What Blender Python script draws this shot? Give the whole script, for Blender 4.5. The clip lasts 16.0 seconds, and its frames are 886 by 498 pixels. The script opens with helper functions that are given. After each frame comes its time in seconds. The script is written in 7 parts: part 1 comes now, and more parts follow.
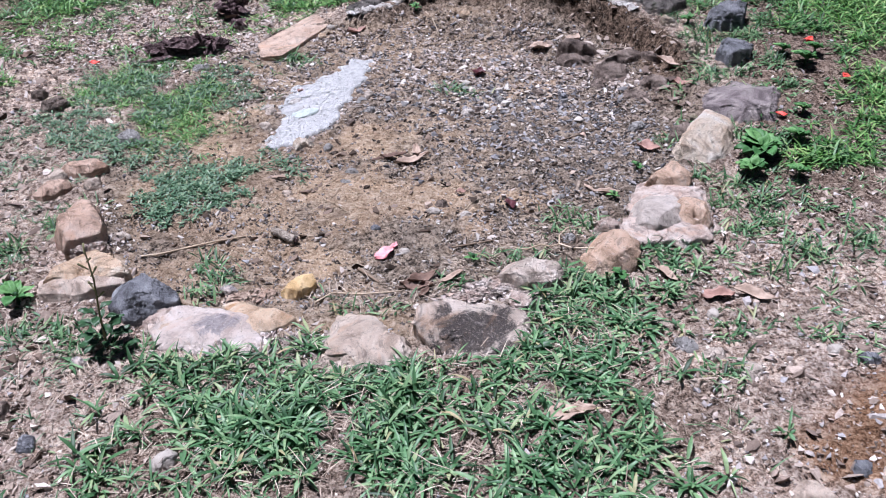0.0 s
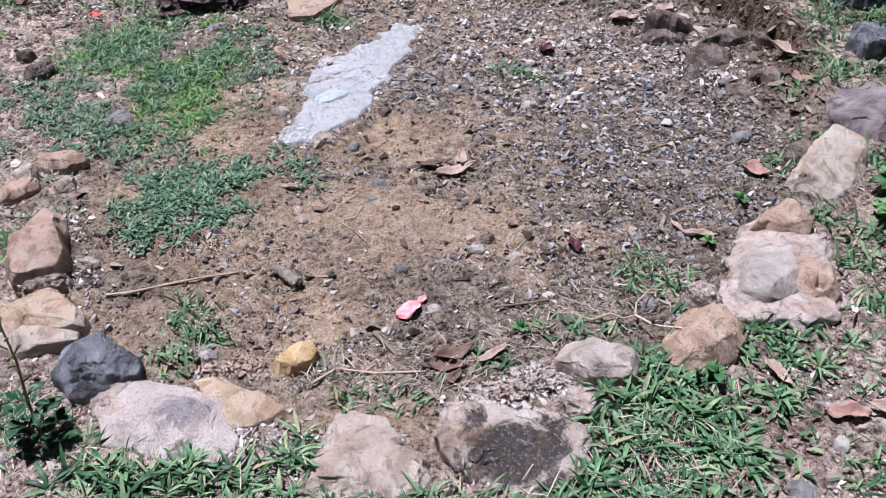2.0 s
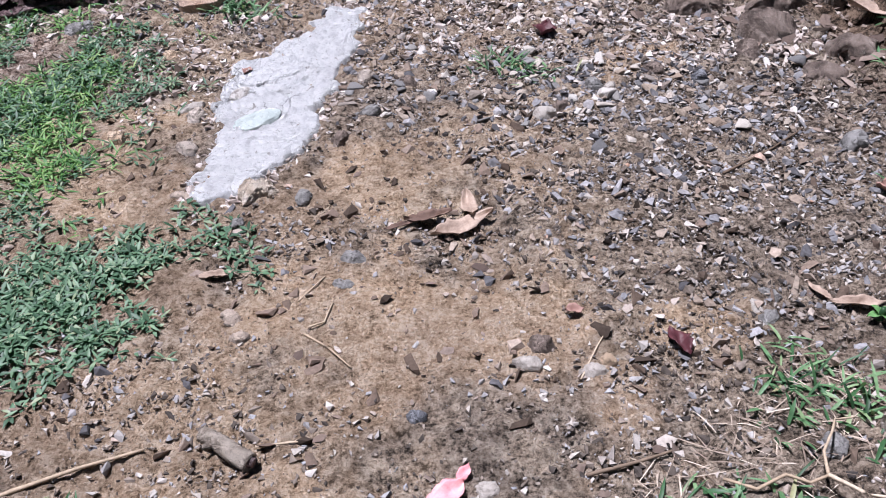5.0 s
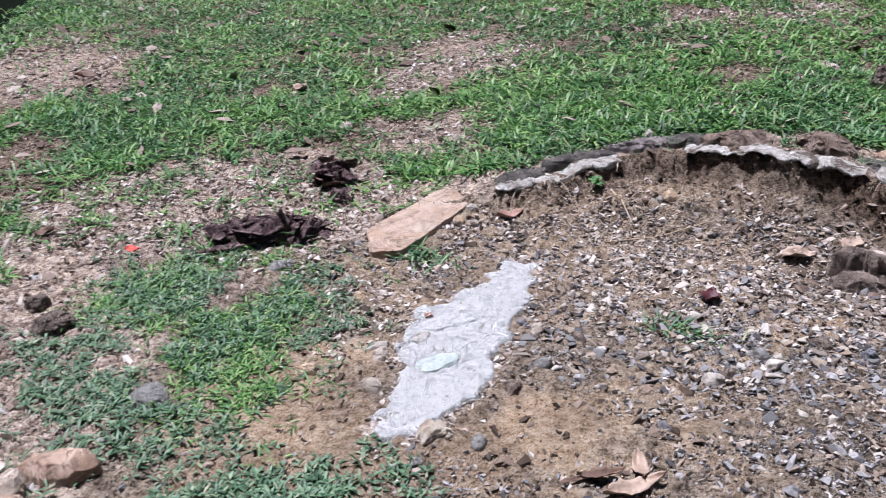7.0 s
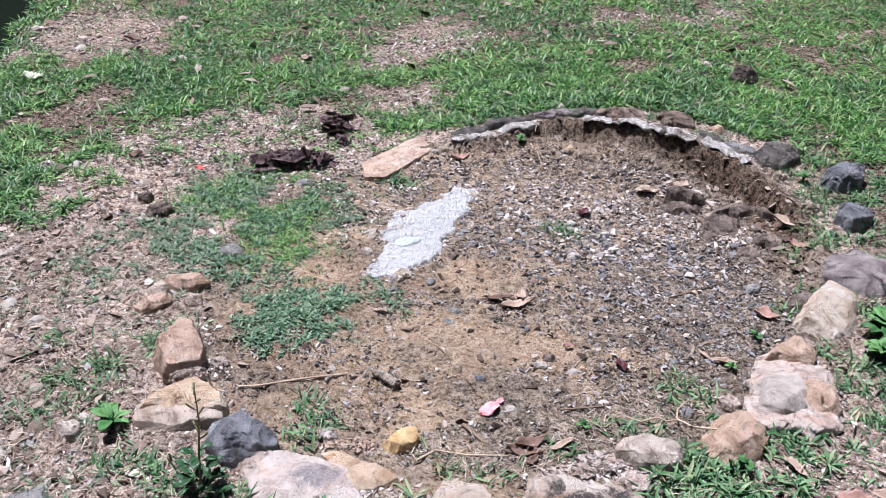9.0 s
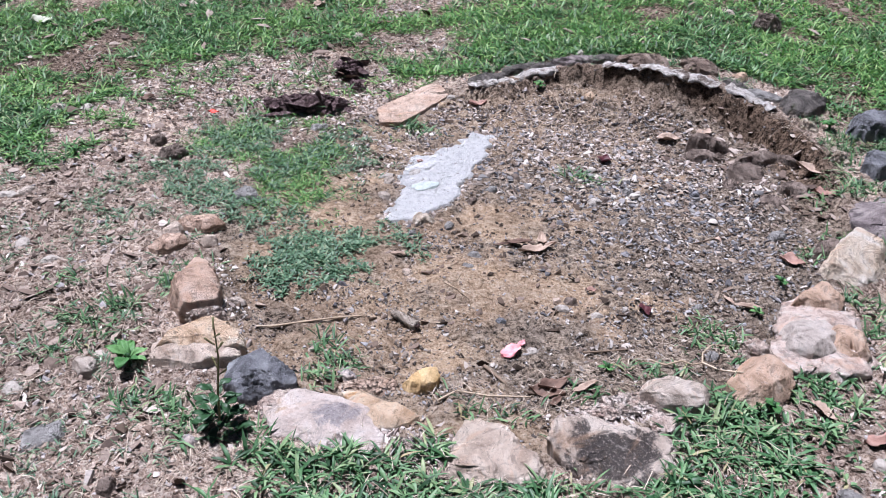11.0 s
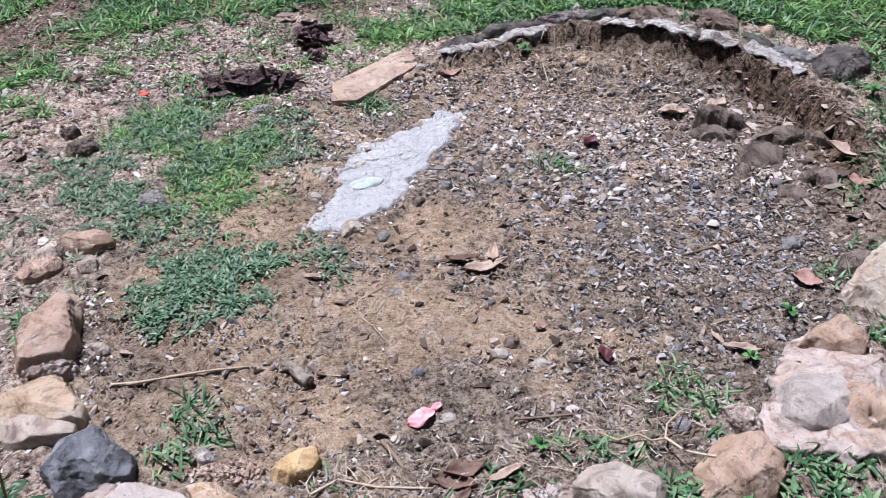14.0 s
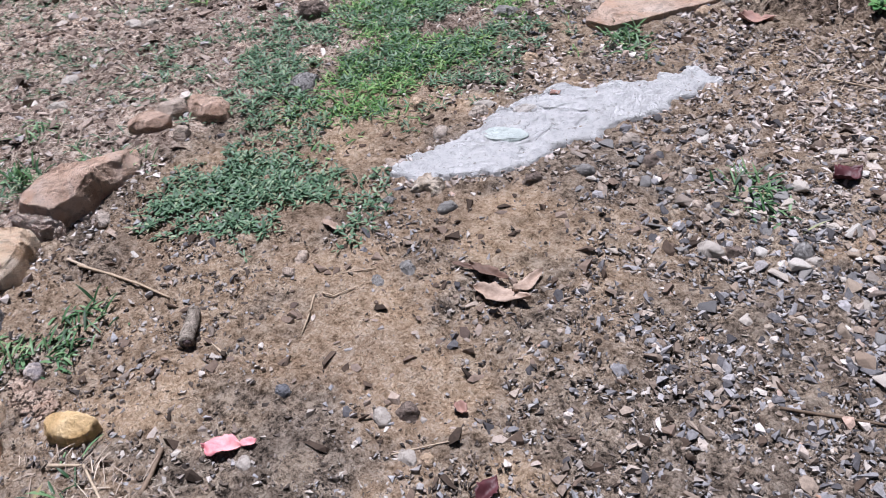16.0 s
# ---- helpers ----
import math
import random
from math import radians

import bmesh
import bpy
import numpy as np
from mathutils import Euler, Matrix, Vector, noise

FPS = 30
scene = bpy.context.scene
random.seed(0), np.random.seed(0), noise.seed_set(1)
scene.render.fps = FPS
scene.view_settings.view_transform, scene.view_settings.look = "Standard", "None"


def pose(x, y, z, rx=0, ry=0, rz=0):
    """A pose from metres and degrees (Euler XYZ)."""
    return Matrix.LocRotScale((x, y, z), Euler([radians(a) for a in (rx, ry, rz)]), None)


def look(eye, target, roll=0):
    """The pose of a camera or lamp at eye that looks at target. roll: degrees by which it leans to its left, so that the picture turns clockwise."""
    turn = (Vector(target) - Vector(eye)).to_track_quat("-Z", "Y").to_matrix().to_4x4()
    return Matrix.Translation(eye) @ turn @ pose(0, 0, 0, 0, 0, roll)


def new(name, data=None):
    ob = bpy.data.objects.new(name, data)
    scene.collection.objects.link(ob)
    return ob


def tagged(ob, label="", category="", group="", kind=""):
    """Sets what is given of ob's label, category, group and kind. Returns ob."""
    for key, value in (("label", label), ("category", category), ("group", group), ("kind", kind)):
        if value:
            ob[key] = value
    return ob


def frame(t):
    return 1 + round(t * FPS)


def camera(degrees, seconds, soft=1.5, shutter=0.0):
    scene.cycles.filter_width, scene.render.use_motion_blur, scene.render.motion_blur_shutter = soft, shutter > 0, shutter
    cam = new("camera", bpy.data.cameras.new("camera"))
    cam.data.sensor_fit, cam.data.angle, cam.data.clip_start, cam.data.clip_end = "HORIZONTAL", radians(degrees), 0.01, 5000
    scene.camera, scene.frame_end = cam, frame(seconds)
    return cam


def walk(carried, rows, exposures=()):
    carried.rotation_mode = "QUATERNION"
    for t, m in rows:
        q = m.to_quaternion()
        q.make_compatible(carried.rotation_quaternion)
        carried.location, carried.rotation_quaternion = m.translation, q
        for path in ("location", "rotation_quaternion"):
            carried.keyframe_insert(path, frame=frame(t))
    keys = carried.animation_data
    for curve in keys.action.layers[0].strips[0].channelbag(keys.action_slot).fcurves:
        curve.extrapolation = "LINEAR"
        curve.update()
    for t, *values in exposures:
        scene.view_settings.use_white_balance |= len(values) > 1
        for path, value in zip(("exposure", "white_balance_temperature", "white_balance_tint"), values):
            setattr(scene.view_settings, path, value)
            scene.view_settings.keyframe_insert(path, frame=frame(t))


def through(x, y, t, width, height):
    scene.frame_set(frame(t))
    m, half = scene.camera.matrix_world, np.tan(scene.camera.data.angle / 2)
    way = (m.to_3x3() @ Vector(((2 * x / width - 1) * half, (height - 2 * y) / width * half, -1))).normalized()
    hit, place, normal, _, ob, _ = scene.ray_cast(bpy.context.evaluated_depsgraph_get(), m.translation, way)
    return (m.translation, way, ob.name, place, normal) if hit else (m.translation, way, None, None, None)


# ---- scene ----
cam = camera(53.2, 16.0, soft=1.0, shutter=0.15)
PATH = [
    (0.0, 0.052, -0.07, 1.333, 56.96, 1.34, 0.37),
    (0.5, 0.009, 0.154, 1.314, 55.2, 1.39, 1.05),
    (1.0, 0.051, 0.349, 1.272, 53.11, 1.96, 2.59),
    (1.5, 0.081, 0.506, 1.259, 51.03, 1.88, 4.86),
    (2.0, 0.07, 0.564, 1.279, 51.87, 0.95, 5.22),
    (2.5, 0.062, 0.581, 1.292, 54.18, 1.07, 3.53),
    (2.6, 0.062, 0.581, 1.292, 54.18, 1.07, 3.53),
    (2.7, 0.024, 0.798, 1.149, 54.285, 0.718, 2.63),
    (2.85, -0.014, 1.015, 1.006, 54.39, 0.365, 1.73),
    (3.0, -0.014, 1.015, 1.006, 54.39, 0.365, 1.73),
    (3.2, -0.02, 1.023, 1.006, 54.69, 0.365, 1.73),
    (5.3, -0.193, 1.327, 0.935, 49.805, 1.21, -3.79),
    (5.5, -0.209, 1.312, 0.9, 52.365, 0.135, -5.145),
    (6.0, -0.235, 1.418, 1.043, 59.065, -1.14, -6.64),
    (6.5, -0.276, 1.376, 1.127, 64.36, -0.35, -2.425),
    (7.0, -0.265, 1.242, 1.055, 65.185, 1.485, 6.755),
    (7.5, -0.254, 1.054, 1.117, 63.31, 2.275, 11.535),
    (8.0, -0.254, 0.945, 1.135, 63.47, 0.77, 10.54),
    (8.1, -0.194, 0.61, 1.258, 63.624, 0.054, 9.194),
    (8.3, -0.133, 0.276, 1.382, 63.777, -0.661, 7.848),
    (8.5, -0.118, 0.148, 1.425, 63.55, -1.28, 6.78),
    (9.0, -0.13, 0.081, 1.42, 63.06, -1.79, 5.84),
    (9.2, -0.131, 0.068, 1.416, 63.15, -1.7, 5.23),
    (11.5, -0.185, 0.099, 1.334, 60.22, -2.08, 6.81),
    (12.0, -0.197, 0.098, 1.339, 60.34, -2.1, 6.94),
    (12.5, -0.175, 0.088, 1.359, 60.51, -1.56, 4.35),
    (13.0, -0.134, 0.205, 1.332, 59.87, -1.37, 2.83),
    (13.5, 0.008, 0.465, 1.278, 57.91, -0.45, 6.19),
    (14.0, 0.141, 0.692, 1.262, 56.79, 1.28, 9.84),
    (14.5, 0.258, 1.02, 1.172, 55.46, 0.63, 13.44),
    (15.0, 0.365, 1.329, 1.121, 52.52, 0.81, 22.4),
    (15.5, 0.624, 1.582, 1.076, 50.72, 3.6, 37.41),
    (16.0, 0.847, 1.764, 1.087, 51.22, 5.88, 50.74),
]
EXPOSURES = [(0.0, 0.46, 5620, 20), (0.5, 0.44, 5630, 20), (2.0, 0.32, 5660, 20), (3.0, 0.38, 5700, 20), (5.5, 0.40, 5780, 19), (6.0, 0.24, 5780, 18), (6.5, 0.27, 5780, 18), (7.0, 0.42, 5780, 18), (9.0, 0.55, 5780, 18), (11.5, 0.45, 5680, 19), (13.5, 0.40, 5680, 18), (15.5, 0.37, 5800, 18), (16.0, 0.28, 5820, 18)]
walk(cam, [(t, pose(x, y, z, a, b, c)) for t, x, y, z, a, b, c in PATH], EXPOSURES)

# ---------------------------------------------------------------- light
world = bpy.data.worlds.new("overcast_sky")
scene.world = world
world.use_nodes = True
wn = world.node_tree.nodes
sky = wn.new("ShaderNodeTexSky")
sky.sky_type = "NISHITA"
sky.sun_disc = False
sky.sun_elevation = radians(74)
sky.sun_rotation = radians(299)
sky.dust_density = 1.5
sky.ozone_density = 1.0
world.node_tree.links.new(sky.outputs[0], wn["Background"].inputs[0])
wn["Background"].inputs[1].default_value = 0.014

sun = new("sun", bpy.data.lights.new("sun", "SUN"))
sun.data.energy = 6.0
sun.data.angle = radians(4)
sun.data.color = (1.0, 0.965, 0.925)
sun.matrix_world = look((-1.6, 0.9, 6.5), (0, 0, 0))

# ---------------------------------------------------------------- numeric helpers
RNG = np.random.default_rng(7)
TABLE = RNG.random((64, 64, 64))


def grain(x, y, z=0.0, seed=0):
    """Smooth value noise, 0 to 1, on arrays."""
    x, y, z = np.asarray(x, float) + seed * 7.31, np.asarray(y, float) + seed * 3.17, np.asarray(z, float) + seed * 1.9
    x, y, z = np.broadcast_arrays(x, y, z)
    i, j, k = np.floor(x).astype(int), np.floor(y).astype(int), np.floor(z).astype(int)
    u, v, w = x - i, y - j, z - k
    u, v, w = u * u * (3 - 2 * u), v * v * (3 - 2 * v), w * w * (3 - 2 * w)
    total = 0.0
    for a in (0, 1):
        for b in (0, 1):
            for c in (0, 1):
                total = total + TABLE[(i + a) % 64, (j + b) % 64, (k + c) % 64] * (u if a else 1 - u) * (v if b else 1 - v) * (w if c else 1 - w)
    return total


def fbm(x, y, z=0.0, seed=0, octaves=4):
    total, amp, norm, f = 0.0, 1.0, 0.0, 1.0
    for o in range(octaves):
        total = total + amp * grain(np.asarray(x) * f, np.asarray(y) * f, np.asarray(z) * f, seed + o * 5)
        norm, amp, f = norm + amp, amp * 0.5, f * 2.03
    return total / norm


def step(a, b, v):
    s = np.clip((np.asarray(v, float) - a) / (b - a), 0, 1)
    return s * s * (3 - 2 * s)


def inside(poly, x, y):
    """Whether points lie inside a polygon."""
    x, y = np.asarray(x, float), np.asarray(y, float)
    hit = np.zeros(x.shape, bool)
    n = len(poly)
    for k in range(n):
        (x0, y0), (x1, y1) = poly[k], poly[(k + 1) % n]
        if y0 != y1:
            hit ^= ((y0 > y) != (y1 > y)) & (x < (x1 - x0) * (y - y0) / (y1 - y0) + x0)
    return hit


def away(poly, x, y):
    """Distance to a polygon's outline, negative inside."""
    x, y = np.asarray(x, float), np.asarray(y, float)
    best = np.full(x.shape, 1e9)
    n = len(poly)
    for k in range(n):
        (x0, y0), (x1, y1) = poly[k], poly[(k + 1) % n]
        dx, dy = x1 - x0, y1 - y0
        s = np.clip(((x - x0) * dx + (y - y0) * dy) / (dx * dx + dy * dy), 0, 1)
        best = np.minimum(best, np.hypot(x - x0 - s * dx, y - y0 - s * dy))
    return np.where(inside(poly, x, y), -best, best)


# ---------------------------------------------------------------- plan
RING = [(-1.06, 2.30), (-1.02, 2.05), (-0.92, 1.84), (-0.75, 1.70), (-0.50, 1.62), (-0.17, 1.54), (0.08, 1.60), (0.25, 1.78),
        (0.45, 1.90), (0.62, 2.15), (0.80, 2.50), (0.91, 2.80), (0.95, 3.02), (0.92, 3.27), (0.81, 3.52), (0.66, 3.66), (0.48, 3.76),
        (0.29, 3.86), (0.06, 3.92), (-0.13, 3.88), (-0.36, 3.80), (-0.62, 3.76), (-0.95, 3.45), (-1.15, 2.95), (-1.16, 2.55)]
SAND = [
    [(-0.47, 2.37), (-0.36, 2.49), (-0.17, 2.49), (-0.01, 2.39), (0.05, 2.30), (-0.02, 2.19), (-0.16, 2.13), (-0.33, 2.14), (-0.43, 2.18), (-0.52, 2.26), (-0.57, 2.43)],
    [(-0.99, 2.90), (-0.83, 3.02), (-0.74, 2.99), (-0.64, 2.90), (-0.60, 2.61), (-0.50, 2.56), (-0.48, 2.47), (-0.64, 2.45), (-0.81, 2.58), (-0.90, 2.65)],
    [(-0.55, 1.98), (-0.33, 2.08), (-0.14, 2.06), (-0.16, 1.92), (-0.31, 1.86), (-0.48, 1.90)],
    [(-0.38, 2.85), (-0.16, 2.83), (-0.04, 2.68), (-0.18, 2.56), (-0.40, 2.62)],
    [(0.22, 3.20), (0.36, 3.24), (0.38, 3.08), (0.26, 3.04)],
    [(0.10, 2.08), (0.34, 2.14), (0.30, 2.22), (0.08, 2.18)],
]
CLAY = [[(0.84, 1.33), (0.99, 1.46), (1.07, 1.44), (0.91, 1.1), (0.81, 1.1), (0.73, 1.13), (0.74, 1.22)]]
CREEPER = [(-0.95, 2.45), (-0.80, 2.52), (-0.60, 2.56), (-0.50, 2.44), (-0.54, 2.37), (-0.68, 2.28), (-0.77, 2.14), (-0.88, 2.22)]
LEFT_LAWN = [(-1.52, 2.93), (-1.41, 3.36), (-1.1, 3.40), (-0.88, 3.44), (-0.78, 3.10), (-0.86, 2.87), (-0.80, 2.62), (-1.03, 2.52), (-1.17, 2.42), (-1.38, 2.36), (-1.55, 2.57)]
FRONT_LAWN = [(-0.80, 1.05), (-0.66, 1.36), (-0.62, 1.53), (-0.40, 1.50), (-0.30, 1.53), (-0.06, 1.50), (0.20, 1.62), (0.32, 1.80), (0.50, 1.80),
              (0.60, 1.92), (0.74, 1.90), (0.62, 1.72), (0.50, 1.62), (0.51, 1.49), (0.64, 1.42), (0.64, 1.28), (0.48, 1.12), (0.30, 0.95), (-0.2, 0.7), (-0.7, 0.8)]
RIGHT_LAWN = [(1.0, 2.1), (0.95, 2.4), (1.02, 2.65), (1.1, 3.1), (1.0, 3.5), (1.05, 3.85), (0.95, 4.15), (1.4, 4.6), (3.2, 4.6), (3.2, 2.6), (2.0, 2.5), (1.5, 2.55), (1.2, 2.0)]
BACK_LAWN = [(-3.2, 2.6), (-2.05, 2.85), (-1.95, 3.45), (-1.80, 4.0), (-1.50, 4.25), (-1.15, 4.25), (-0.85, 4.15), (-0.72, 3.98), (-0.48, 3.98), (-0.2, 4.02),
             (0.1, 4.08), (0.40, 4.02), (0.6, 3.9), (0.90, 3.86), (1.20, 4.05), (1.6, 3.8), (3.6, 3.6), (5.0, 9.0), (-6.0, 9.0), (-4.2, 6.0), (-3.4, 4.8)]
BARE = [
    [(-3.15, 4.75), (-3.30, 5.45), (-3.10, 6.10), (-2.38, 5.75), (-2.22, 5.07), (-2.64, 4.85)],
    [(-1.06, 4.95), (-1.12, 5.53), (-0.80, 6.14), (-0.36, 5.92), (-0.44, 5.30), (-0.81, 5.02)],
    [(0.12, 5.52), (0.88, 6.13), (1.34, 6.66), (1.31, 6.23), (0.64, 5.60)],
    [(-0.9, 4.2), (-0.95, 4.6), (-0.6, 4.75), (-0.45, 4.35), (-0.65, 4.1)],
]
CONCRETE = [(-0.37, 3.46), (-0.29, 3.45), (-0.29, 3.28), (-0.34, 3.04), (-0.38, 2.87), (-0.45, 2.73), (-0.51, 2.65), (-0.59, 2.60), (-0.61, 2.66), (-0.595, 2.82), (-0.61, 3.04), (-0.58, 3.18), (-0.47, 3.27)]


def shore(y):
    """x of the water's edge."""
    y = np.asarray(y, float)
    return -3.1 - 0.33 * (y - 4.75) * (y > 4.75) + 0.6 * (y - 4.75) * (y < 4.75)


def rise(x, y):
    """The lie of the land outside the ring."""
    x, y = np.asarray(x, float), np.asarray(y, float)
    land = 0.20 * step(-1.0, 0.6, x) * step(2.2, 3.7, y) * (1 - 0.45 * step(0.4, 1.1, x)) + 0.03 * np.clip(y - 3.6, 0, 6)
    return land


def height(x, y):
    """Ground height on arrays."""
    x, y = np.asarray(x, float), np.asarray(y, float)
    d = away(RING, x, y)
    cut = d + 0.045 * (fbm(x * 12, y * 12, 0, 57, 3) - 0.5)
    sheer = 0.36 + 0.34 * step(0.35, 0.85, x)
    z = rise(x, y) * ((1 - sheer) * step(-0.34, -0.05, d) + sheer * step(-0.06, -0.012, cut + 0.030 * step(0.08, 0.30, x) * step(0.95, 0.75, x)))
    z = z + 0.018 * (fbm(x * 4.2, y * 4.2, 0, 3) - 0.5) + 0.010 * (fbm(x * 22, y * 22, 0, 8, 3) - 0.5)
    slope = step(0.03, 0.08, rise(x, y)) * step(-0.22, -0.10, d) * step(0.03, -0.02, d)
    z = z + slope * (0.035 * (fbm(x * 9, y * 9, 0, 51, 3) - 0.5) + 0.035 * (fbm(x * 30, y * 30, 0, 53, 2) - 0.5))
    z = z - 0.012 * step(0.0, -0.3, d)
    fall = step(0.0, 0.30, shore(y) + 0.06 * np.sin(y * 9) - x)
    return z - 1.0 * fall


# ---------------------------------------------------------------- materials
def shader(name, rough=0.8, spec=0.3):
    m = bpy.data.materials.new(name)
    m.use_nodes = True
    b = m.node_tree.nodes["Principled BSDF"]
    b.inputs["Roughness"].default_value = rough
    b.inputs["Specular IOR Level"].default_value = spec
    return m, m.node_tree.nodes, m.node_tree.links, b


def ramp(nodes, stops, mode="LINEAR"):
    r = nodes.new("ShaderNodeValToRGB")
    r.color_ramp.interpolation = mode
    while len(r.color_ramp.elements) < len(stops):
        r.color_ramp.elements.new(0.5)
    for e, (p, c) in zip(r.color_ramp.elements, stops):
        e.position, e.color = p, (*c, 1)
    return r


def noise_node(nodes, links, vector, scale, detail=6, rough=0.6, distort=0.0):
    n = nodes.new("ShaderNodeTexNoise")
    n.inputs["Scale"].default_value, n.inputs["Detail"].default_value = scale, detail
    n.inputs["Roughness"].default_value, n.inputs["Distortion"].default_value = rough, distort
    links.new(vector, n.inputs["Vector"])
    return n.outputs["Fac"]


def mix(nodes, links, fac, a, b, mode="MIX"):
    n = nodes.new("ShaderNodeMix")
    n.data_type, n.blend_type = "RGBA", mode
    for sock, v in ((n.inputs[0], fac), (n.inputs[6], a), (n.inputs[7], b)):
        if isinstance(v, (int, float)):
            sock.default_value = v
        elif isinstance(v, tuple):
            sock.default_value = (*v, 1)
        else:
            links.new(v, sock)
    return n.outputs[2]


def sharpen(nodes, links, value, lo, hi):
    n = nodes.new("ShaderNodeMapRange")
    n.interpolation_type = "SMOOTHSTEP"
    n.inputs[1].default_value, n.inputs[2].default_value = lo, hi
    links.new(value, n.inputs[0])
    return n.outputs[0]


def bump(nodes, links, bsdf, value, strength, distance, before=None):
    n = nodes.new("ShaderNodeBump")
    n.inputs["Strength"].default_value, n.inputs["Distance"].default_value = strength, distance
    links.new(value, n.inputs["Height"])
    if before is not None:
        links.new(before, n.inputs["Normal"])
    links.new(n.outputs[0], bsdf.inputs["Normal"])
    return n.outputs[0]


def stone_mat(name, dark, mid, light, stain=None, stain_at=(0.55, 0.65), scale=9.0, rough=0.75, spec=0.35, relief=1.0, stain_scale=6.0, crack_scale=3.0, dirt=0.30, cracked=0.35, spot=None, chalk=0.40, warm=0.45, grimy=0.55):
    m, n, l, b = shader(name, rough, spec)
    co = n.new("ShaderNodeTexCoord").outputs["Object"]
    big = noise_node(n, l, co, scale, 7, 0.62, 0.6)
    r = ramp(n, [(0.37, dark), (0.49, mid), (0.62, light)])
    l.new(big, r.inputs[0])
    col = r.outputs[0]
    if stain:
        s = sharpen(n, l, noise_node(n, l, co, stain_scale, 5, 0.6, 1.0), *stain_at)
        col = mix(n, l, s, col, stain)
    if spot:
        place, reach, tint = spot
        gap = n.new("ShaderNodeVectorMath")
        gap.operation = "DISTANCE"
        gap.inputs[1].default_value = place
        l.new(co, gap.inputs[0])
        blur = n.new("ShaderNodeMath")
        blur.operation = "MULTIPLY_ADD"
        blur.inputs[1].default_value = reach * 4.4
        l.new(noise_node(n, l, co, 14, 8, 0.68, 0.8), blur.inputs[0])
        l.new(gap.outputs["Value"], blur.inputs[2])
        worn = ramp(n, [(0.40, (tint[0] * 0.5, tint[1] * 0.5, tint[2] * 0.5)), (0.52, tint), (0.60, (tint[0] * 0.6 + 0.10, tint[1] * 0.6 + 0.09, tint[2] * 0.6 + 0.085)), (0.68, (tint[0] * 0.5 + 0.32, tint[1] * 0.5 + 0.29, tint[2] * 0.5 + 0.26))])
        l.new(noise_node(n, l, co, 30, 8, 0.74, 1.8), worn.inputs[0])
        col = mix(n, l, mix(n, l, sharpen(n, l, blur.outputs[0], reach * 3.25, reach * 2.80), (0, 0, 0), (0.92, 0.92, 0.92)), col, worn.outputs[0])
    crack = n.new("ShaderNodeTexVoronoi")
    crack.feature = "DISTANCE_TO_EDGE"
    crack.inputs["Scale"].default_value = crack_scale
    warp = n.new("ShaderNodeVectorMath")
    warp.operation = "ADD"
    wob = n.new("ShaderNodeTexNoise")
    wob.inputs["Scale"].default_value, wob.inputs["Detail"].default_value = 14, 5
    l.new(co, wob.inputs["Vector"])
    soft = n.new("ShaderNodeVectorMath")
    soft.operation = "SCALE"
    soft.inputs["Scale"].default_value = 0.10
    l.new(wob.outputs["Color"], soft.inputs[0])
    l.new(co, warp.inputs[0])
    l.new(soft.outputs[0], warp.inputs[1])
    l.new(warp.outputs[0], crack.inputs["Vector"])
    line = sharpen(n, l, crack.outputs["Distance"], 0.03, 0.0)
    gate = sharpen(n, l, noise_node(n, l, co, 7, 3, 0.5), 0.54, 0.62)
    cut = n.new("ShaderNodeMath")
    cut.operation = "MULTIPLY"
    l.new(line, cut.inputs[0])
    l.new(gate, cut.inputs[1])
    col = mix(n, l, mix(n, l, cut.outputs[0], (0, 0, 0), (cracked, cracked, cracked)), col, (dark[0] * 0.35, dark[1] * 0.35, dark[2] * 0.35))
    crust = sharpen(n, l, noise_node(n, l, co, 38, 6, 0.72, 0.5), 0.60, 0.68)
    col = mix(n, l, mix(n, l, crust, (0, 0, 0), (chalk, chalk, chalk)), col, (0.70, 0.65, 0.61))
    soot = sharpen(n, l, noise_node(n, l, co, 21, 7, 0.75, 0.3), 0.44, 0.34)
    col = mix(n, l, mix(n, l, soot, (0, 0, 0), (dirt, dirt, dirt)), col, (dark[0] * 0.55, dark[1] * 0.52, dark[2] * 0.5))
    speck = sharpen(n, l, noise_node(n, l, co, 190, 3, 0.7), 0.55, 0.66)
    col = mix(n, l, mix(n, l, speck, (0, 0, 0), (0.35, 0.35, 0.35)), col, (light[0] * 1.15, light[1] * 1.15, light[2] * 1.15))
    pit = sharpen(n, l, noise_node(n, l, co, 120, 4, 0.7), 0.44, 0.30)
    col = mix(n, l, mix(n, l, pit, (0, 0, 0), (0.6, 0.6, 0.6)), col, (dark[0] * 0.45, dark[1] * 0.45, dark[2] * 0.45))
    rust = sharpen(n, l, noise_node(n, l, co, 8, 6, 0.66, 1.2), 0.50, 0.64)
    col = mix(n, l, mix(n, l, rust, (0, 0, 0), (warm, warm, warm)), col, (mid[0] * 0.95, mid[1] * 0.74, mid[2] * 0.56))
    grime = sharpen(n, l, noise_node(n, l, co, 13, 8, 0.74, 1.6), 0.47, 0.38)
    col = mix(n, l, mix(n, l, grime, (0, 0, 0), (grimy, grimy, grimy)), col, (dark[0] * 0.42, dark[1] * 0.40, dark[2] * 0.40))
    l.new(col, b.inputs["Base Color"])
    first = bump(n, l, b, noise_node(n, l, co, 24, 9, 0.78, 0.6), 1.0 * relief, 0.09)
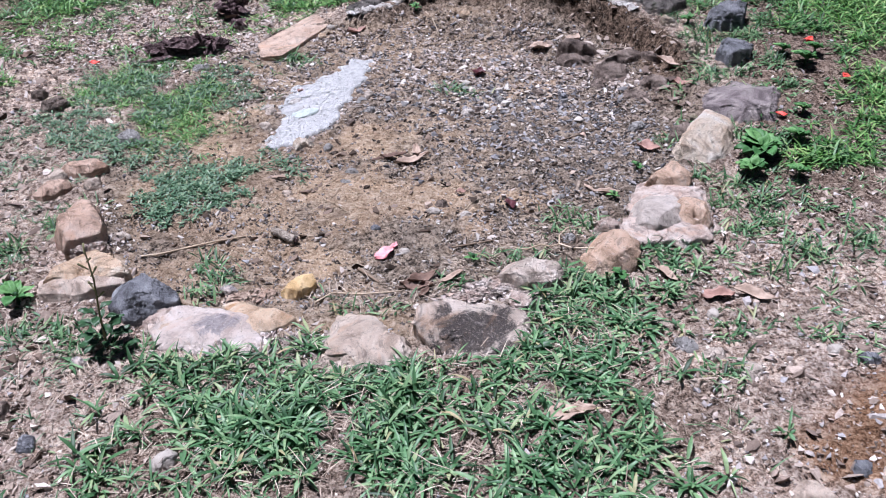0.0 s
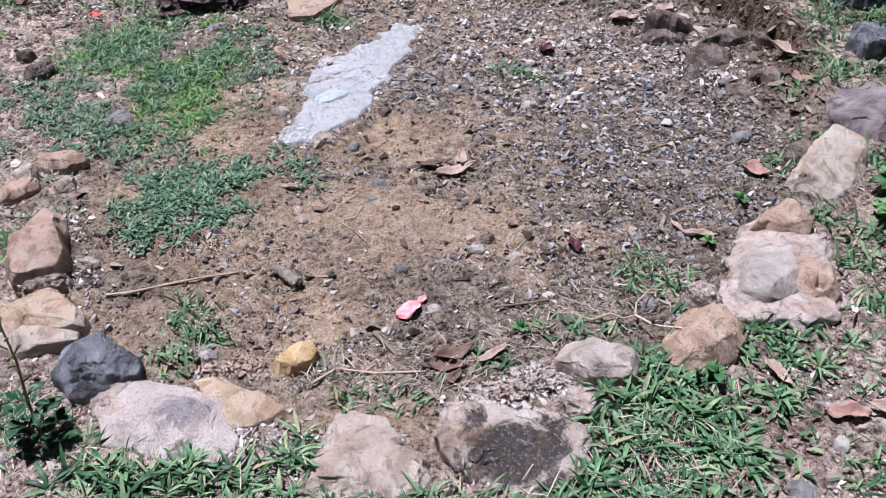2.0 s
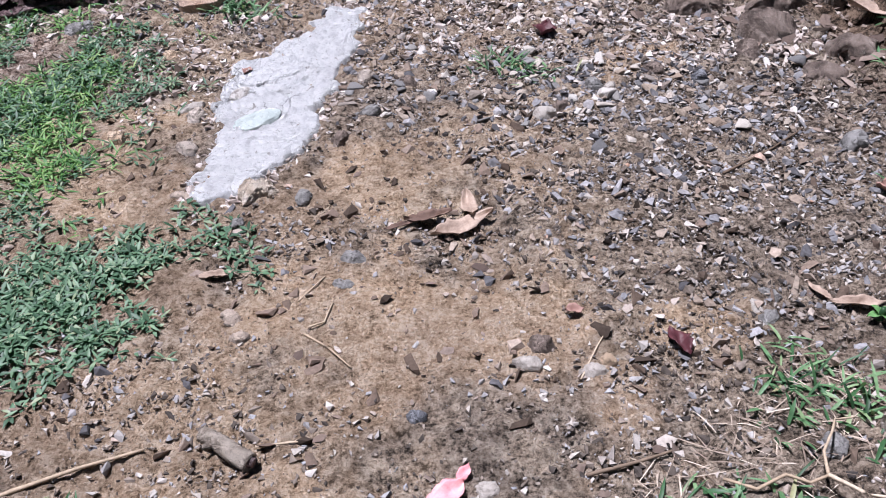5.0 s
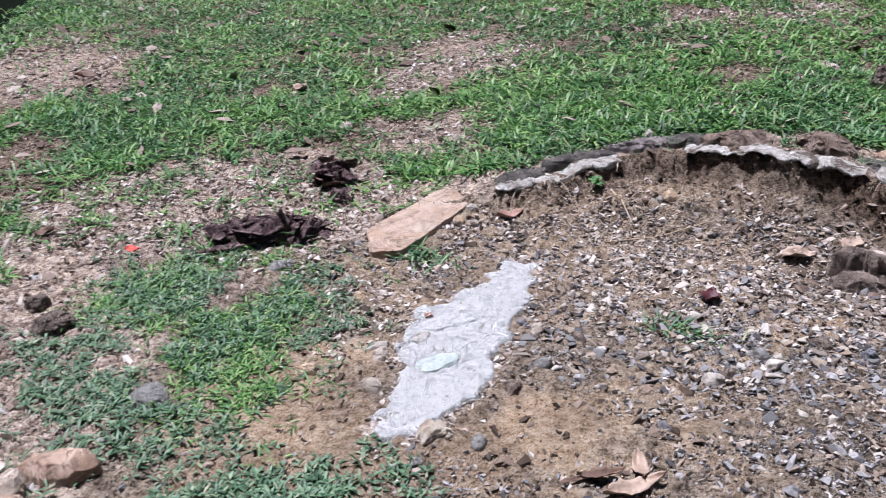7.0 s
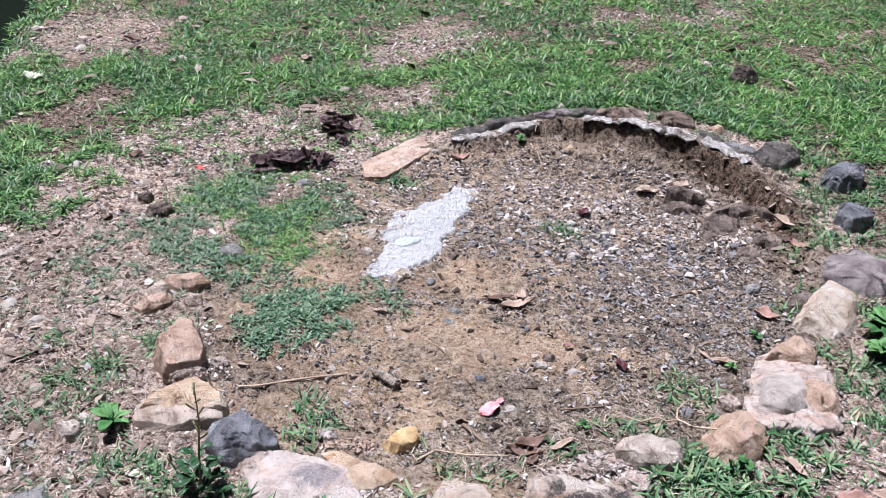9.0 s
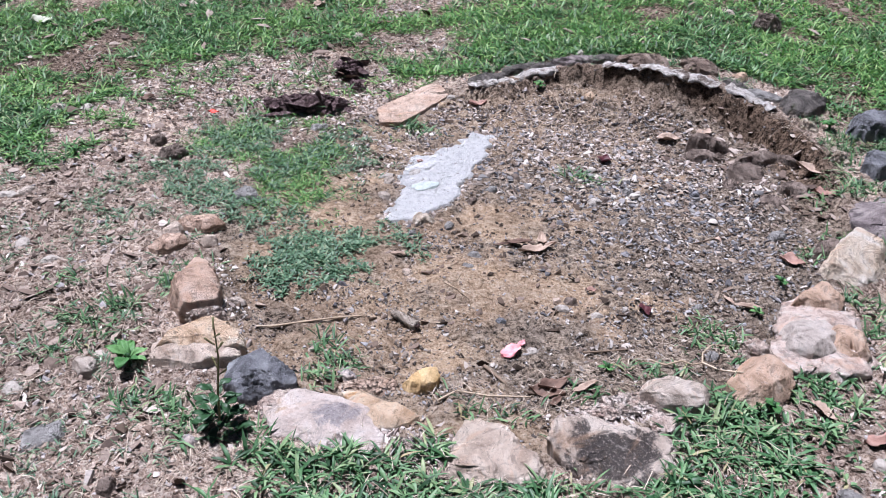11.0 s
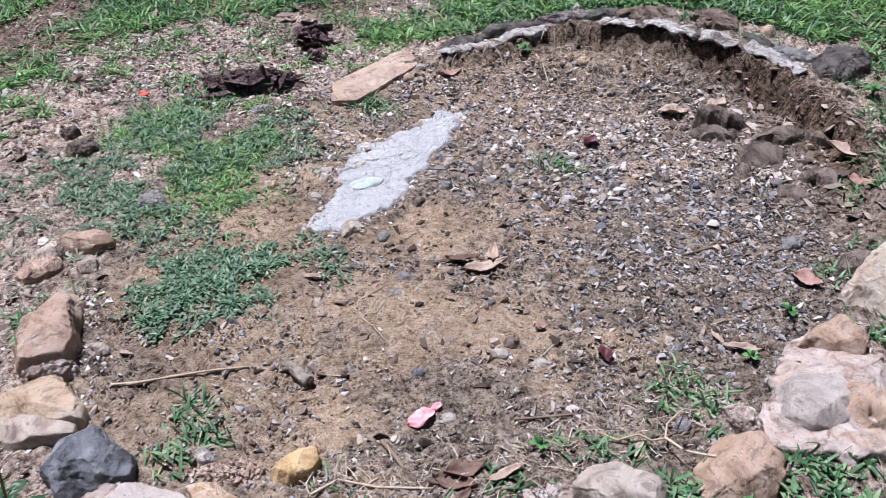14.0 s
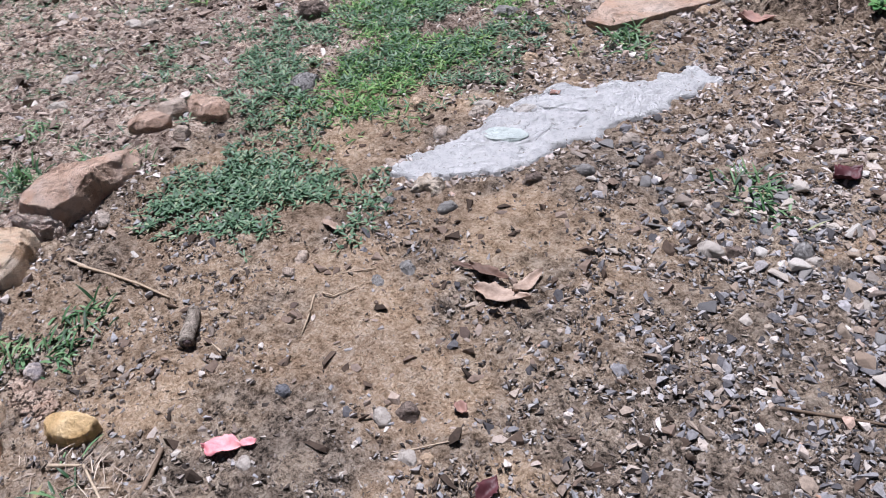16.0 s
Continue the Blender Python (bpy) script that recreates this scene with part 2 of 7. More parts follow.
    bump(n, l, b, noise_node(n, l, co, 110, 6, 0.8), 1.0 * relief, 0.03, first)
    return m


def island_mat(name, stops, rough=0.75, spec=0.3, grainy=0.0, through=0.0, per_object=False, bumpy=0.0):
    """Colour that differs from piece to piece."""
    m, n, l, b = shader(name, rough, spec)
    if per_object:
        rnd = n.new("ShaderNodeObjectInfo").outputs["Random"]
    else:
        rnd = n.new("ShaderNodeNewGeometry").outputs["Random Per Island"]
    r = ramp(n, stops)
    l.new(rnd, r.inputs[0])
    col = r.outputs[0]
    co = n.new("ShaderNodeTexCoord").outputs["Object"]
    if grainy:
        f = noise_node(n, l, co, 140, 4, 0.7)
        g = ramp(n, [(0.3, (1 - grainy,) * 3), (0.7, (1 + grainy,) * 3)])
        l.new(f, g.inputs[0])
        col = mix(n, l, 1.0, col, g.outputs[0], "MULTIPLY")
    l.new(col, b.inputs["Base Color"])
    if bumpy:
        bump(n, l, b, noise_node(n, l, co, 220, 4, 0.7), bumpy, 0.003)
    if through:
        t = n.new("ShaderNodeBsdfTranslucent")
        l.new(mix(n, l, 1.0, col, (1.0, 1.1, 0.7), "MULTIPLY"), t.inputs["Color"])
        s = n.new("ShaderNodeMixShader")
        s.inputs[0].default_value = through
        l.new(b.outputs[0], s.inputs[1])
        l.new(t.outputs[0], s.inputs[2])
        l.new(s.outputs[0], n["Material Output"].inputs["Surface"])
    return m


def ground_mat():
    m, n, l, b = shader("soil", 0.92, 0.18)
    co = n.new("ShaderNodeTexCoord").outputs["Object"]

    def mask(name):
        a = n.new("ShaderNodeAttribute")
        a.attribute_name = name
        return a.outputs["Fac"]

    grain_a = noise_node(n, l, co, 52, 8, 0.72)
    grain_b = noise_node(n, l, co, 170, 4, 0.75)
    both = n.new("ShaderNodeMix")
    both.inputs[0].default_value = 0.38
    l.new(grain_a, both.inputs[2])
    l.new(grain_b, both.inputs[3])
    fine = both.outputs[0]
    mid = noise_node(n, l, co, 17, 6, 0.65, 0.4)
    wide = noise_node(n, l, co, 2.6, 5, 0.6)
    bed = ramp(n, [(0.411, (0.030, 0.023, 0.018)), (0.452, (0.175, 0.142, 0.113)), (0.500, (0.34, 0.272, 0.212)), (0.560, (0.50, 0.425, 0.350))])
    l.new(fine, bed.inputs[0])
    sand = ramp(n, [(0.385, (0.20, 0.135, 0.085)), (0.440, (0.46, 0.325, 0.215)), (0.500, (0.58, 0.430, 0.300)), (0.570, (0.70, 0.56, 0.43))])
    l.new(fine, sand.inputs[0])
    yard = ramp(n, [(0.411, (0.05, 0.038, 0.031)), (0.452, (0.31, 0.223, 0.176)), (0.500, (0.53, 0.410, 0.340)), (0.547, (0.78, 0.68, 0.60))])
    l.new(fine, yard.inputs[0])
    # Ramp for dark earth; its mask also carries shade painted into the soil.
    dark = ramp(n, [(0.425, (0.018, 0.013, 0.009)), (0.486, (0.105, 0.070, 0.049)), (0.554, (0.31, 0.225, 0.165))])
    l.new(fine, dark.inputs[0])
    clay = ramp(n, [(0.411, (0.11, 0.055, 0.030)), (0.486, (0.37, 0.200, 0.108)), (0.561, (0.56, 0.37, 0.24))])
    l.new(fine, clay.inputs[0])
    col = mix(n, l, mask("yard"), bed.outputs[0], yard.outputs[0])
    blot = ramp(n, [(0.38, (0.45, 0.43, 0.42)), (0.5, (1, 1, 1)), (0.62, (1.22, 1.19, 1.14))])
    l.new(mid, blot.inputs[0])
    col = mix(n, l, 0.75, col, blot.outputs[0], "MULTIPLY")
    col = mix(n, l, mask("sand"), col, sand.outputs[0])
    col = mix(n, l, mask("clay"), col, clay.outputs[0])
    col = mix(n, l, mask("humus_shade"), col, dark.outputs[0])
    turf = ramp(n, [(0.42, (0.020, 0.048, 0.016)), (0.50, (0.060, 0.120, 0.040)), (0.56, (0.13, 0.20, 0.075))])
    l.new(fine, turf.inputs[0])
    col = mix(n, l, mask("turf"), col, turf.outputs[0])
    tone = ramp(n, [(0.35, (0.86, 0.85, 0.86)), (0.65, (1.1, 1.08, 1.04))])
    l.new(wide, tone.inputs[0])
    col = mix(n, l, 0.8, col, tone.outputs[0], "MULTIPLY")
    l.new(col, b.inputs["Base Color"])
    first = bump(n, l, b, mid, 0.9, 0.06)
    bump(n, l, b, fine, 1.0, 0.035, first)
    return m


SOIL = ground_mat()
TAN_PINK = stone_mat("tan_pink_sandstone", (0.50, 0.38, 0.30), (0.74, 0.61, 0.51), (0.84, 0.74, 0.65), (0.40, 0.33, 0.32), (0.58, 0.68), dirt=0.22)
TERRACOTTA = stone_mat("terracotta_sandstone", (0.46, 0.30, 0.215), (0.70, 0.50, 0.385), (0.80, 0.63, 0.53), (0.34, 0.22, 0.17), (0.58, 0.68), dirt=0.18)
OCHRE = stone_mat("ochre_sandstone", (0.56, 0.37, 0.23), (0.79, 0.60, 0.43), (0.87, 0.76, 0.63), (0.66, 0.40, 0.20), (0.54, 0.62), dirt=0.16)
YELLOW = stone_mat("yellow_ochre_stone", (0.58, 0.38, 0.17), (0.76, 0.54, 0.28), (0.85, 0.66, 0.40), scale=14, relief=0.5, warm=0.2, grimy=0.2)
BLUEGREY = stone_mat("blue_grey_stone", (0.12, 0.124, 0.14), (0.29, 0.297, 0.33), (0.50, 0.51, 0.545), (0.46, 0.45, 0.46), (0.62, 0.68), relief=1.0, cracked=0.8, warm=0.0, grimy=0.3)
PALEPINK = stone_mat("pale_pink_stone", (0.56, 0.45, 0.40), (0.79, 0.68, 0.62), (0.88, 0.80, 0.76), (0.72, 0.56, 0.42), (0.58, 0.66), stain_scale=7, cracked=1.0, crack_scale=5.0, dirt=0.10, relief=0.7, spot=((0.03, 0.02, 0.04), 0.050, (0.44, 0.395, 0.415)), grimy=0.3, warm=0.3)
BLACKTOP = stone_mat("dark_weathered_stone", (0.36, 0.28, 0.23), (0.64, 0.53, 0.45), (0.80, 0.70, 0.62), (0.20, 0.17, 0.15), (0.56, 0.66), stain_scale=7, scale=12, spot=((0.025, 0.0, 0.03), 0.115, (0.034, 0.030, 0.033)), grimy=0.4, chalk=0.30)
GREYTAN = stone_mat("grey_tan_stone", (0.48, 0.39, 0.32), (0.72, 0.62, 0.54), (0.84, 0.77, 0.71), (0.46, 0.34, 0.26), (0.60, 0.70), dirt=0.18)
PEACH = stone_mat("peach_sandstone", (0.54, 0.36, 0.25), (0.76, 0.55, 0.41), (0.82, 0.68, 0.58), (0.42, 0.32, 0.28), (0.60, 0.70), relief=0.7, dirt=0.18)
CREAM = stone_mat("cream_stone", (0.60, 0.46, 0.34), (0.82, 0.70, 0.57), (0.90, 0.83, 0.75), (0.66, 0.42, 0.23), (0.59, 0.67), dirt=0.12)
PURPLE = stone_mat("purple_grey_stone", (0.16, 0.13, 0.135), (0.36, 0.305, 0.305), (0.56, 0.49, 0.475), (0.14, 0.115, 0.125), (0.56, 0.66), cracked=0.9, warm=0.0, grimy=0.3)
BEDGREY = stone_mat("smooth_grey_stone", (0.45, 0.385, 0.34), (0.66, 0.585, 0.53), (0.79, 0.73, 0.69), (0.48, 0.36, 0.28), (0.60, 0.70), relief=0.6, dirt=0.15, warm=0.2, grimy=0.3)
MOSSY = stone_mat("dark_rim_stone", (0.084, 0.078, 0.072), (0.18, 0.162, 0.15), (0.324, 0.288, 0.264), (0.10, 0.12, 0.06), (0.56, 0.66), warm=0.0, grimy=0.3)
BROWNRIM = stone_mat("brown_rim_stone", (0.19, 0.135, 0.105), (0.36, 0.275, 0.225), (0.52, 0.42, 0.36), (0.12, 0.10, 0.09), (0.56, 0.66))
MORTAR = stone_mat("lime_mortar", (0.40, 0.35, 0.31), (0.72, 0.68, 0.64), (0.85, 0.83, 0.81), (0.17, 0.13, 0.105), (0.54, 0.63), scale=30, relief=1.1, dirt=0.4, stain_scale=15, warm=0.0, grimy=0.6)
PINKMORTAR = stone_mat("pinkish_mortar", (0.52, 0.38, 0.32), (0.79, 0.645, 0.565), (0.88, 0.78, 0.72), (0.60, 0.53, 0.48), (0.58, 0.68), scale=30, relief=1.0)
CEMENT = stone_mat("white_cement", (0.66, 0.665, 0.68), (0.8, 0.805, 0.815), (0.86, 0.86, 0.865), (0.40, 0.375, 0.36), (0.60, 0.69), scale=40, relief=1.3, stain_scale=34, dirt=0.18, cracked=0.9, crack_scale=14, chalk=0.12, warm=0.0, grimy=0.15)
MINT = stone_mat("pale_green_stone", (0.46, 0.53, 0.52), (0.57, 0.64, 0.62), (0.66, 0.71, 0.70), scale=20, relief=0.5, warm=0.0, grimy=0.15)
SLAB = stone_mat("pink_brick_stone", (0.52, 0.36, 0.27), (0.70, 0.53, 0.42), (0.78, 0.64, 0.54), (0.36, 0.29, 0.22), (0.62, 0.72), relief=0.6)
ROTTEN = stone_mat("rotten_bark", (0.075, 0.050, 0.054), (0.20, 0.135, 0.138), (0.36, 0.265, 0.265), (0.16, 0.115, 0.10), (0.66, 0.76), scale=30, relief=2.0, rough=0.95, spec=0.1, warm=0.0, grimy=0.3)
WOOD = stone_mat("weathered_wood", (0.22, 0.175, 0.14), (0.50, 0.43, 0.36), (0.68, 0.60, 0.52), scale=30, relief=1.2, rough=0.9, warm=0.0, grimy=0.15)
FLATROCK = stone_mat("brown_flat_rock", (0.11, 0.082, 0.068), (0.29, 0.225, 0.19), (0.52, 0.43, 0.375), (0.07, 0.055, 0.05), (0.54, 0.64), cracked=0.9, warm=0.0, grimy=0.3)
GREYROCK = stone_mat("grey_field_stone", (0.225, 0.216, 0.208), (0.405, 0.390, 0.380), (0.565, 0.548, 0.538), warm=0.0, grimy=0.3)
WHITEROCK = stone_mat("pale_pebble", (0.34, 0.30, 0.265), (0.44, 0.40, 0.36), (0.54, 0.50, 0.46), relief=0.4, chalk=0.1)
GRAVEL = island_mat("mixed_gravel", [(0.0, (0.050, 0.047, 0.050)), (0.20, (0.105, 0.102, 0.109)), (0.42, (0.204, 0.200, 0.209)), (0.60, (0.330, 0.319, 0.328)), (0.64, (0.143, 0.110, 0.088)), (0.80, (0.264, 0.212, 0.170)), (0.92, (0.385, 0.330, 0.286)), (0.985, (0.573, 0.539, 0.507)), (1.0, (0.363, 0.209, 0.138))], 0.85, 0.2, 0.35)
GRIT = island_mat("soil_grit", [(0.0, (0.035, 0.03, 0.028)), (0.35, (0.12, 0.097, 0.08)), (0.6, (0.27, 0.225, 0.19)), (0.8, (0.28, 0.282, 0.298)), (0.95, (0.38, 0.34, 0.30)), (1.0, (0.50, 0.46, 0.43))], 0.85, 0.25, 0.3)
CLOD = island_mat("soil_clod", [(0.0, (0.030, 0.022, 0.017)), (0.5, (0.10, 0.072, 0.055)), (0.9, (0.20, 0.15, 0.12)), (1.0, (0.36, 0.29, 0.24))], 0.9, 0.2, 0.3)
YARDGRIT = island_mat("yard_grit", [(0.0, (0.10, 0.076, 0.064)), (0.3, (0.24, 0.185, 0.152)), (0.6, (0.40, 0.325, 0.278)), (0.82, (0.30, 0.29, 0.30)), (0.93, (0.56, 0.49, 0.44)), (1.0, (0.72, 0.67, 0.63))], 0.85, 0.25, 0.3)
PEBBLE = island_mat("loose_pebble", [(0.0, (0.123, 0.121, 0.125)), (0.22, (0.238, 0.230, 0.223)), (0.40, (0.271, 0.209, 0.160)), (0.62, (0.385, 0.320, 0.258)), (0.82, (0.451, 0.402, 0.353)), (1.0, (0.558, 0.533, 0.500))], 0.8, 0.25, 0.3, per_object=True, bumpy=0.6)
LITTER = island_mat("dry_litter", [(0.0, (0.07, 0.05, 0.042)), (0.35, (0.15, 0.112, 0.092)), (0.65, (0.24, 0.190, 0.160)), (0.9, (0.33, 0.275, 0.238)), (1.0, (0.43, 0.38, 0.34))], 0.85, 0.2, 0.25)
STRAW = island_mat("dry_straw", [(0.0, (0.13, 0.095, 0.070)), (0.4, (0.27, 0.21, 0.165)), (0.8, (0.44, 0.36, 0.29)), (1.0, (0.60, 0.52, 0.43))], 0.7, 0.3)
CARPET = island_mat("carpet_grass", [(0.0, (0.013, 0.042, 0.016)), (0.30, (0.042, 0.112, 0.042)), (0.6, (0.090, 0.190, 0.082)), (0.85, (0.175, 0.290, 0.140)), (0.97, (0.25, 0.31, 0.16)), (1.0, (0.34, 0.28, 0.16))], 0.5, 0.35, 0.25, 0.15)
FRESHCARPET = island_mat("fresh_carpet_grass", [(0.0, (0.020, 0.064, 0.026)), (0.4, (0.060, 0.152, 0.064)), (0.8, (0.130, 0.262, 0.120)), (1.0, (0.28, 0.40, 0.22))], 0.45, 0.4, 0.25, 0.2)
LAWN = island_mat("lawn_grass", [(0.0, (0.009, 0.032, 0.009)), (0.30, (0.030, 0.092, 0.028)), (0.62, (0.070, 0.176, 0.056)), (0.86, (0.150, 0.285, 0.110)), (1.0, (0.300, 0.330, 0.180))], 0.5, 0.35, 0.2, 0.2)
FRESHLAWN = island_mat("fresh_lawn_grass", [(0.0, (0.020, 0.074, 0.018)), (0.35, (0.062, 0.166, 0.040)), (0.7, (0.130, 0.275, 0.072)), (1.0, (0.29, 0.40, 0.15))], 0.5, 0.35, 0.2, 0.2)
CREEP = island_mat("creeping_leaf", [(0.0, (0.030, 0.075, 0.040)), (0.5, (0.080, 0.160, 0.088)), (0.85, (0.145, 0.245, 0.140)), (1.0, (0.28, 0.32, 0.20))], 0.5, 0.4, 0.2, 0.2)
BROAD = island_mat("broad_leaf", [(0.0, (0.045, 0.135, 0.042)), (0.5, (0.090, 0.230, 0.075)), (1.0, (0.17, 0.34, 0.12))], 0.55, 0.3, 0.3, 0.25, per_object=True)
WEED = island_mat("weed_leaf", [(0.0, (0.014, 0.045, 0.018)), (0.5, (0.026, 0.075, 0.030)), (1.0, (0.05, 0.12, 0.045))], 0.45, 0.45, 0.12, 0.2)
STEM = island_mat("weed_stem", [(0.0, (0.10, 0.11, 0.05)), (1.0, (0.20, 0.18, 0.09))], 0.6, 0.3)


def leaf_mat(name, dark, light, rough=0.7):
    m, n, l, b = shader(name, rough, 0.3)
    co = n.new("ShaderNodeTexCoord").outputs["Object"]
    r = ramp(n, [(0.3, dark), (0.7, light)])
    l.new(noise_node(n, l, co, 55, 6, 0.65), r.inputs[0])
    l.new(r.outputs[0], b.inputs["Base Color"])
    bump(n, l, b, noise_node(n, l, co, 90, 4, 0.6), 0.5, 0.004)
    return m


DRYLEAF = leaf_mat("dry_leaf", (0.20, 0.14, 0.105), (0.46, 0.355, 0.285))
BROWNLEAF = leaf_mat("brown_leaf", (0.075, 0.045, 0.035), (0.19, 0.12, 0.09))
MAROON = leaf_mat("maroon_leaf", (0.045, 0.014, 0.018), (0.10, 0.030, 0.036), 0.5)
PINKLEAF = leaf_mat("pink_leaf", (0.62, 0.17, 0.21), (0.8, 0.42, 0.42), 0.5)
REDLEAF = leaf_mat("red_leaf", (0.2, 0.11, 0.09), (0.38, 0.235, 0.19), 0.6)
PETAL = leaf_mat("red_petal", (0.55, 0.04, 0.03), (0.75, 0.10, 0.07), 0.5)
GREYLEAF = leaf_mat("grey_green_leaf", (0.34, 0.36, 0.28), (0.58, 0.58, 0.48))
CRUMBLE = island_mat("mortar_crumb", [(0.0, (0.234, 0.189, 0.171)), (0.4, (0.396, 0.342, 0.310)), (1.0, (0.612, 0.567, 0.540))], 0.9, 0.2, 0.25)
PALEGRIT = island_mat("pale_grit", [(0.0, (0.185, 0.147, 0.126)), (0.4, (0.353, 0.298, 0.265)), (0.8, (0.487, 0.428, 0.395)), (1.0, (0.622, 0.580, 0.546))], 0.85, 0.2, 0.25)


def water_mat():
    m, n, l, b = shader("dark_water", 0.06, 0.5)
    b.inputs["Base Color"].default_value = (0.010, 0.014, 0.010, 1)
    b.inputs["IOR"].default_value = 1.33
    co = n.new("ShaderNodeTexCoord").outputs["Object"]
    bump(n, l, b, noise_node(n, l, co, 3.0, 3, 0.5), 0.08, 0.05)
    return m


WATER = water_mat()
UNSEEN_WOODS = island_mat("unseen_foliage", [(0.0, (0.008, 0.014, 0.007)), (0.6, (0.018, 0.030, 0.013)), (1.0, (0.03, 0.045, 0.02))], 0.8, 0.2)

# ---------------------------------------------------------------- builders
def mesh_from(name, verts, faces, material, smooth=True):
    me = bpy.data.meshes.new(name)
    me.from_pydata(np.asarray(verts).tolist(), [], np.asarray(faces).tolist() if not isinstance(faces, list) else faces)
    me.materials.append(material)
    if smooth:
        me.polygons.foreach_set("use_smooth", [True] * len(me.polygons))
    me.update()
    return me


def part(name, me, parent, label=""):
    ob = new(name, me)
    ob.parent = parent
    return tagged(ob, label)


def thing(name, me, label, category, group="", kind=""):
    return tagged(new(name, me), label, category, group, kind)


def at(ob, x, y, z=None, turn=0.0, tip=0.0, roll=0.0):
    """Stand ob on the ground at (x, y), or at the height z."""
    base = float(height([x], [y])[0]) if z is None else z
    ob.matrix_basis = pose(x, y, base, tip, roll, turn)
    return ob


def dome(name, outline, high, material, seed=0, sharp=2.4, flat=0.62, rough=0.10, cuts=5, low=0.05, rings=46, spokes=140, tilt=(0.0, 0.0), ragged_edge=0.10, facets=0, hole=None):
    """A stone with that outline, its middle at the origin: a full body, chipped by planes and worn by noise. Returns mesh and middle."""
    poly = np.array(outline, float)
    mid = np.array([(poly[:, 0].min() + poly[:, 0].max()) / 2, (poly[:, 1].min() + poly[:, 1].max()) / 2])
    rng = np.random.default_rng(100 + seed)
    ang = np.linspace(0, 2 * np.pi, spokes, endpoint=False)
    rel = poly - mid
    reach = np.zeros(spokes)
    for k in range(len(rel)):
        p, q = rel[k], rel[(k + 1) % len(rel)]
        den = np.cos(ang) * (q[1] - p[1]) - np.sin(ang) * (q[0] - p[0])
        den = np.where(np.abs(den) < 1e-9, 1e-9, den)
        r = (p[0] * (q[1] - p[1]) - p[1] * (q[0] - p[0])) / den
        s = (np.cos(ang) * p[1] - np.sin(ang) * p[0]) / -den
        ok = (r > 0) & (s >= -1e-6) & (s <= 1 + 1e-6)
        reach = np.where(ok, np.maximum(reach, r), reach)
    ok = reach > 0
    reach = np.interp(np.arange(spokes), np.arange(spokes)[ok], reach[ok], period=spokes)
    reach = (reach + 0.25 * (np.roll(reach, 1) + np.roll(reach, -1))) / 1.5
    ragged = grain(np.cos(ang) * 3.1, np.sin(ang) * 3.1, 0, seed + 40) - 0.5 + 0.6 * (grain(np.cos(ang) * 8, np.sin(ang) * 8, 0, seed + 41) - 0.5)
    reach = reach * (1 + ragged * ragged_edge)
    th = np.linspace(0.0, 1.0, rings) ** 0.9 * np.radians(140)
    verts, size = [], reach.mean()
    for t in th[1:]:
        rho = np.sin(t) ** (1.6 / sharp) if t < np.pi / 2 else 1.0 - 0.2 * (1 - np.sin(t))
        w = np.cos(t)
        z = np.sign(w) * abs(w) ** flat
        verts.append(np.stack([rho * np.cos(ang), rho * np.sin(ang), np.full(spokes, z)], 1))
    unit = np.concatenate([[[0, 0, 1.0]], *verts])
    for c in range(cuts * 3):
        d = rng.normal(size=3)
        d[2] = abs(d[2]) * 0.7 + 0.05
        d /= np.linalg.norm(d)
        far = (unit @ d).max()
        over = np.maximum(0, unit @ d - far * rng.uniform(0.80, 0.96))
        unit = unit - over[:, None] * d
    for c in range(facets):
        a, up = 6.283 * (c + rng.uniform(-0.3, 0.3)) / facets, rng.uniform(0.25, 1.3)
        d = np.array([math.cos(a), math.sin(a), up])
        d /= np.linalg.norm(d)
        far = (unit @ d).max()
        over = np.maximum(0, unit @ d - far * rng.uniform(0.74, 0.90))
        unit = unit - over[:, None] * d
    spread = np.concatenate([[reach.mean()], np.tile(reach, rings - 1)])
    p = np.stack([unit[:, 0] * spread, unit[:, 1] * spread, np.where(unit[:, 2] > 0, unit[:, 2] * high, unit[:, 2] * low)], 1)
    p[:, 2] += (tilt[0] * p[:, 0] + tilt[1] * p[:, 1]) * (unit[:, 2] > -0.2)
    f = 2.2 / size
    for k, (freq, amp) in enumerate(((0.6, 0.8), (1.5, 0.7), (3.6, 0.45), (8.0, 0.34), (15.0, 0.16))):
        for axis in range(3):
            g = grain(p[:, 0] * f * freq, p[:, 1] * f * freq, p[:, 2] * f * freq, seed * 3 + axis * 11 + k * 29) - 0.5
            if k in (1, 2):
                g = 0.5 - 1.6 * np.abs(g)
            p[:, axis] += g * amp * rough * (size if axis < 2 else min(size, high * 1.4))
    if hole:
        p[:, 2] -= hole[3] * np.exp(-((p[:, 0] - hole[0]) ** 2 + (p[:, 1] - hole[1]) ** 2) / hole[2] ** 2) * (unit[:, 2] > 0)
    faces = [(0, 1 + i, 1 + (i + 1) % spokes) for i in range(spokes)]
    for r in range(rings - 2):
        a, b = 1 + r * spokes, 1 + (r + 1) * spokes
        faces += [(a + i, b + i, b + (i + 1) % spokes, a + (i + 1) % spokes) for i in range(spokes)]
    return mesh_from(name, p, faces, material), mid


def oval(x, y, a, b, turn=0.0, n=14):
    """An elliptic outline."""
    c, s = math.cos(radians(turn)), math.sin(radians(turn))
    out = []
    for k in range(n):
        u, v = a * math.cos(2 * math.pi * k / n), b * math.sin(2 * math.pi * k / n)
        out.append((x + u * c - v * s, y + u * s + v * c))
    return out


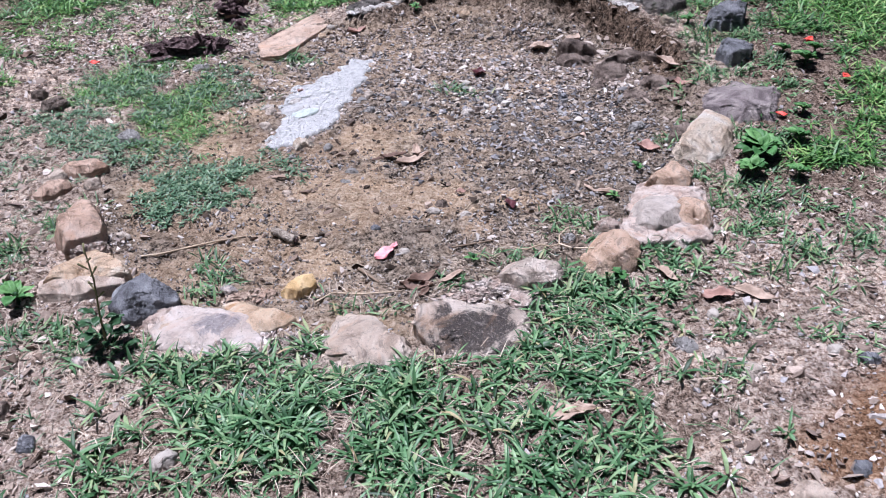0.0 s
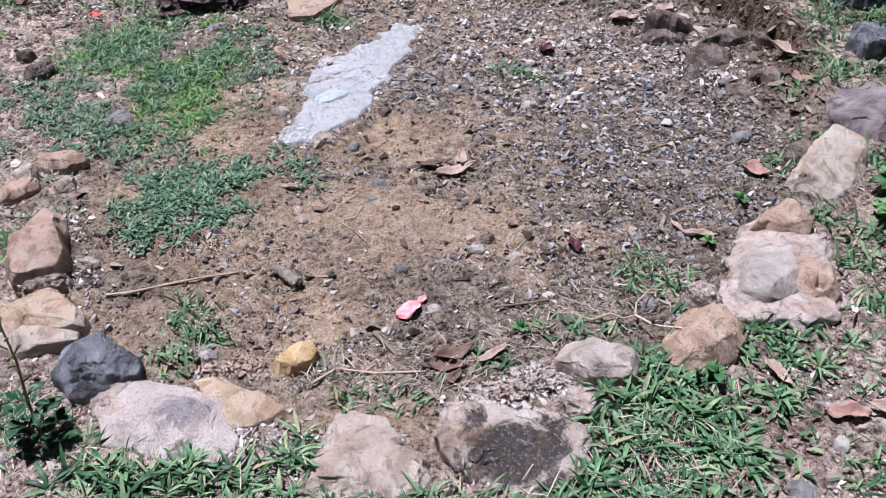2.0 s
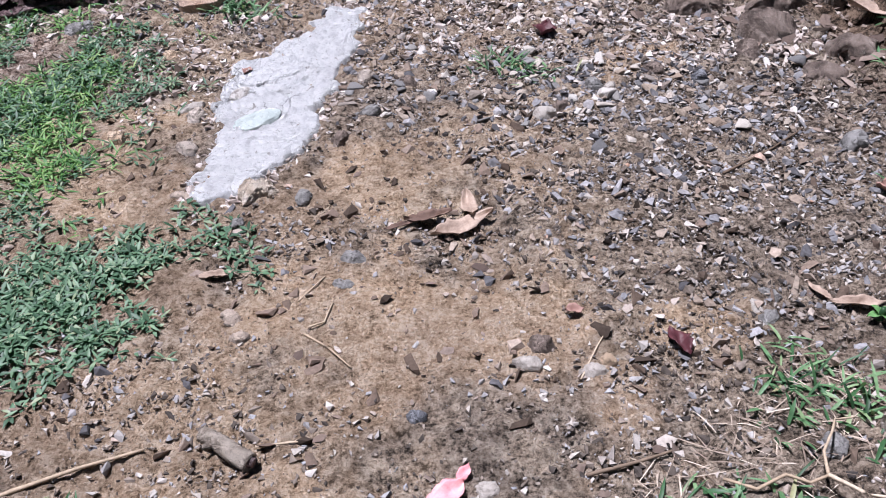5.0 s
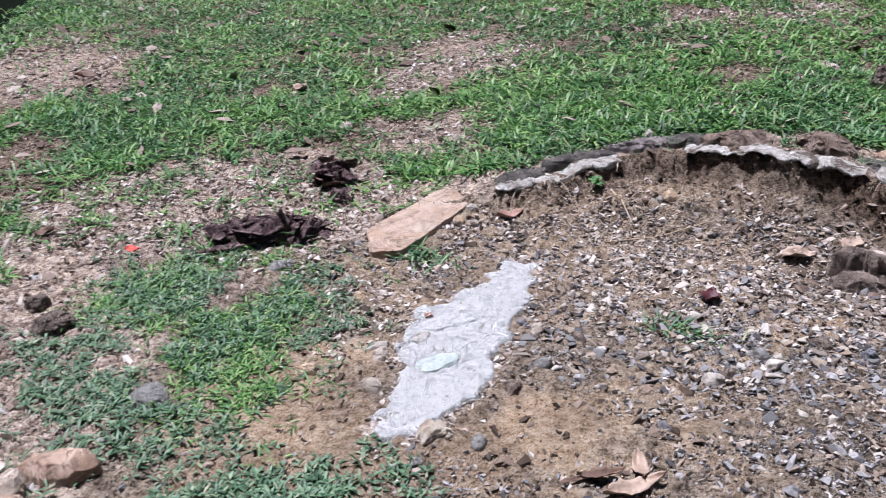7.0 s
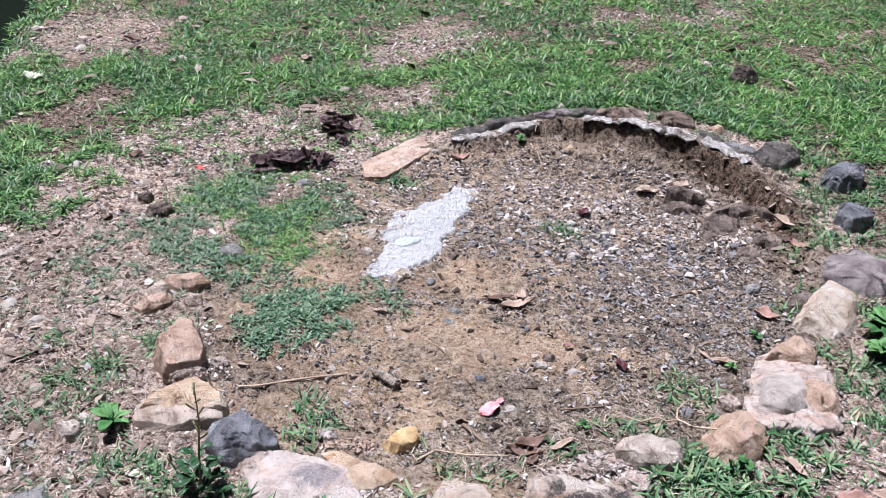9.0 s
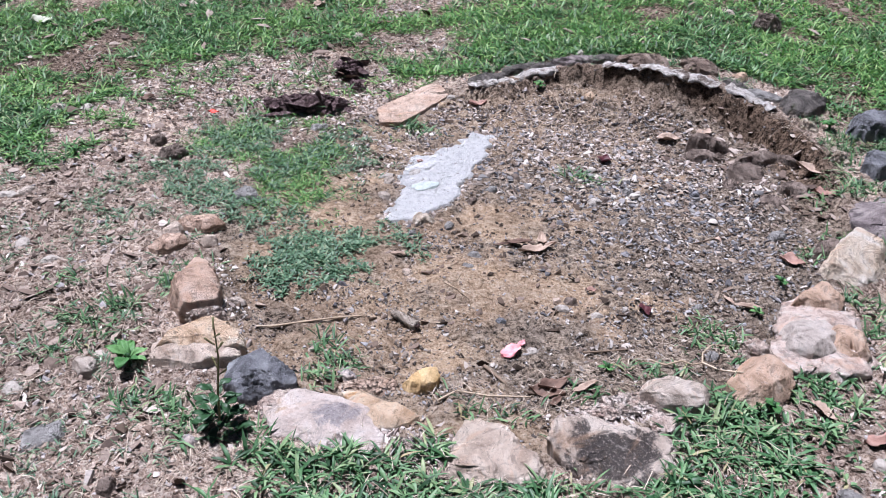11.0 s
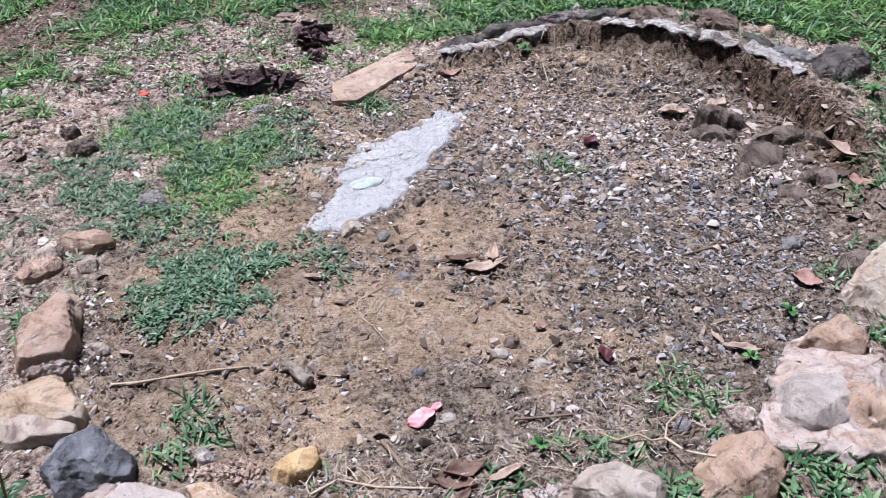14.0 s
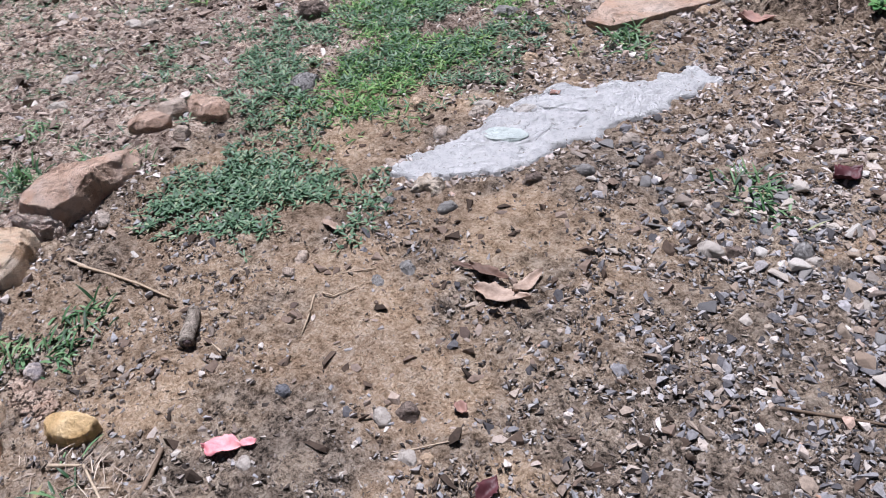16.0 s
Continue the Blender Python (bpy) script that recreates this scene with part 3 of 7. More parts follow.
def stone(name, outline, high, material, label, category="stone", group="", seed=0, sink=0.0, base=None, parent=None, front=0.0, **more):
    if front:
        far = max(v for _, v in outline)
        deep = far - min(v for _, v in outline)
        outline = [(u, far - (far - v) * (1 - front / deep)) for u, v in outline]
    me, mid = dome(name, outline, high, material, seed, **more)
    z = (float(height([mid[0]], [mid[1]])[0]) if base is None else base) - sink
    if parent is not None:
        ob = part(name, me, parent, label)
        ob.location = (mid[0] - parent.location[0], mid[1] - parent.location[1], z - parent.location[2])
        return ob
    ob = thing(name, me, label, category, group)
    ob.location = (mid[0], mid[1], z)
    return ob


CHIP = []
for s in range(14):
    bm = bmesh.new()
    rg = np.random.default_rng(40 + s)
    for k in range(9):
        d = rg.normal(size=3)
        d /= np.abs(d).max() ** 0.6 * np.linalg.norm(d) ** 0.4
        bm.verts.new(d * np.array([1.0, rg.uniform(0.5, 1.0), rg.uniform(0.6, 1.0)]))
    out = bmesh.ops.convex_hull(bm, input=bm.verts[:])
    bmesh.ops.delete(bm, geom=[v for v in bm.verts if not v.link_faces], context="VERTS")
    bmesh.ops.triangulate(bm, faces=bm.faces[:])
    bm.verts.index_update()
    CHIP.append((np.array([v.co[:] for v in bm.verts]), np.array([[v.index for v in f.verts] for f in bm.faces])))
    bm.free()


TINY = []
for s in range(10):
    bm = bmesh.new()
    rg = np.random.default_rng(70 + s)
    for k in range(6):
        d = np.array([math.cos(k * 2.2 + rg.normal(0, 0.4)), math.sin(k * 2.2 + rg.normal(0, 0.4)), (-1) ** k * rg.uniform(0.4, 1.0)])
        bm.verts.new(d * rg.uniform(0.7, 1.0))
    bmesh.ops.convex_hull(bm, input=bm.verts[:])
    bmesh.ops.delete(bm, geom=[v for v in bm.verts if not v.link_faces], context="VERTS")
    bmesh.ops.triangulate(bm, faces=bm.faces[:])
    bm.verts.index_update()
    TINY.append((np.array([v.co[:] for v in bm.verts]), np.array([[v.index for v in f.verts] for f in bm.faces])))
    bm.free()


def shard(name, material, seed, points=15, thick=0.5):
    """An angular little stone of unit size."""
    bm = bmesh.new()
    rg = np.random.default_rng(seed)
    for k in range(points):
        d = rg.normal(size=3)
        d /= np.linalg.norm(d)
        d *= rg.uniform(0.8, 1.05)
        bm.verts.new((d[0], d[1] * 0.72, d[2] * thick + 0.36 * thick))
    bmesh.ops.convex_hull(bm, input=bm.verts[:])
    bmesh.ops.delete(bm, geom=[v for v in bm.verts if not v.link_faces], context="VERTS")
    bmesh.ops.bevel(bm, geom=bm.edges[:], offset=0.05, segments=1, affect="EDGES")
    me = bpy.data.meshes.new(name)
    bm.to_mesh(me)
    bm.free()
    me.materials.append(material)
    return me


def scatter(name, x, y, size, material, label, category, flat=(0.35, 0.75), smooth=False, raw=None, lift=0.25, shapes=CHIP):
    """Many small stones or chips in one mesh."""
    n = len(x)
    z = height(x, y)
    kind = RNG.integers(0, len(shapes), n)
    allv, allf, start = [], [], 0
    for k in range(len(shapes)):
        v, f = shapes[k]
        if raw is not None:
            v, f = raw
        sel = np.where(kind == k)[0]
        if not len(sel):
            continue
        m = len(sel)
        a, tilt_a, tilt_b = RNG.uniform(0, 6.283, m), RNG.normal(0, 0.3, m), RNG.normal(0, 0.3, m)
        sx, sy = size[sel] * RNG.uniform(0.75, 1.25, m), size[sel] * RNG.uniform(0.6, 1.0, m)
        sz = size[sel] * RNG.uniform(*flat, m)
        p = v[None] * np.stack([sx, sy, sz], 1)[:, None]
        p[..., 2] += p[..., 0] * tilt_a[:, None] + p[..., 1] * tilt_b[:, None]
        c, s_ = np.cos(a)[:, None], np.sin(a)[:, None]
        q = np.stack([p[..., 0] * c - p[..., 1] * s_ + x[sel][:, None], p[..., 0] * s_ + p[..., 1] * c + y[sel][:, None], p[..., 2] + (z[sel] + sz * lift)[:, None]], 2)
        allv.append(q.reshape(-1, 3))
        allf.append((f[None] + (start + np.arange(m) * len(v))[:, None, None]).reshape(-1, f.shape[1]))
        start += m * len(v)
    me = mesh_from(name, np.concatenate(allv), np.concatenate(allf), material, smooth)
    return thing(name, me, label, category, kind="stuff")


def blades(name, x, y, material, label, category, length=(0.04, 0.08), width=(0.004, 0.007), up=(20, 75), bend=(20, 70), rows=4, fold=0.25, waist=0.45, base=0.6, tip=0.05, zoff=0.0, kind="stuff", z0=None, azim=None, link=True, plain=False, hang=False):
    """Leaf blades rooted at the points: each one a bowed, tapering strip with a fold along its middle."""
    n = len(x)
    z = (height(x, y) if z0 is None else z0) + zoff
    L, W = RNG.uniform(*length, n), RNG.uniform(*width, n)
    A = RNG.uniform(0, 6.283, n) if azim is None else azim
    a0, bd = np.radians(RNG.uniform(*up, n)), np.radians(RNG.uniform(*bend, n))
    twist = RNG.normal(0, 0.25, n)
    cx, cz = np.zeros(n), np.zeros(n)
    cols = []
    for r in range(rows + 1):
        s = r / rows
        ang = a0 - bd * s
        if r:
            cx, cz = cx + np.cos(ang) * L / rows, cz + np.sin(ang) * L / rows
        if not hang:
            cz = np.maximum(cz, 0.0015)
        shape = (base + (1 - base) * min(1, s / waist)) if s < waist else (tip + (1 - tip) * math.cos((s - waist) / (1 - waist) * math.pi / 2) ** 0.8)
        half = W * shape * 0.5
        for side in (-1, 1) if plain else (-1, 0, 1):
            off = half * side
            px = cx
            py = off
            pz = cz + (abs(side) * fold * half) + twist * off * s
            cols.append(np.stack([x + px * np.cos(A) - py * np.sin(A), y + px * np.sin(A) + py * np.cos(A), z + pz], 1))
    v = np.stack(cols, 1)
    wide = 2 if plain else 3
    per = (rows + 1) * wide
    f = []
    for r in range(rows):
        for c in range(wide - 1):
            a = r * wide + c
            f.append((a, a + 1, a + wide + 1, a + wide))
    f = np.array(f)
    faces = (f[None] + (np.arange(n) * per)[:, None, None]).reshape(-1, 4)
    me = mesh_from(name, v.reshape(-1, 3), faces, material)
    return thing(name, me, label, category, kind=kind) if link else me


def strew(poly, count, edge=0.05, seed=0, thin=0.0, freq=6.0):
    """Random points in a polygon with a ragged edge, thinned in patches."""
    p = np.array(poly)
    lo, hi = p.min(0) - edge, p.max(0) + edge
    out = []
    got = 0
    for _ in range(60):
        q = RNG.uniform(lo, hi, (count * 2, 2))
        d = away(poly, q[:, 0], q[:, 1]) + edge * 2.4 * (fbm(q[:, 0] * 9, q[:, 1] * 9, 0, seed, 3) - 0.5)
        keep = d < RNG.normal(0, edge * 0.5, len(q))
        if thin:
            keep &= fbm(q[:, 0] * freq, q[:, 1] * freq, 0, seed + 2, 4) > thin + RNG.normal(0, 0.04, len(q))
        out.append(q[keep])
        got += keep.sum()
        if got >= count:
            break
    q = np.concatenate(out)[:count]
    return q[:, 0], q[:, 1]


def sprigs(x, y, each, spread):
    """Each point becomes a sprig of leaves that spread all ways from one joint."""
    k = np.repeat(np.arange(len(x)), each)
    turn = RNG.uniform(0, 6.283, len(x))[k] + np.tile(np.arange(each), len(x)) * 6.283 / each + RNG.normal(0, 0.35, len(k))
    return x[k] + spread * np.cos(turn) + RNG.normal(0, spread, len(k)), y[k] + spread * np.sin(turn) + RNG.normal(0, spread, len(k)), turn


def leaf_mesh(name, length, width, material, curl=0.3, fold=0.3, wave=0.1, seed=0, point=0.9, thick=0.0012, torn=0.0):
    """A single leaf lying along x, with a stalk, a fold along the middle and a curled edge."""
    rng = np.random.default_rng(seed)
    nu, nv = 14, 9
    top = []
    for i in range(nu + 1):
        s = i / nu
        w = width * 0.5 * max(0.03, math.sin(math.pi * s ** point) ** 0.8)
        w *= 1 + torn * rng.uniform(-1, 1)
        if s < 0.1:
            w = width * 0.03
        for j in range(nv):
            u = j / (nv - 1) * 2 - 1
            x_ = (s - 0.5) * length
            y_ = u * w * (1 + 0.12 * math.sin(9 * s + seed))
            z_ = fold * abs(u) * w + curl * length * (s - 0.5) ** 2 + wave * width * 0.3 * math.sin(7 * s + 3 * u + seed) + rng.normal(0, 0.0005 + 0.05 * torn * width)
            top.append((x_, y_, z_))
    m = len(top)
    verts = top + [(a, b, c - thick) for a, b, c in top]
    low = min(v[2] for v in verts)
    verts = [(a, b, c - low) for a, b, c in verts]
    faces = []
    for i in range(nu):
        for j in range(nv - 1):
            a = i * nv + j
            faces.append((a, a + nv, a + nv + 1, a + 1))
            faces.append((m + a, m + a + 1, m + a + nv + 1, m + a + nv))
    for i in range(nu):
        a, b = i * nv, i * nv + nv - 1
        faces += [(a, m + a, m + a + nv, a + nv), (b, b + nv, m + b + nv, m + b)]
    return mesh_from(name, verts, faces, material)


def rod(name, pts, r0, r1, material, sides=8, knots=0.0, seed=0):
    """A tapering stick through the points."""
    pts = [Vector(p) for p in pts]
    fine = []
    for k in range(len(pts) - 1):
        for s in range(5):
            fine.append(pts[k].lerp(pts[k + 1], s / 5))
    fine.append(pts[-1])
    rng = np.random.default_rng(seed)
    verts, faces, n = [], [], len(fine)
    for i, c in enumerate(fine):
        d = (fine[min(i + 1, n - 1)] - fine[max(i - 1, 0)]).normalized()
        u = d.orthogonal().normalized()
        w = d.cross(u)
        r = r0 + (r1 - r0) * i / (n - 1)
        for k in range(sides):
            a = 2 * math.pi * k / sides
            rr = r * (1 + knots * rng.normal())
            verts.append(c + u * rr * math.cos(a) + w * rr * math.sin(a))
    for i in range(n - 1):
        for k in range(sides):
            a, b = i * sides + k, i * sides + (k + 1) % sides
            faces.append((a, b, b + sides, a + sides))
    faces += [tuple(range(sides))[::-1], tuple((n - 1) * sides + k for k in range(sides))]
    return mesh_from(name, [v[:] for v in verts], faces, material)


# ---------------------------------------------------------------- ground, water, distance
def lines(lo, hi, fine, far0, far1):
    mid = np.arange(lo, hi, fine)
    left, right, s, p, q = [], [], fine, lo, hi
    while p > far0 or q < far1:
        s = min(s * 1.16, 25.0)
        if p > far0:
            p -= s
            left.append(p)
        if q < far1:
            q += s
            right.append(q)
    return np.concatenate([left[::-1], mid, right])


def build_ground():
    gx, gy = lines(-1.75, 1.35, 0.0085, -300, 300), lines(0.85, 4.25, 0.0085, -300, 300)
    X, Y = np.meshgrid(gx, gy)
    x, y = X.ravel(), Y.ravel()
    z = height(x, y)
    near = step(12, 6, np.hypot(x, y - 3))
    crumbs = 0.024 * (fbm(x * 34, y * 34, 0, 21, 3) - 0.5) + 0.008 * (grain(x * 95, y * 95, 0, 31) - 0.5)
    smooth_sand = np.zeros(len(x))
    for p in SAND:
        smooth_sand = np.maximum(smooth_sand, step(0.06, -0.07, away(p, x, y)))
    z = z + crumbs * near * (1 - 0.6 * smooth_sand)
    nx, ny = len(gx), len(gy)
    idx = np.arange(nx * ny).reshape(ny, nx)
    faces = np.stack([idx[:-1, :-1], idx[:-1, 1:], idx[1:, 1:], idx[1:, :-1]], -1).reshape(-1, 4)
    me = mesh_from("ground", np.stack([x, y, z], 1), faces, SOIL)
    ring = away(RING, x, y)
    wob = 0.16 * (fbm(x * 7, y * 7, 0, 12) - 0.5)
    masks = {"yard": step(-0.05, 0.06, ring + wob * 0.6)}
    sand = np.zeros(len(x))
    for p in SAND:
        sand = np.maximum(sand, 1.0 * step(0.06, -0.07, away(p, x, y) + 3.0 * wob))
    wash = 0.80 * step(0.30, -0.15, x + 1.6 * wob) * step(3.15, 2.75, y + wob) * step(0.02, -0.08, ring) * step(0.35, 0.55, fbm(x * 5, y * 5, 0, 46, 4))
    sand = np.maximum(sand, wash)
    sand = np.maximum(sand, 0.50 * step(2.95, 3.25, y + wob) * step(0.55, 0.25, x + wob) * step(-0.03, -0.12, ring) * step(0.30, 0.55, fbm(x * 6, y * 6, 0, 47, 4)))
    masks["sand"] = sand * (0.45 + 0.95 * fbm(x * 14, y * 14, 0, 44, 3)).clip(0, 1)
    clay = np.zeros(len(x))
    for p in CLAY:
        clay = np.maximum(clay, step(0.05, -0.06, away(p, x, y) + 1.2 * wob))
    masks["clay"] = clay
    # Bank face under the rim: dark soil, with its shade painted in.
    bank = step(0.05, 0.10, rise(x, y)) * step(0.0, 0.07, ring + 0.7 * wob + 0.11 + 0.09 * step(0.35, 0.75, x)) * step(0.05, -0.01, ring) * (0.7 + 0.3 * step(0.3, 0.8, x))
    damp = (0.42 + 0.25 * step(-1.0, -1.3, x)) * step(0.50, 0.62, fbm(x * 3.6, y * 3.6, 0, 64, 4)) * step(5.5, 4.0, y) * (0.35 + 0.65 * fbm(x * 16, y * 16, 0, 67, 3))
    # Soil under grass: dark earth plus the shade of the gaps, put into colour.
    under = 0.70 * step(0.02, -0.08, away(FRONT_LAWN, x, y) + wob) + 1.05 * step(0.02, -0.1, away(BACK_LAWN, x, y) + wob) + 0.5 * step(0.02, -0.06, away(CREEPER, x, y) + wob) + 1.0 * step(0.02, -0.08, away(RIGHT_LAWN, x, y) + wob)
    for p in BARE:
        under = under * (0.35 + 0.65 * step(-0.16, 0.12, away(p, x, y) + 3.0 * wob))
    masks["humus_shade"] = np.clip(np.maximum(np.maximum(bank, damp), under * 0.75) + 0.9 * step(0.0, 0.3, shore(y) - x), 0, 1)
    masks["turf"] = np.maximum(step(3.1, 3.7, np.abs(x) + wob) * step(2.0, 3.4, y + 4 * wob), step(7.4, 8.4, y + 3 * wob)) * step(-0.1, 0.2, x - shore(y)) * step(0.34, 0.46, fbm(x * 1.3, y * 1.3, 0, 58, 3))
    for name, value in masks.items():
        a = me.attributes.new(name, "FLOAT", "POINT")
        a.data.foreach_set("value", np.ascontiguousarray(value, np.float32))
    return thing("ground", me, "bare sandy soil with gravel and grass", "ground", kind="structure")


build_ground()

wx, wy = np.meshgrid(np.linspace(-60, -2.2, 60), np.linspace(-40, 90, 60))
widx = np.arange(3600).reshape(60, 60)
wf = np.stack([widx[:-1, :-1], widx[:-1, 1:], widx[1:, 1:], widx[1:, :-1]], -1).reshape(-1, 4)
thing("water", mesh_from("water", np.stack([wx.ravel(), wy.ravel(), np.full(3600, -0.62)], 1), wf, WATER), "still dark water below the grassy bank", "water", kind="structure")
# Unseen backdrop, added so the water mirrors dark foliage instead of sky.
by, bz = np.meshgrid(np.linspace(-40, 90, 260), np.linspace(-1.2, 9, 40))
bx = -11.5 - 2.2 * fbm(by * 0.8, bz * 0.8, 0, 5) - 0.8 * fbm(by * 3, bz * 3, 0, 9)
bidx = np.arange(by.size).reshape(by.shape)
bf = np.stack([bidx[:-1, :-1], bidx[:-1, 1:], bidx[1:, 1:], bidx[1:, :-1]], -1).reshape(-1, 4)
thing("backdrop", mesh_from("backdrop", np.stack([bx.ravel(), by.ravel(), bz.ravel()], 1), bf, UNSEEN_WOODS), "unseen dark tree bank added for the water to mirror", "backdrop", kind="structure")

# ---------------------------------------------------------------- the ring of stones
RINGSTONES = "stones of the ring"
FACE = dict(flat=0.2, sharp=4.2, cuts=1, facets=6, rough=0.06)
stone("ring_stone", [(-1.10, 2.25), (-1.03, 2.22), (-0.96, 2.06), (-0.94, 1.97), (-1.03, 1.92), (-1.12, 2.03)], 0.075, TERRACOTTA, "wedge-shaped tan-pink sandstone set in the ring edge", "stone", RINGSTONES, 1, front=0.03, **{**FACE, "facets": 5, "flat": 0.35, "tilt": (0.1, -0.1)})
step_stone = stone("ring_stone", [(-1.05, 1.80), (-0.98, 1.89), (-0.84, 1.87), (-0.82, 1.78), (-0.93, 1.72), (-1.03, 1.73)], 0.034, TAN_PINK, "ochre and cream sandstone slab with a stepped top", "stone", RINGSTONES, 2, front=0.03, **{**FACE, "facets": 4, "flat": 0.12})
stone("upper_layer", [(-1.05, 1.84), (-0.93, 1.95), (-0.83, 1.88), (-0.825, 1.83), (-0.95, 1.80), (-1.04, 1.80)], 0.052, OCHRE, "orange-cream upper layer", parent=step_stone, seed=22, **{**FACE, "facets": 5, "flat": 0.12, "ragged_edge": 0.2})
stone("ring_stone", [(-0.84, 1.77), (-0.76, 1.81), (-0.68, 1.76), (-0.655, 1.69), (-0.70, 1.63), (-0.77, 1.60), (-0.83, 1.67)], 0.07, BLUEGREY, "blue-grey boulder with flat faces in the ring edge", "stone", RINGSTONES, 3, front=0.045, rough=0.10, flat=0.42, sharp=3.0, cuts=1, facets=5)
big = stone("ring_stone", [(-0.71, 1.62), (-0.66, 1.69), (-0.55, 1.71), (-0.47, 1.66), (-0.42, 1.57), (-0.46, 1.49), (-0.57, 1.50), (-0.67, 1.54)], 0.03, PALEPINK, "broad flat pinkish-white stone with a crack", "stone", RINGSTONES, 4, front=0.02, **{**FACE, "facets": 4, "flat": 0.14, "tilt": (0.0, 0.10), "rough": 0.06, "ragged_edge": 0.2})
stone("ring_stone", [(-0.55, 1.71), (-0.50, 1.735), (-0.44, 1.71), (-0.34, 1.645), (-0.36, 1.61), (-0.44, 1.575), (-0.49, 1.60), (-0.51, 1.66)], 0.022, OCHRE, "flat yellowish sandstone lying against the pink stone", "stone", RINGSTONES, 5, front=0.03, **{**FACE, "facets": 4, "flat": 0.14, "rough": 0.04})
stone("ring_stone", [(-0.30, 1.53), (-0.28, 1.61), (-0.22, 1.645), (-0.16, 1.63), (-0.12, 1.58), (-0.06, 1.55), (-0.045, 1.47), (-0.10, 1.42), (-0.20, 1.44), (-0.28, 1.46)], 0.032, TAN_PINK, "knobbly pale pink stone with grass growing over it", "stone", RINGSTONES, 6, front=0.02, **{**FACE, "flat": 0.28, "rough": 0.13, "ragged_edge": 0.22, "tilt": (0.0, 0.2)})
stone("ring_stone", [(-0.065, 1.60), (-0.035, 1.655), (0.05, 1.675), (0.14, 1.665), (0.205, 1.63), (0.215, 1.56), (0.17, 1.50), (0.08, 1.475), (0.0, 1.50)], 0.030, BLACKTOP, "blocky pale stone with a blackened weathered top", "stone", RINGSTONES, 7, **{**FACE, "facets": 5, "flat": 0.16, "rough": 0.13, "ragged_edge": 0.25, "tilt": (-0.05, 0.30)})
stone("ring_stone", [(0.15, 1.79), (0.18, 1.86), (0.25, 1.88), (0.31, 1.86), (0.34, 1.80), (0.31, 1.73), (0.20, 1.72)], 0.046, GREYTAN, "grey-tan stone with a whitened top edge", "stone", RINGSTONES, 8, front=0.045, **{**FACE, "facets": 5, "flat": 0.14})
stone("ring_stone", [(0.37, 1.86), (0.42, 1.95), (0.50, 1.97), (0.545, 1.92), (0.52, 1.83), (0.44, 1.765), (0.38, 1.78)], 0.06, PEACH, "peach-coloured sandstone with a sloping face", "stone", RINGSTONES, 9, front=0.04, **{**FACE, "flat": 0.3, "facets": 7, "tilt": (0.0, 0.28)})
mortar = stone("mortar_bed", [(0.49, 2.00), (0.53, 2.16), (0.61, 2.31), (0.72, 2.38), (0.80, 2.26), (0.80, 2.10), (0.74, 1.99), (0.64, 1.93), (0.54, 1.95)], 0.042, PINKMORTAR, "rough pinkish-white mortar holding three stones", "mortar", "", 13, sink=0.008, rough=0.17, flat=0.5, sharp=2.2, cuts=1, facets=4, spokes=110, rings=44, ragged_edge=0.3)
stone("bedded_stone", [(0.54, 2.10), (0.59, 2.17), (0.67, 2.18), (0.72, 2.10), (0.68, 2.00), (0.60, 1.97), (0.54, 2.02)], 0.066, BEDGREY, "smooth grey stone", parent=mortar, seed=10, front=0.045, **{**FACE, "flat": 0.4, "facets": 4, "rough": 0.035, "sharp": 2.8})
stone("bedded_stone", oval(0.715, 2.09, 0.055, 0.07, 20), 0.066, PEACH, "small tan stone with a dark hole", parent=mortar, seed=11, hole=(0.004, -0.030, 0.009, 0.045), **{**FACE, "flat": 0.35, "rough": 0.04})
stone("bedded_stone", [(0.61, 2.26), (0.65, 2.34), (0.72, 2.36), (0.77, 2.30), (0.74, 2.23), (0.66, 2.22)], 0.06, PEACH, "pinkish stone at the back of the mortar bed", parent=mortar, seed=12, front=0.03, **{**FACE, "flat": 0.3, "tilt": (0.0, 0.3)})
stone("ring_stone", [(0.725, 2.44), (0.80, 2.57), (0.88, 2.65), (0.95, 2.62), (0.965, 2.51), (0.91, 2.385), (0.82, 2.35)], 0.05, CREAM, "tall cream and orange stone with worn corners", "stone", RINGSTONES, 14, front=0.045, **{**FACE, "facets": 8, "rough": 0.085, "flat": 0.3, "tilt": (-0.1, 0.5)})
stone("ring_stone", [(0.90, 2.84), (0.97, 2.94), (1.10, 2.97), (1.20, 2.90), (1.14, 2.72), (1.00, 2.65), (0.90, 2.74)], 0.03, PURPLE, "broad purple-grey stone half sunk in the edge", "stone", RINGSTONES, 15, **{**FACE, "rough": 0.12, "flat": 0.25, "ragged_edge": 0.3})
stone("ring_stone", [(1.03, 3.15), (1.06, 3.25), (1.13, 3.29), (1.18, 3.23), (1.16, 3.12), (1.07, 3.08)], 0.055, BLUEGREY, "jagged blue-grey stone at the top of the bank", "stone", RINGSTONES, 16, **{**FACE, "facets": 8, "rough": 0.15, "ragged_edge": 0.3, "tilt": (0.1, -0.15)})
stone("ring_stone", [(1.05, 3.43), (1.09, 3.52), (1.17, 3.56), (1.24, 3.52), (1.21, 3.42), (1.13, 3.38), (1.07, 3.39)], 0.07, BLUEGREY, "angular blue-grey stone among grass on the bank", "stone", RINGSTONES, 17, **{**FACE, "facets": 8, "rough": 0.16, "ragged_edge": 0.3, "tilt": (0.15, 0.1)})
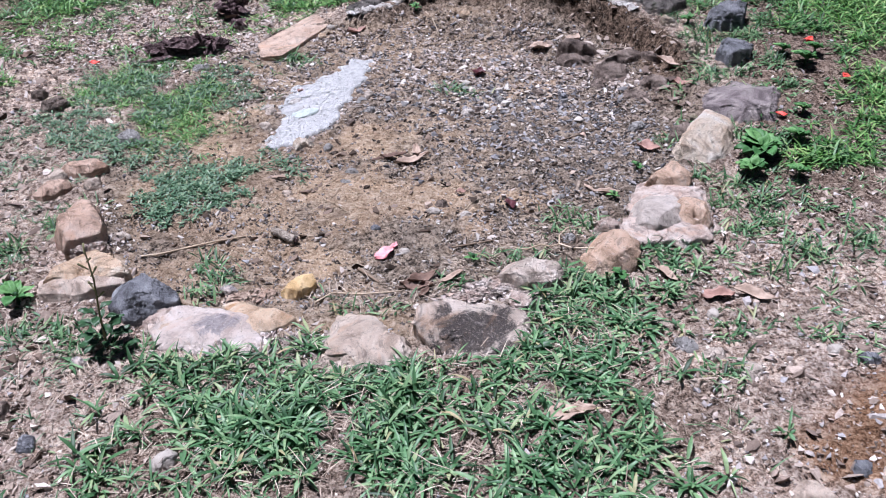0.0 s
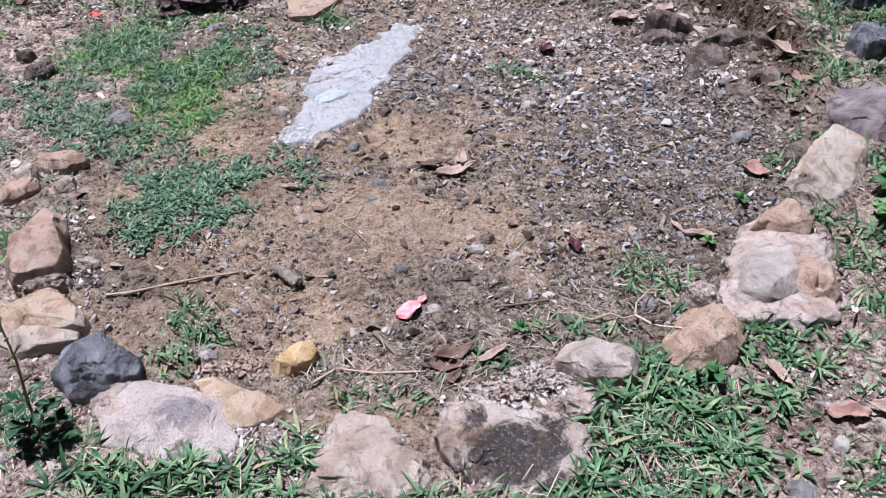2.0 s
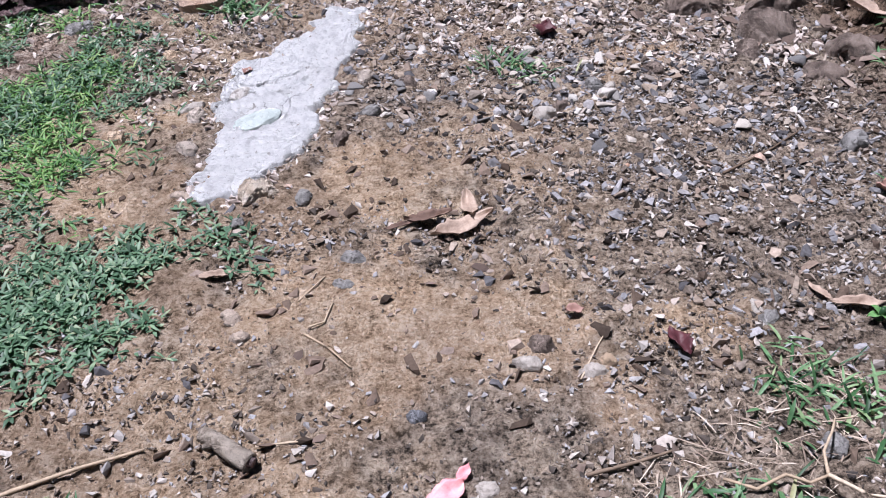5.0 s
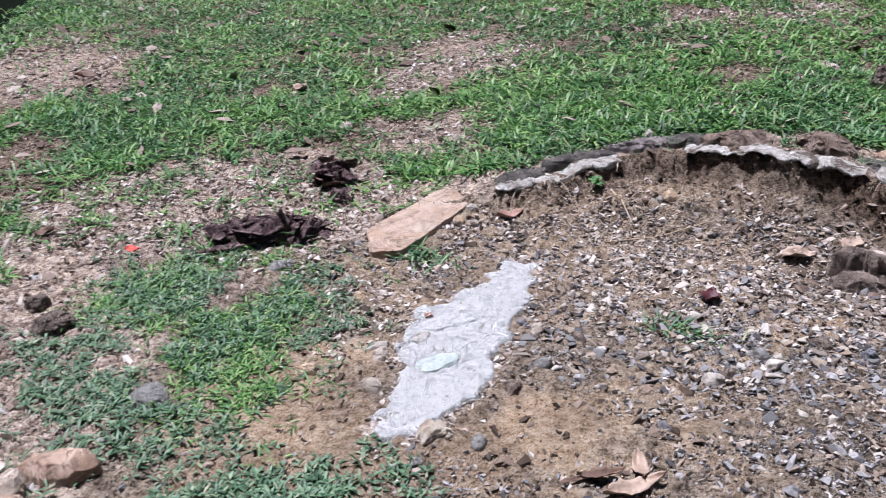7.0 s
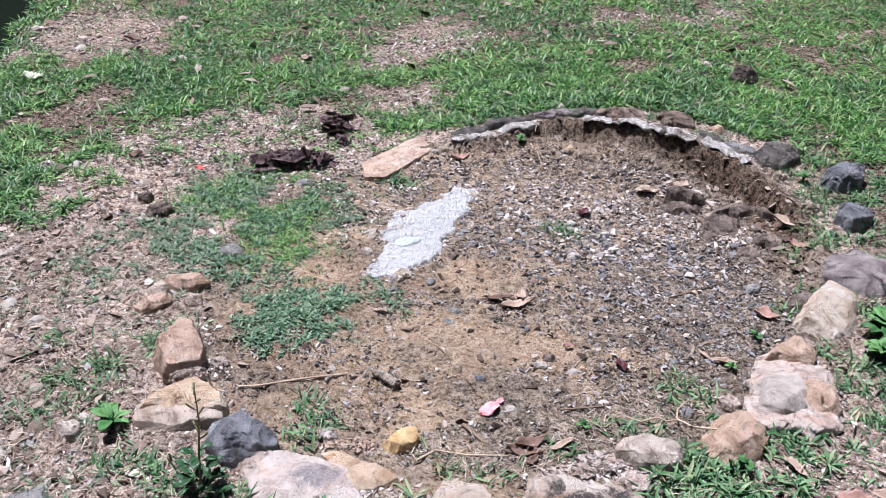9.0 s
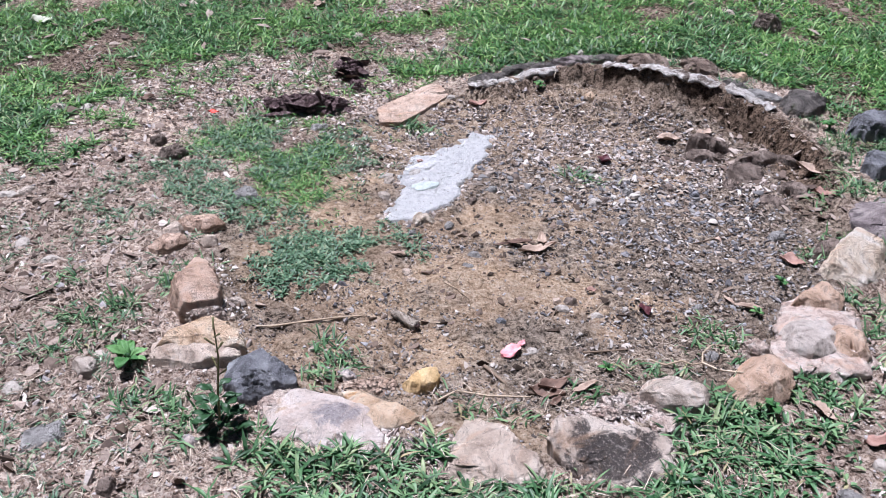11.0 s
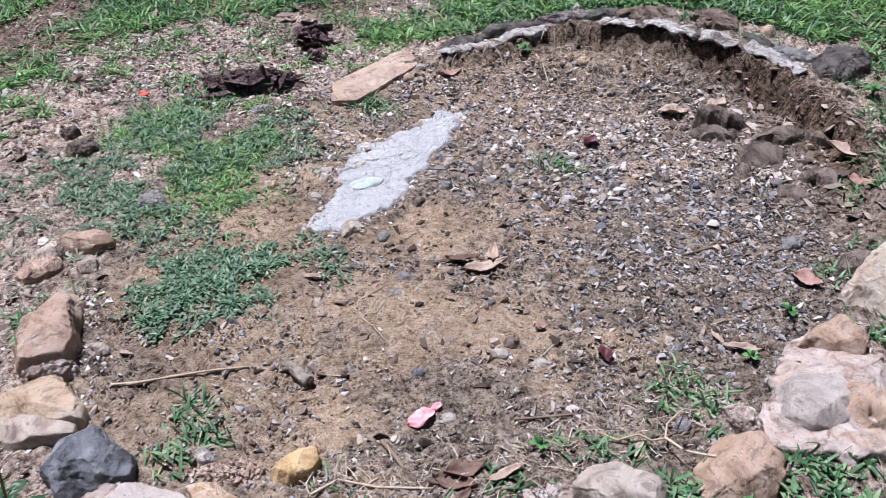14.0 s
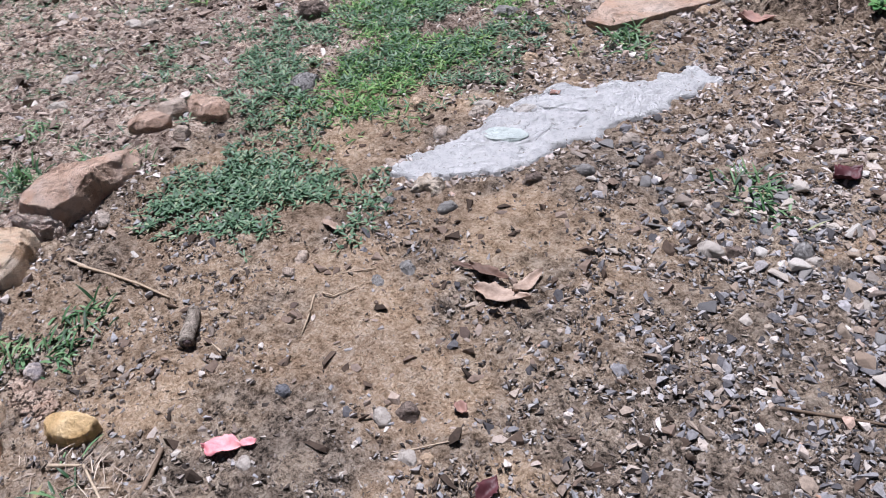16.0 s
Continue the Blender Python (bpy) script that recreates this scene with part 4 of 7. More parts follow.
stone("ring_stone", [(0.82, 3.62), (0.90, 3.76), (1.02, 3.80), (1.05, 3.68), (0.94, 3.54), (0.84, 3.52)], 0.05, MOSSY, "dark purple-grey rock with dry grass hanging over", "stone", RINGSTONES, 18, **{**FACE, "facets": 8, "rough": 0.16, "ragged_edge": 0.3})
RIM = "rim stones along the bank"
for k, (x, y, a, b, turn, high, mat_, text) in enumerate((
    (-0.32, 3.87, 0.10, 0.045, 24, 0.055, MOSSY, "small dark stone in the far rim"),
    (-0.14, 3.94, 0.14, 0.05, 12, 0.06, MOSSY, "long dark grey stone in the far rim"),
    (0.05, 3.975, 0.11, 0.05, 2, 0.06, PURPLE, "blackish stone in the far rim"),
    (0.17, 3.965, 0.08, 0.05, -6, 0.055, MOSSY, "dark rim stone half under grass"),
    (0.31, 3.915, 0.12, 0.06, -14, 0.075, BROWNRIM, "rounded brown stone in the far rim"),
    (0.53, 3.86, 0.085, 0.07, -25, 0.085, BROWNRIM, "lumpy reddish-brown stone on the rim"),
    (0.66, 3.76, 0.06, 0.05, -40, 0.045, MOSSY, "low dark stone on the rim"),
    (0.77, 3.71, 0.075, 0.055, -20, 0.05, GREYROCK, "grey stone on the rim beside dry grass"),
)):
    stone("rim_stone", oval(x, y, a * 1.22, b, turn), high * 0.60, mat_, text, "stone", RIM, 30 + k, rough=0.16, flat=0.28, sharp=3.4, cuts=2, facets=7, sink=0.012, ragged_edge=0.3)
WHITE = "mortar patches"


def mortar_ribbon(path, deep, seed):
    """A crumbling, dripping face of mortar under the rim stones, along a line in plan."""
    path = np.array(path, float)
    run = np.concatenate([[0], np.cumsum(np.hypot(*np.diff(path, axis=0).T))])
    s = np.arange(0, run[-1], 0.004)
    x, y = np.interp(s, run, path[:, 0]), np.interp(s, run, path[:, 1])
    d = np.stack([np.gradient(y), -np.gradient(x)], 1)
    d /= np.linalg.norm(d, axis=1)[:, None]
    d *= np.where(d[:, 1:2] > 0, -1, 1)
    ends = step(0, 0.03, s) * step(run[-1], run[-1] - 0.03, s)
    top = rise(x, y) + 0.016 + 0.040 * (fbm(s * 14, 0, 0, seed, 4) - 0.5)
    drop = (deep * (0.30 + 1.1 * fbm(s * 13, 3, 0, seed + 1, 4)) * (0.10 + 0.90 * step(0.38, 0.56, fbm(s * 11, 7, 0, seed + 2, 3))) + 0.035 * step(0.78, 0.90, grain(s * 22, 5, 0, seed + 3))) * ends + 0.002
    rows = []
    for k, (out, down) in enumerate(((-0.040, 0.2), (-0.012, 0.05), (0.010, 0.05), (0.022, 0.25), (0.028, 0.5), (0.030, 0.75), (0.026, 1.0), (-0.020, 1.15))):
        push = out + 0.028 * (fbm(s * 45, k * 1.3, 0, seed + 5, 3) - 0.5)
        px, py = x + d[:, 0] * push, y + d[:, 1] * push
        rows.append(np.stack([px, py, top - down * drop + 0.008 * (grain(s * 90, k * 2.1, 0, seed + 9) - 0.5)], 1))
    v = np.concatenate(rows)
    mid = np.array([v[:, 0].mean(), v[:, 1].mean(), v[:, 2].min()])
    n = len(s)
    f = [(k * n + i, (k + 1) * n + i, (k + 1) * n + i + 1, k * n + i + 1) for k in range(len(rows) - 1) for i in range(n - 1)]
    ob = thing("mortar", mesh_from("mortar", v - mid, f, MORTAR), "crumbling whitish mortar along the rim", "mortar", WHITE)
    ob.location = mid
    return ob


mortar_ribbon([(-0.43, 3.775), (-0.30, 3.825), (-0.18, 3.865), (-0.05, 3.89)], 0.022, 400)
mortar_ribbon([(0.14, 3.870), (0.26, 3.835), (0.38, 3.775), (0.50, 3.705), (0.60, 3.655)], 0.024, 410)
mortar_ribbon([(0.63, 3.66), (0.72, 3.60), (0.80, 3.54)], 0.030, 420)
for k, (x, y, a, b, turn, high, m) in enumerate(((0.91, 3.44, 0.045, 0.026, -60, 0.045, CREAM), (0.965, 3.22, 0.05, 0.03, -70, 0.045, CREAM))):
    stone("mortar", oval(x, y, a, b, turn), high, m, "pale mortar lump at the bank's top", "mortar", WHITE, 60 + k, sink=0.015, rough=0.3, flat=0.3, sharp=3, cuts=2, facets=5, low=0.05, ragged_edge=0.6)
stone("mortar", oval(-0.965, 1.955, 0.062, 0.03, 38), 0.046, PINKMORTAR, "white mortar between two sandstones", "mortar", WHITE, 61, rough=0.4, ragged_edge=0.4)
stone("mortar", oval(-0.69, 1.66, 0.055, 0.05, -30), 0.028, PINKMORTAR, "pinkish mortar beside the grey boulder", "mortar", WHITE, 62, rough=0.25)
stone("mortar", oval(0.10, 1.76, 0.11, 0.05, 30), 0.020, PINKMORTAR, "crumbly white mortar beside the dark stone", "mortar", WHITE, 63, rough=0.55, sink=0.006, ragged_edge=0.5)
stone("mortar", oval(0.215, 1.725, 0.045, 0.05, 0), 0.02, PINKMORTAR, "mortar between the dark and grey stones", "mortar", WHITE, 64, rough=0.25)
stone("mortar", oval(-0.37, 1.55, 0.065, 0.04, 20), 0.016, PINKMORTAR, "earthy mortar between two flat stones", "mortar", WHITE, 65, rough=0.6, sink=0.006, ragged_edge=0.5)
stone("mortar", oval(0.47, 2.02, 0.04, 0.05, 30), 0.05, PINKMORTAR, "mortar beside the peach stone", "mortar", WHITE, 66, rough=0.25)
stone("mortar", oval(-0.50, 1.76, 0.065, 0.03, 5), 0.012, SLAB, "low reddish mortar behind the flat stone", "mortar", WHITE, 67, rough=0.7, sink=0.007, ragged_edge=0.5)

# ---------------------------------------------------------------- cement strip, slab, wood
def cement():
    """A thin, broken skin of cement with a ragged edge, its face lumpy and pitted."""
    gx_, gy_ = np.meshgrid(np.arange(-0.68, -0.22, 0.003), np.arange(2.53, 3.54, 0.003))
    x, y = gx_.ravel(), gy_.ravel()
    d = away(CONCRETE, x, y) + 0.085 * (fbm(x * 21, y * 21, 0, 71, 5) - 0.5)
    lumps = 0.006 * (fbm(x * 22, y * 22, 0, 73, 4) - 0.5) + 0.005 * (grain(x * 95, y * 95, 0, 75) - 0.5) + 0.005 * (grain(x * 190, y * 190, 0, 76) - 0.5) + 0.0028 * (grain(x * 310, y * 310, 0, 78) - 0.5)
    crack = np.abs(grain(x * 9, y * 9, 0, 79) - 0.5)
    z = height(x, y) + 0.009 + lumps - 0.008 * step(0.025, 0.0, crack) * step(0.45, 0.6, grain(x * 4, y * 4, 0, 81)) - 0.024 * step(-0.018, 0.008, d)
    n = gx_.shape
    idx = np.arange(x.size).reshape(n)
    f = np.stack([idx[:-1, :-1], idx[:-1, 1:], idx[1:, 1:], idx[1:, :-1]], -1).reshape(-1, 4)
    f = f[(d[f] < 0.012).all(1)]
    used, back = np.unique(f, return_inverse=True)
    mid = np.array([-0.45, 3.03, 0.0])
    me = mesh_from("cement_strip", np.stack([x, y, z], 1)[used] - mid, back.reshape(-1, 4), CEMENT)
    ob = thing("cement_strip", me, "flat whitish cement strip with stones cast in it", "concrete")
    ob.location = mid
    return ob


strip = cement()
for k, (x, y, a, b, turn, m, text) in enumerate(((-0.505, 2.91, 0.055, 0.028, 35, MINT, "pale green stone"), (-0.525, 3.085, 0.04, 0.03, 50, CEMENT, "white stone"), (-0.47, 3.11, 0.035, 0.025, 20, CEMENT, "white stone"), (-0.555, 3.02, 0.03, 0.018, 60, MORTAR, "grey stone"))):
    stone("inset_stone", oval(x, y, a, b, turn), 0.008, m, text, parent=strip, seed=72 + k, base=-0.007, rough=0.10, flat=0.2, sharp=4, cuts=1, low=0.01)
stone("brick_slab", [(-0.80, 3.57), (-0.69, 3.73), (-0.60, 3.87), (-0.575, 3.88), (-0.51, 3.76), (-0.515, 3.73), (-0.60, 3.57), (-0.67, 3.455), (-0.70, 3.44), (-0.76, 3.44)], 0.014, SLAB, "long pinkish-orange stone slab lying in the dirt", "stone slab", "", 80, rough=0.035, flat=0.10, cuts=0, sharp=6, ragged_edge=0.08, spokes=120, sink=-0.002, tilt=(0.03, 0.07))


def bark(x, y, length, wide, turn, flakes, label, seed):
    """A heap of torn, curling bark flakes on a rotten core."""
    rng = np.random.default_rng(seed)
    base = thing("bark_chunk", None, label, "bark", "bark chunks")
    base.matrix_basis = pose(x, y, float(height([x], [y])[0]), 0, 0, turn)
    core, _ = dome("core", oval(0, 0, length * 0.46, wide * 0.42, 0, 16), 0.050 if length > 0.2 else 0.5 * length, ROTTEN, seed, rough=0.4, flat=0.6, cuts=4, ragged_edge=0.4)
    part("core", core, base)
    for k in range(flakes):
        L = rng.uniform(0.03, 0.085) * (0.8 if length < 0.2 else 1)
        me = shard("flake", ROTTEN, seed * 40 + k, 10)
        me.transform(Matrix.Diagonal((L, L * rng.uniform(0.5, 0.9), rng.uniform(0.010, 0.022), 1)))
        ob = part("flake", me, base)
        ob.matrix_basis = pose(rng.uniform(-0.42, 0.42) * length, rng.uniform(-0.4, 0.4) * wide, rng.uniform(0.1, 1.0) * (0.055 if length > 0.2 else 0.5 * length), rng.normal(0, 26), rng.normal(0, 20), rng.uniform(0, 360))
    if length > 0.3:
        plank = shard("plank", ROTTEN, seed + 900, 14)
        plank.transform(Matrix.Diagonal((0.14, 0.028, 0.020, 1)))
        part("plank", plank, base, "long flat strip of dark bark").matrix_basis = pose(-0.13, -0.075, 0.010, 4, -3, 16)
    return base


bark(-1.08, 3.54, 0.40, 0.13, 14, 44, "long heap of dark rotten bark flakes", 81)
bark(-1.00, 4.00, 0.13, 0.15, 20, 24, "rounded lump of dark rotten bark", 82)
bark(-0.93, 3.83, 0.06, 0.06, 20, 5, "small dark scrap of bark", 83)
log = at(thing("log_stub", rod("log_stub", [(-0.046, 0, 0.013), (-0.02, 0.002, 0.014), (0.02, -0.001, 0.014), (0.042, 0.0, 0.013)], 0.0115, 0.0145, WOOD, 16, 0.05, 3), "short weathered grey-brown wood stub", "wood"), -0.446, 2.066, None, -36)
part("knot", rod("knot", [(-0.02, -0.008, 0.016), (-0.025, -0.019, 0.020)], 0.005, 0.0035, WOOD, 8, 0.1, 6), log, "broken knot stub")
part("broken_end", rod("broken_end", [(0.040, 0.002, 0.013), (0.047, 0.003, 0.012)], 0.010, 0.007, ROTTEN, 10, 0.15, 5), log, "dark broken end")


def stick(pts, r0, r1, material, label, category="twig", group="twigs", seed=0):
    ps = np.array(pts, float)
    zs = height(ps[:, 0], ps[:, 1]) + r0 + 0.002
    if ps.shape[1] == 3:
        zs = zs + ps[:, 2]
    mid = ps[:, :2].mean(0)
    me = rod("twig", [(x - mid[0], y - mid[1], z - zs.min()) for (x, y), z in zip(ps[:, :2], zs)], r0, r1, material, 6, 0.08, seed)
    ob = thing("twig", me, label, category, group)
    ob.location = (*mid, zs.min())
    return ob


TWIG = island_mat("pale_twig", [(0.0, (0.34, 0.26, 0.18)), (1.0, (0.52, 0.43, 0.33))], 0.7, 0.3, 0.3, per_object=True)
DARKTWIG = island_mat("dark_twig", [(0.0, (0.10, 0.07, 0.05)), (1.0, (0.20, 0.15, 0.11))], 0.8, 0.2, 0.3, per_object=True)
stick([(-0.80, 1.98), (-0.72, 2.02), (-0.64, 2.05), (-0.56, 2.075)], 0.0034, 0.0022, TWIG, "long thin pale twig lying on the soil", seed=1)
stick([(-0.83, 1.97), (-0.80, 1.985), (-0.76, 2.0)], 0.003, 0.002, TWIG, "short forked end of a pale twig", seed=2)
stick([(-0.41, 2.075), (-0.34, 2.08)], 0.002, 0.0015, TWIG, "thin straw-coloured stick beside the wood stub", seed=3)
stick([(-0.375, 2.36), (-0.335, 2.415)], 0.002, 0.0012, TWIG, "thin pale straw on the sand", seed=4)
stick([(-0.36, 2.285), (-0.32, 2.25), (-0.285, 2.21)], 0.0022, 0.0012, TWIG, "bent pale straw on the sand", seed=5)
stick([(-0.355, 2.30), (-0.33, 2.31), (-0.318, 2.355)], 0.002, 0.001, TWIG, "curled pale straw on the sand", seed=6)
stick([(-0.22, 1.90), (-0.185, 1.865), (-0.16, 1.835)], 0.005, 0.004, DARKTWIG, "curled dark brown seed pod", seed=7)
stick([(-0.32, 1.745), (-0.28, 1.79), (-0.20, 1.785), (-0.10, 1.80)], 0.003, 0.002, TWIG, "dry bent grass stem", seed=8)
stick([(0.03, 2.00), (0.10, 2.015), (0.15, 2.03)], 0.003, 0.002, DARKTWIG, "thin dark stick by the gravel", seed=9)
stick([(0.20, 1.975, 0.008), (0.235, 1.953, 0.012), (0.275, 1.968, 0.016), (0.30, 1.952, 0.018), (0.325, 1.96, 0.02)], 0.0024, 0.002, TWIG, "pale greenish dry reed stalk", seed=10)
stick([(0.325, 1.96, 0.02), (0.328, 1.99, 0.028), (0.35, 2.02, 0.03), (0.365, 2.045, 0.022), (0.40, 2.055, 0.012)], 0.0024, 0.0012, TWIG, "forked pale dry reed stalk", seed=11)
stick([(0.325, 1.96, 0.02), (0.36, 1.92, 0.03), (0.42, 1.90, 0.04)], 0.003, 0.0015, TWIG, "drooping pale reed end", seed=12)
stick([(0.05, 2.165), (0.08, 2.22), (0.105, 2.26)], 0.0015, 0.001, TWIG, "fine dry grass stem over pebbles", seed=13)
stick([(0.24, 3.70), (0.32, 3.62), (0.44, 3.55)], 0.002, 0.001, TWIG, "thin pale root trailing down the bank", seed=14)
stick([(-0.08, 3.80), (-0.05, 3.74), (-0.02, 3.66)], 0.0025, 0.0015, TWIG, "pale root hanging from the rim", seed=15)
stick([(-0.1, 3.58), (0.05, 3.62), (0.2, 3.66)], 0.0025, 0.0015, TWIG, "long thin root along the bank's foot", seed=16)
stick([(0.40, 2.66), (0.52, 2.74), (0.60, 2.80)], 0.003, 0.0015, DARKTWIG, "dark reddish stick among gravel", seed=17)

# ---------------------------------------------------------------- single stones in and round the ring
LOOSE = "loose stones"
stone("loose_stone", [(-0.412, 1.778), (-0.405, 1.80), (-0.37, 1.83), (-0.335, 1.845), (-0.322, 1.82), (-0.335, 1.785), (-0.365, 1.765), (-0.395, 1.76)], 0.040, YELLOW, "smooth yellow-ochre stone lying on the soil", "stone", LOOSE, 90, rough=0.045, cuts=1, facets=3, flat=0.46, sharp=2.4, tilt=(0.0, 0.1))
stone("loose_stone", [(-0.515, 2.655), (-0.505, 2.685), (-0.485, 2.675), (-0.47, 2.70), (-0.455, 2.68), (-0.43, 2.66), (-0.445, 2.645), (-0.47, 2.65), (-0.495, 2.625)], 0.020, CREAM, "jagged tan stone at the cement strip's end", "stone", LOOSE, 91, rough=0.16, cuts=2, facets=5, flat=0.35, sharp=3.6, ragged_edge=0.35, tilt=(-0.1, 0.25))
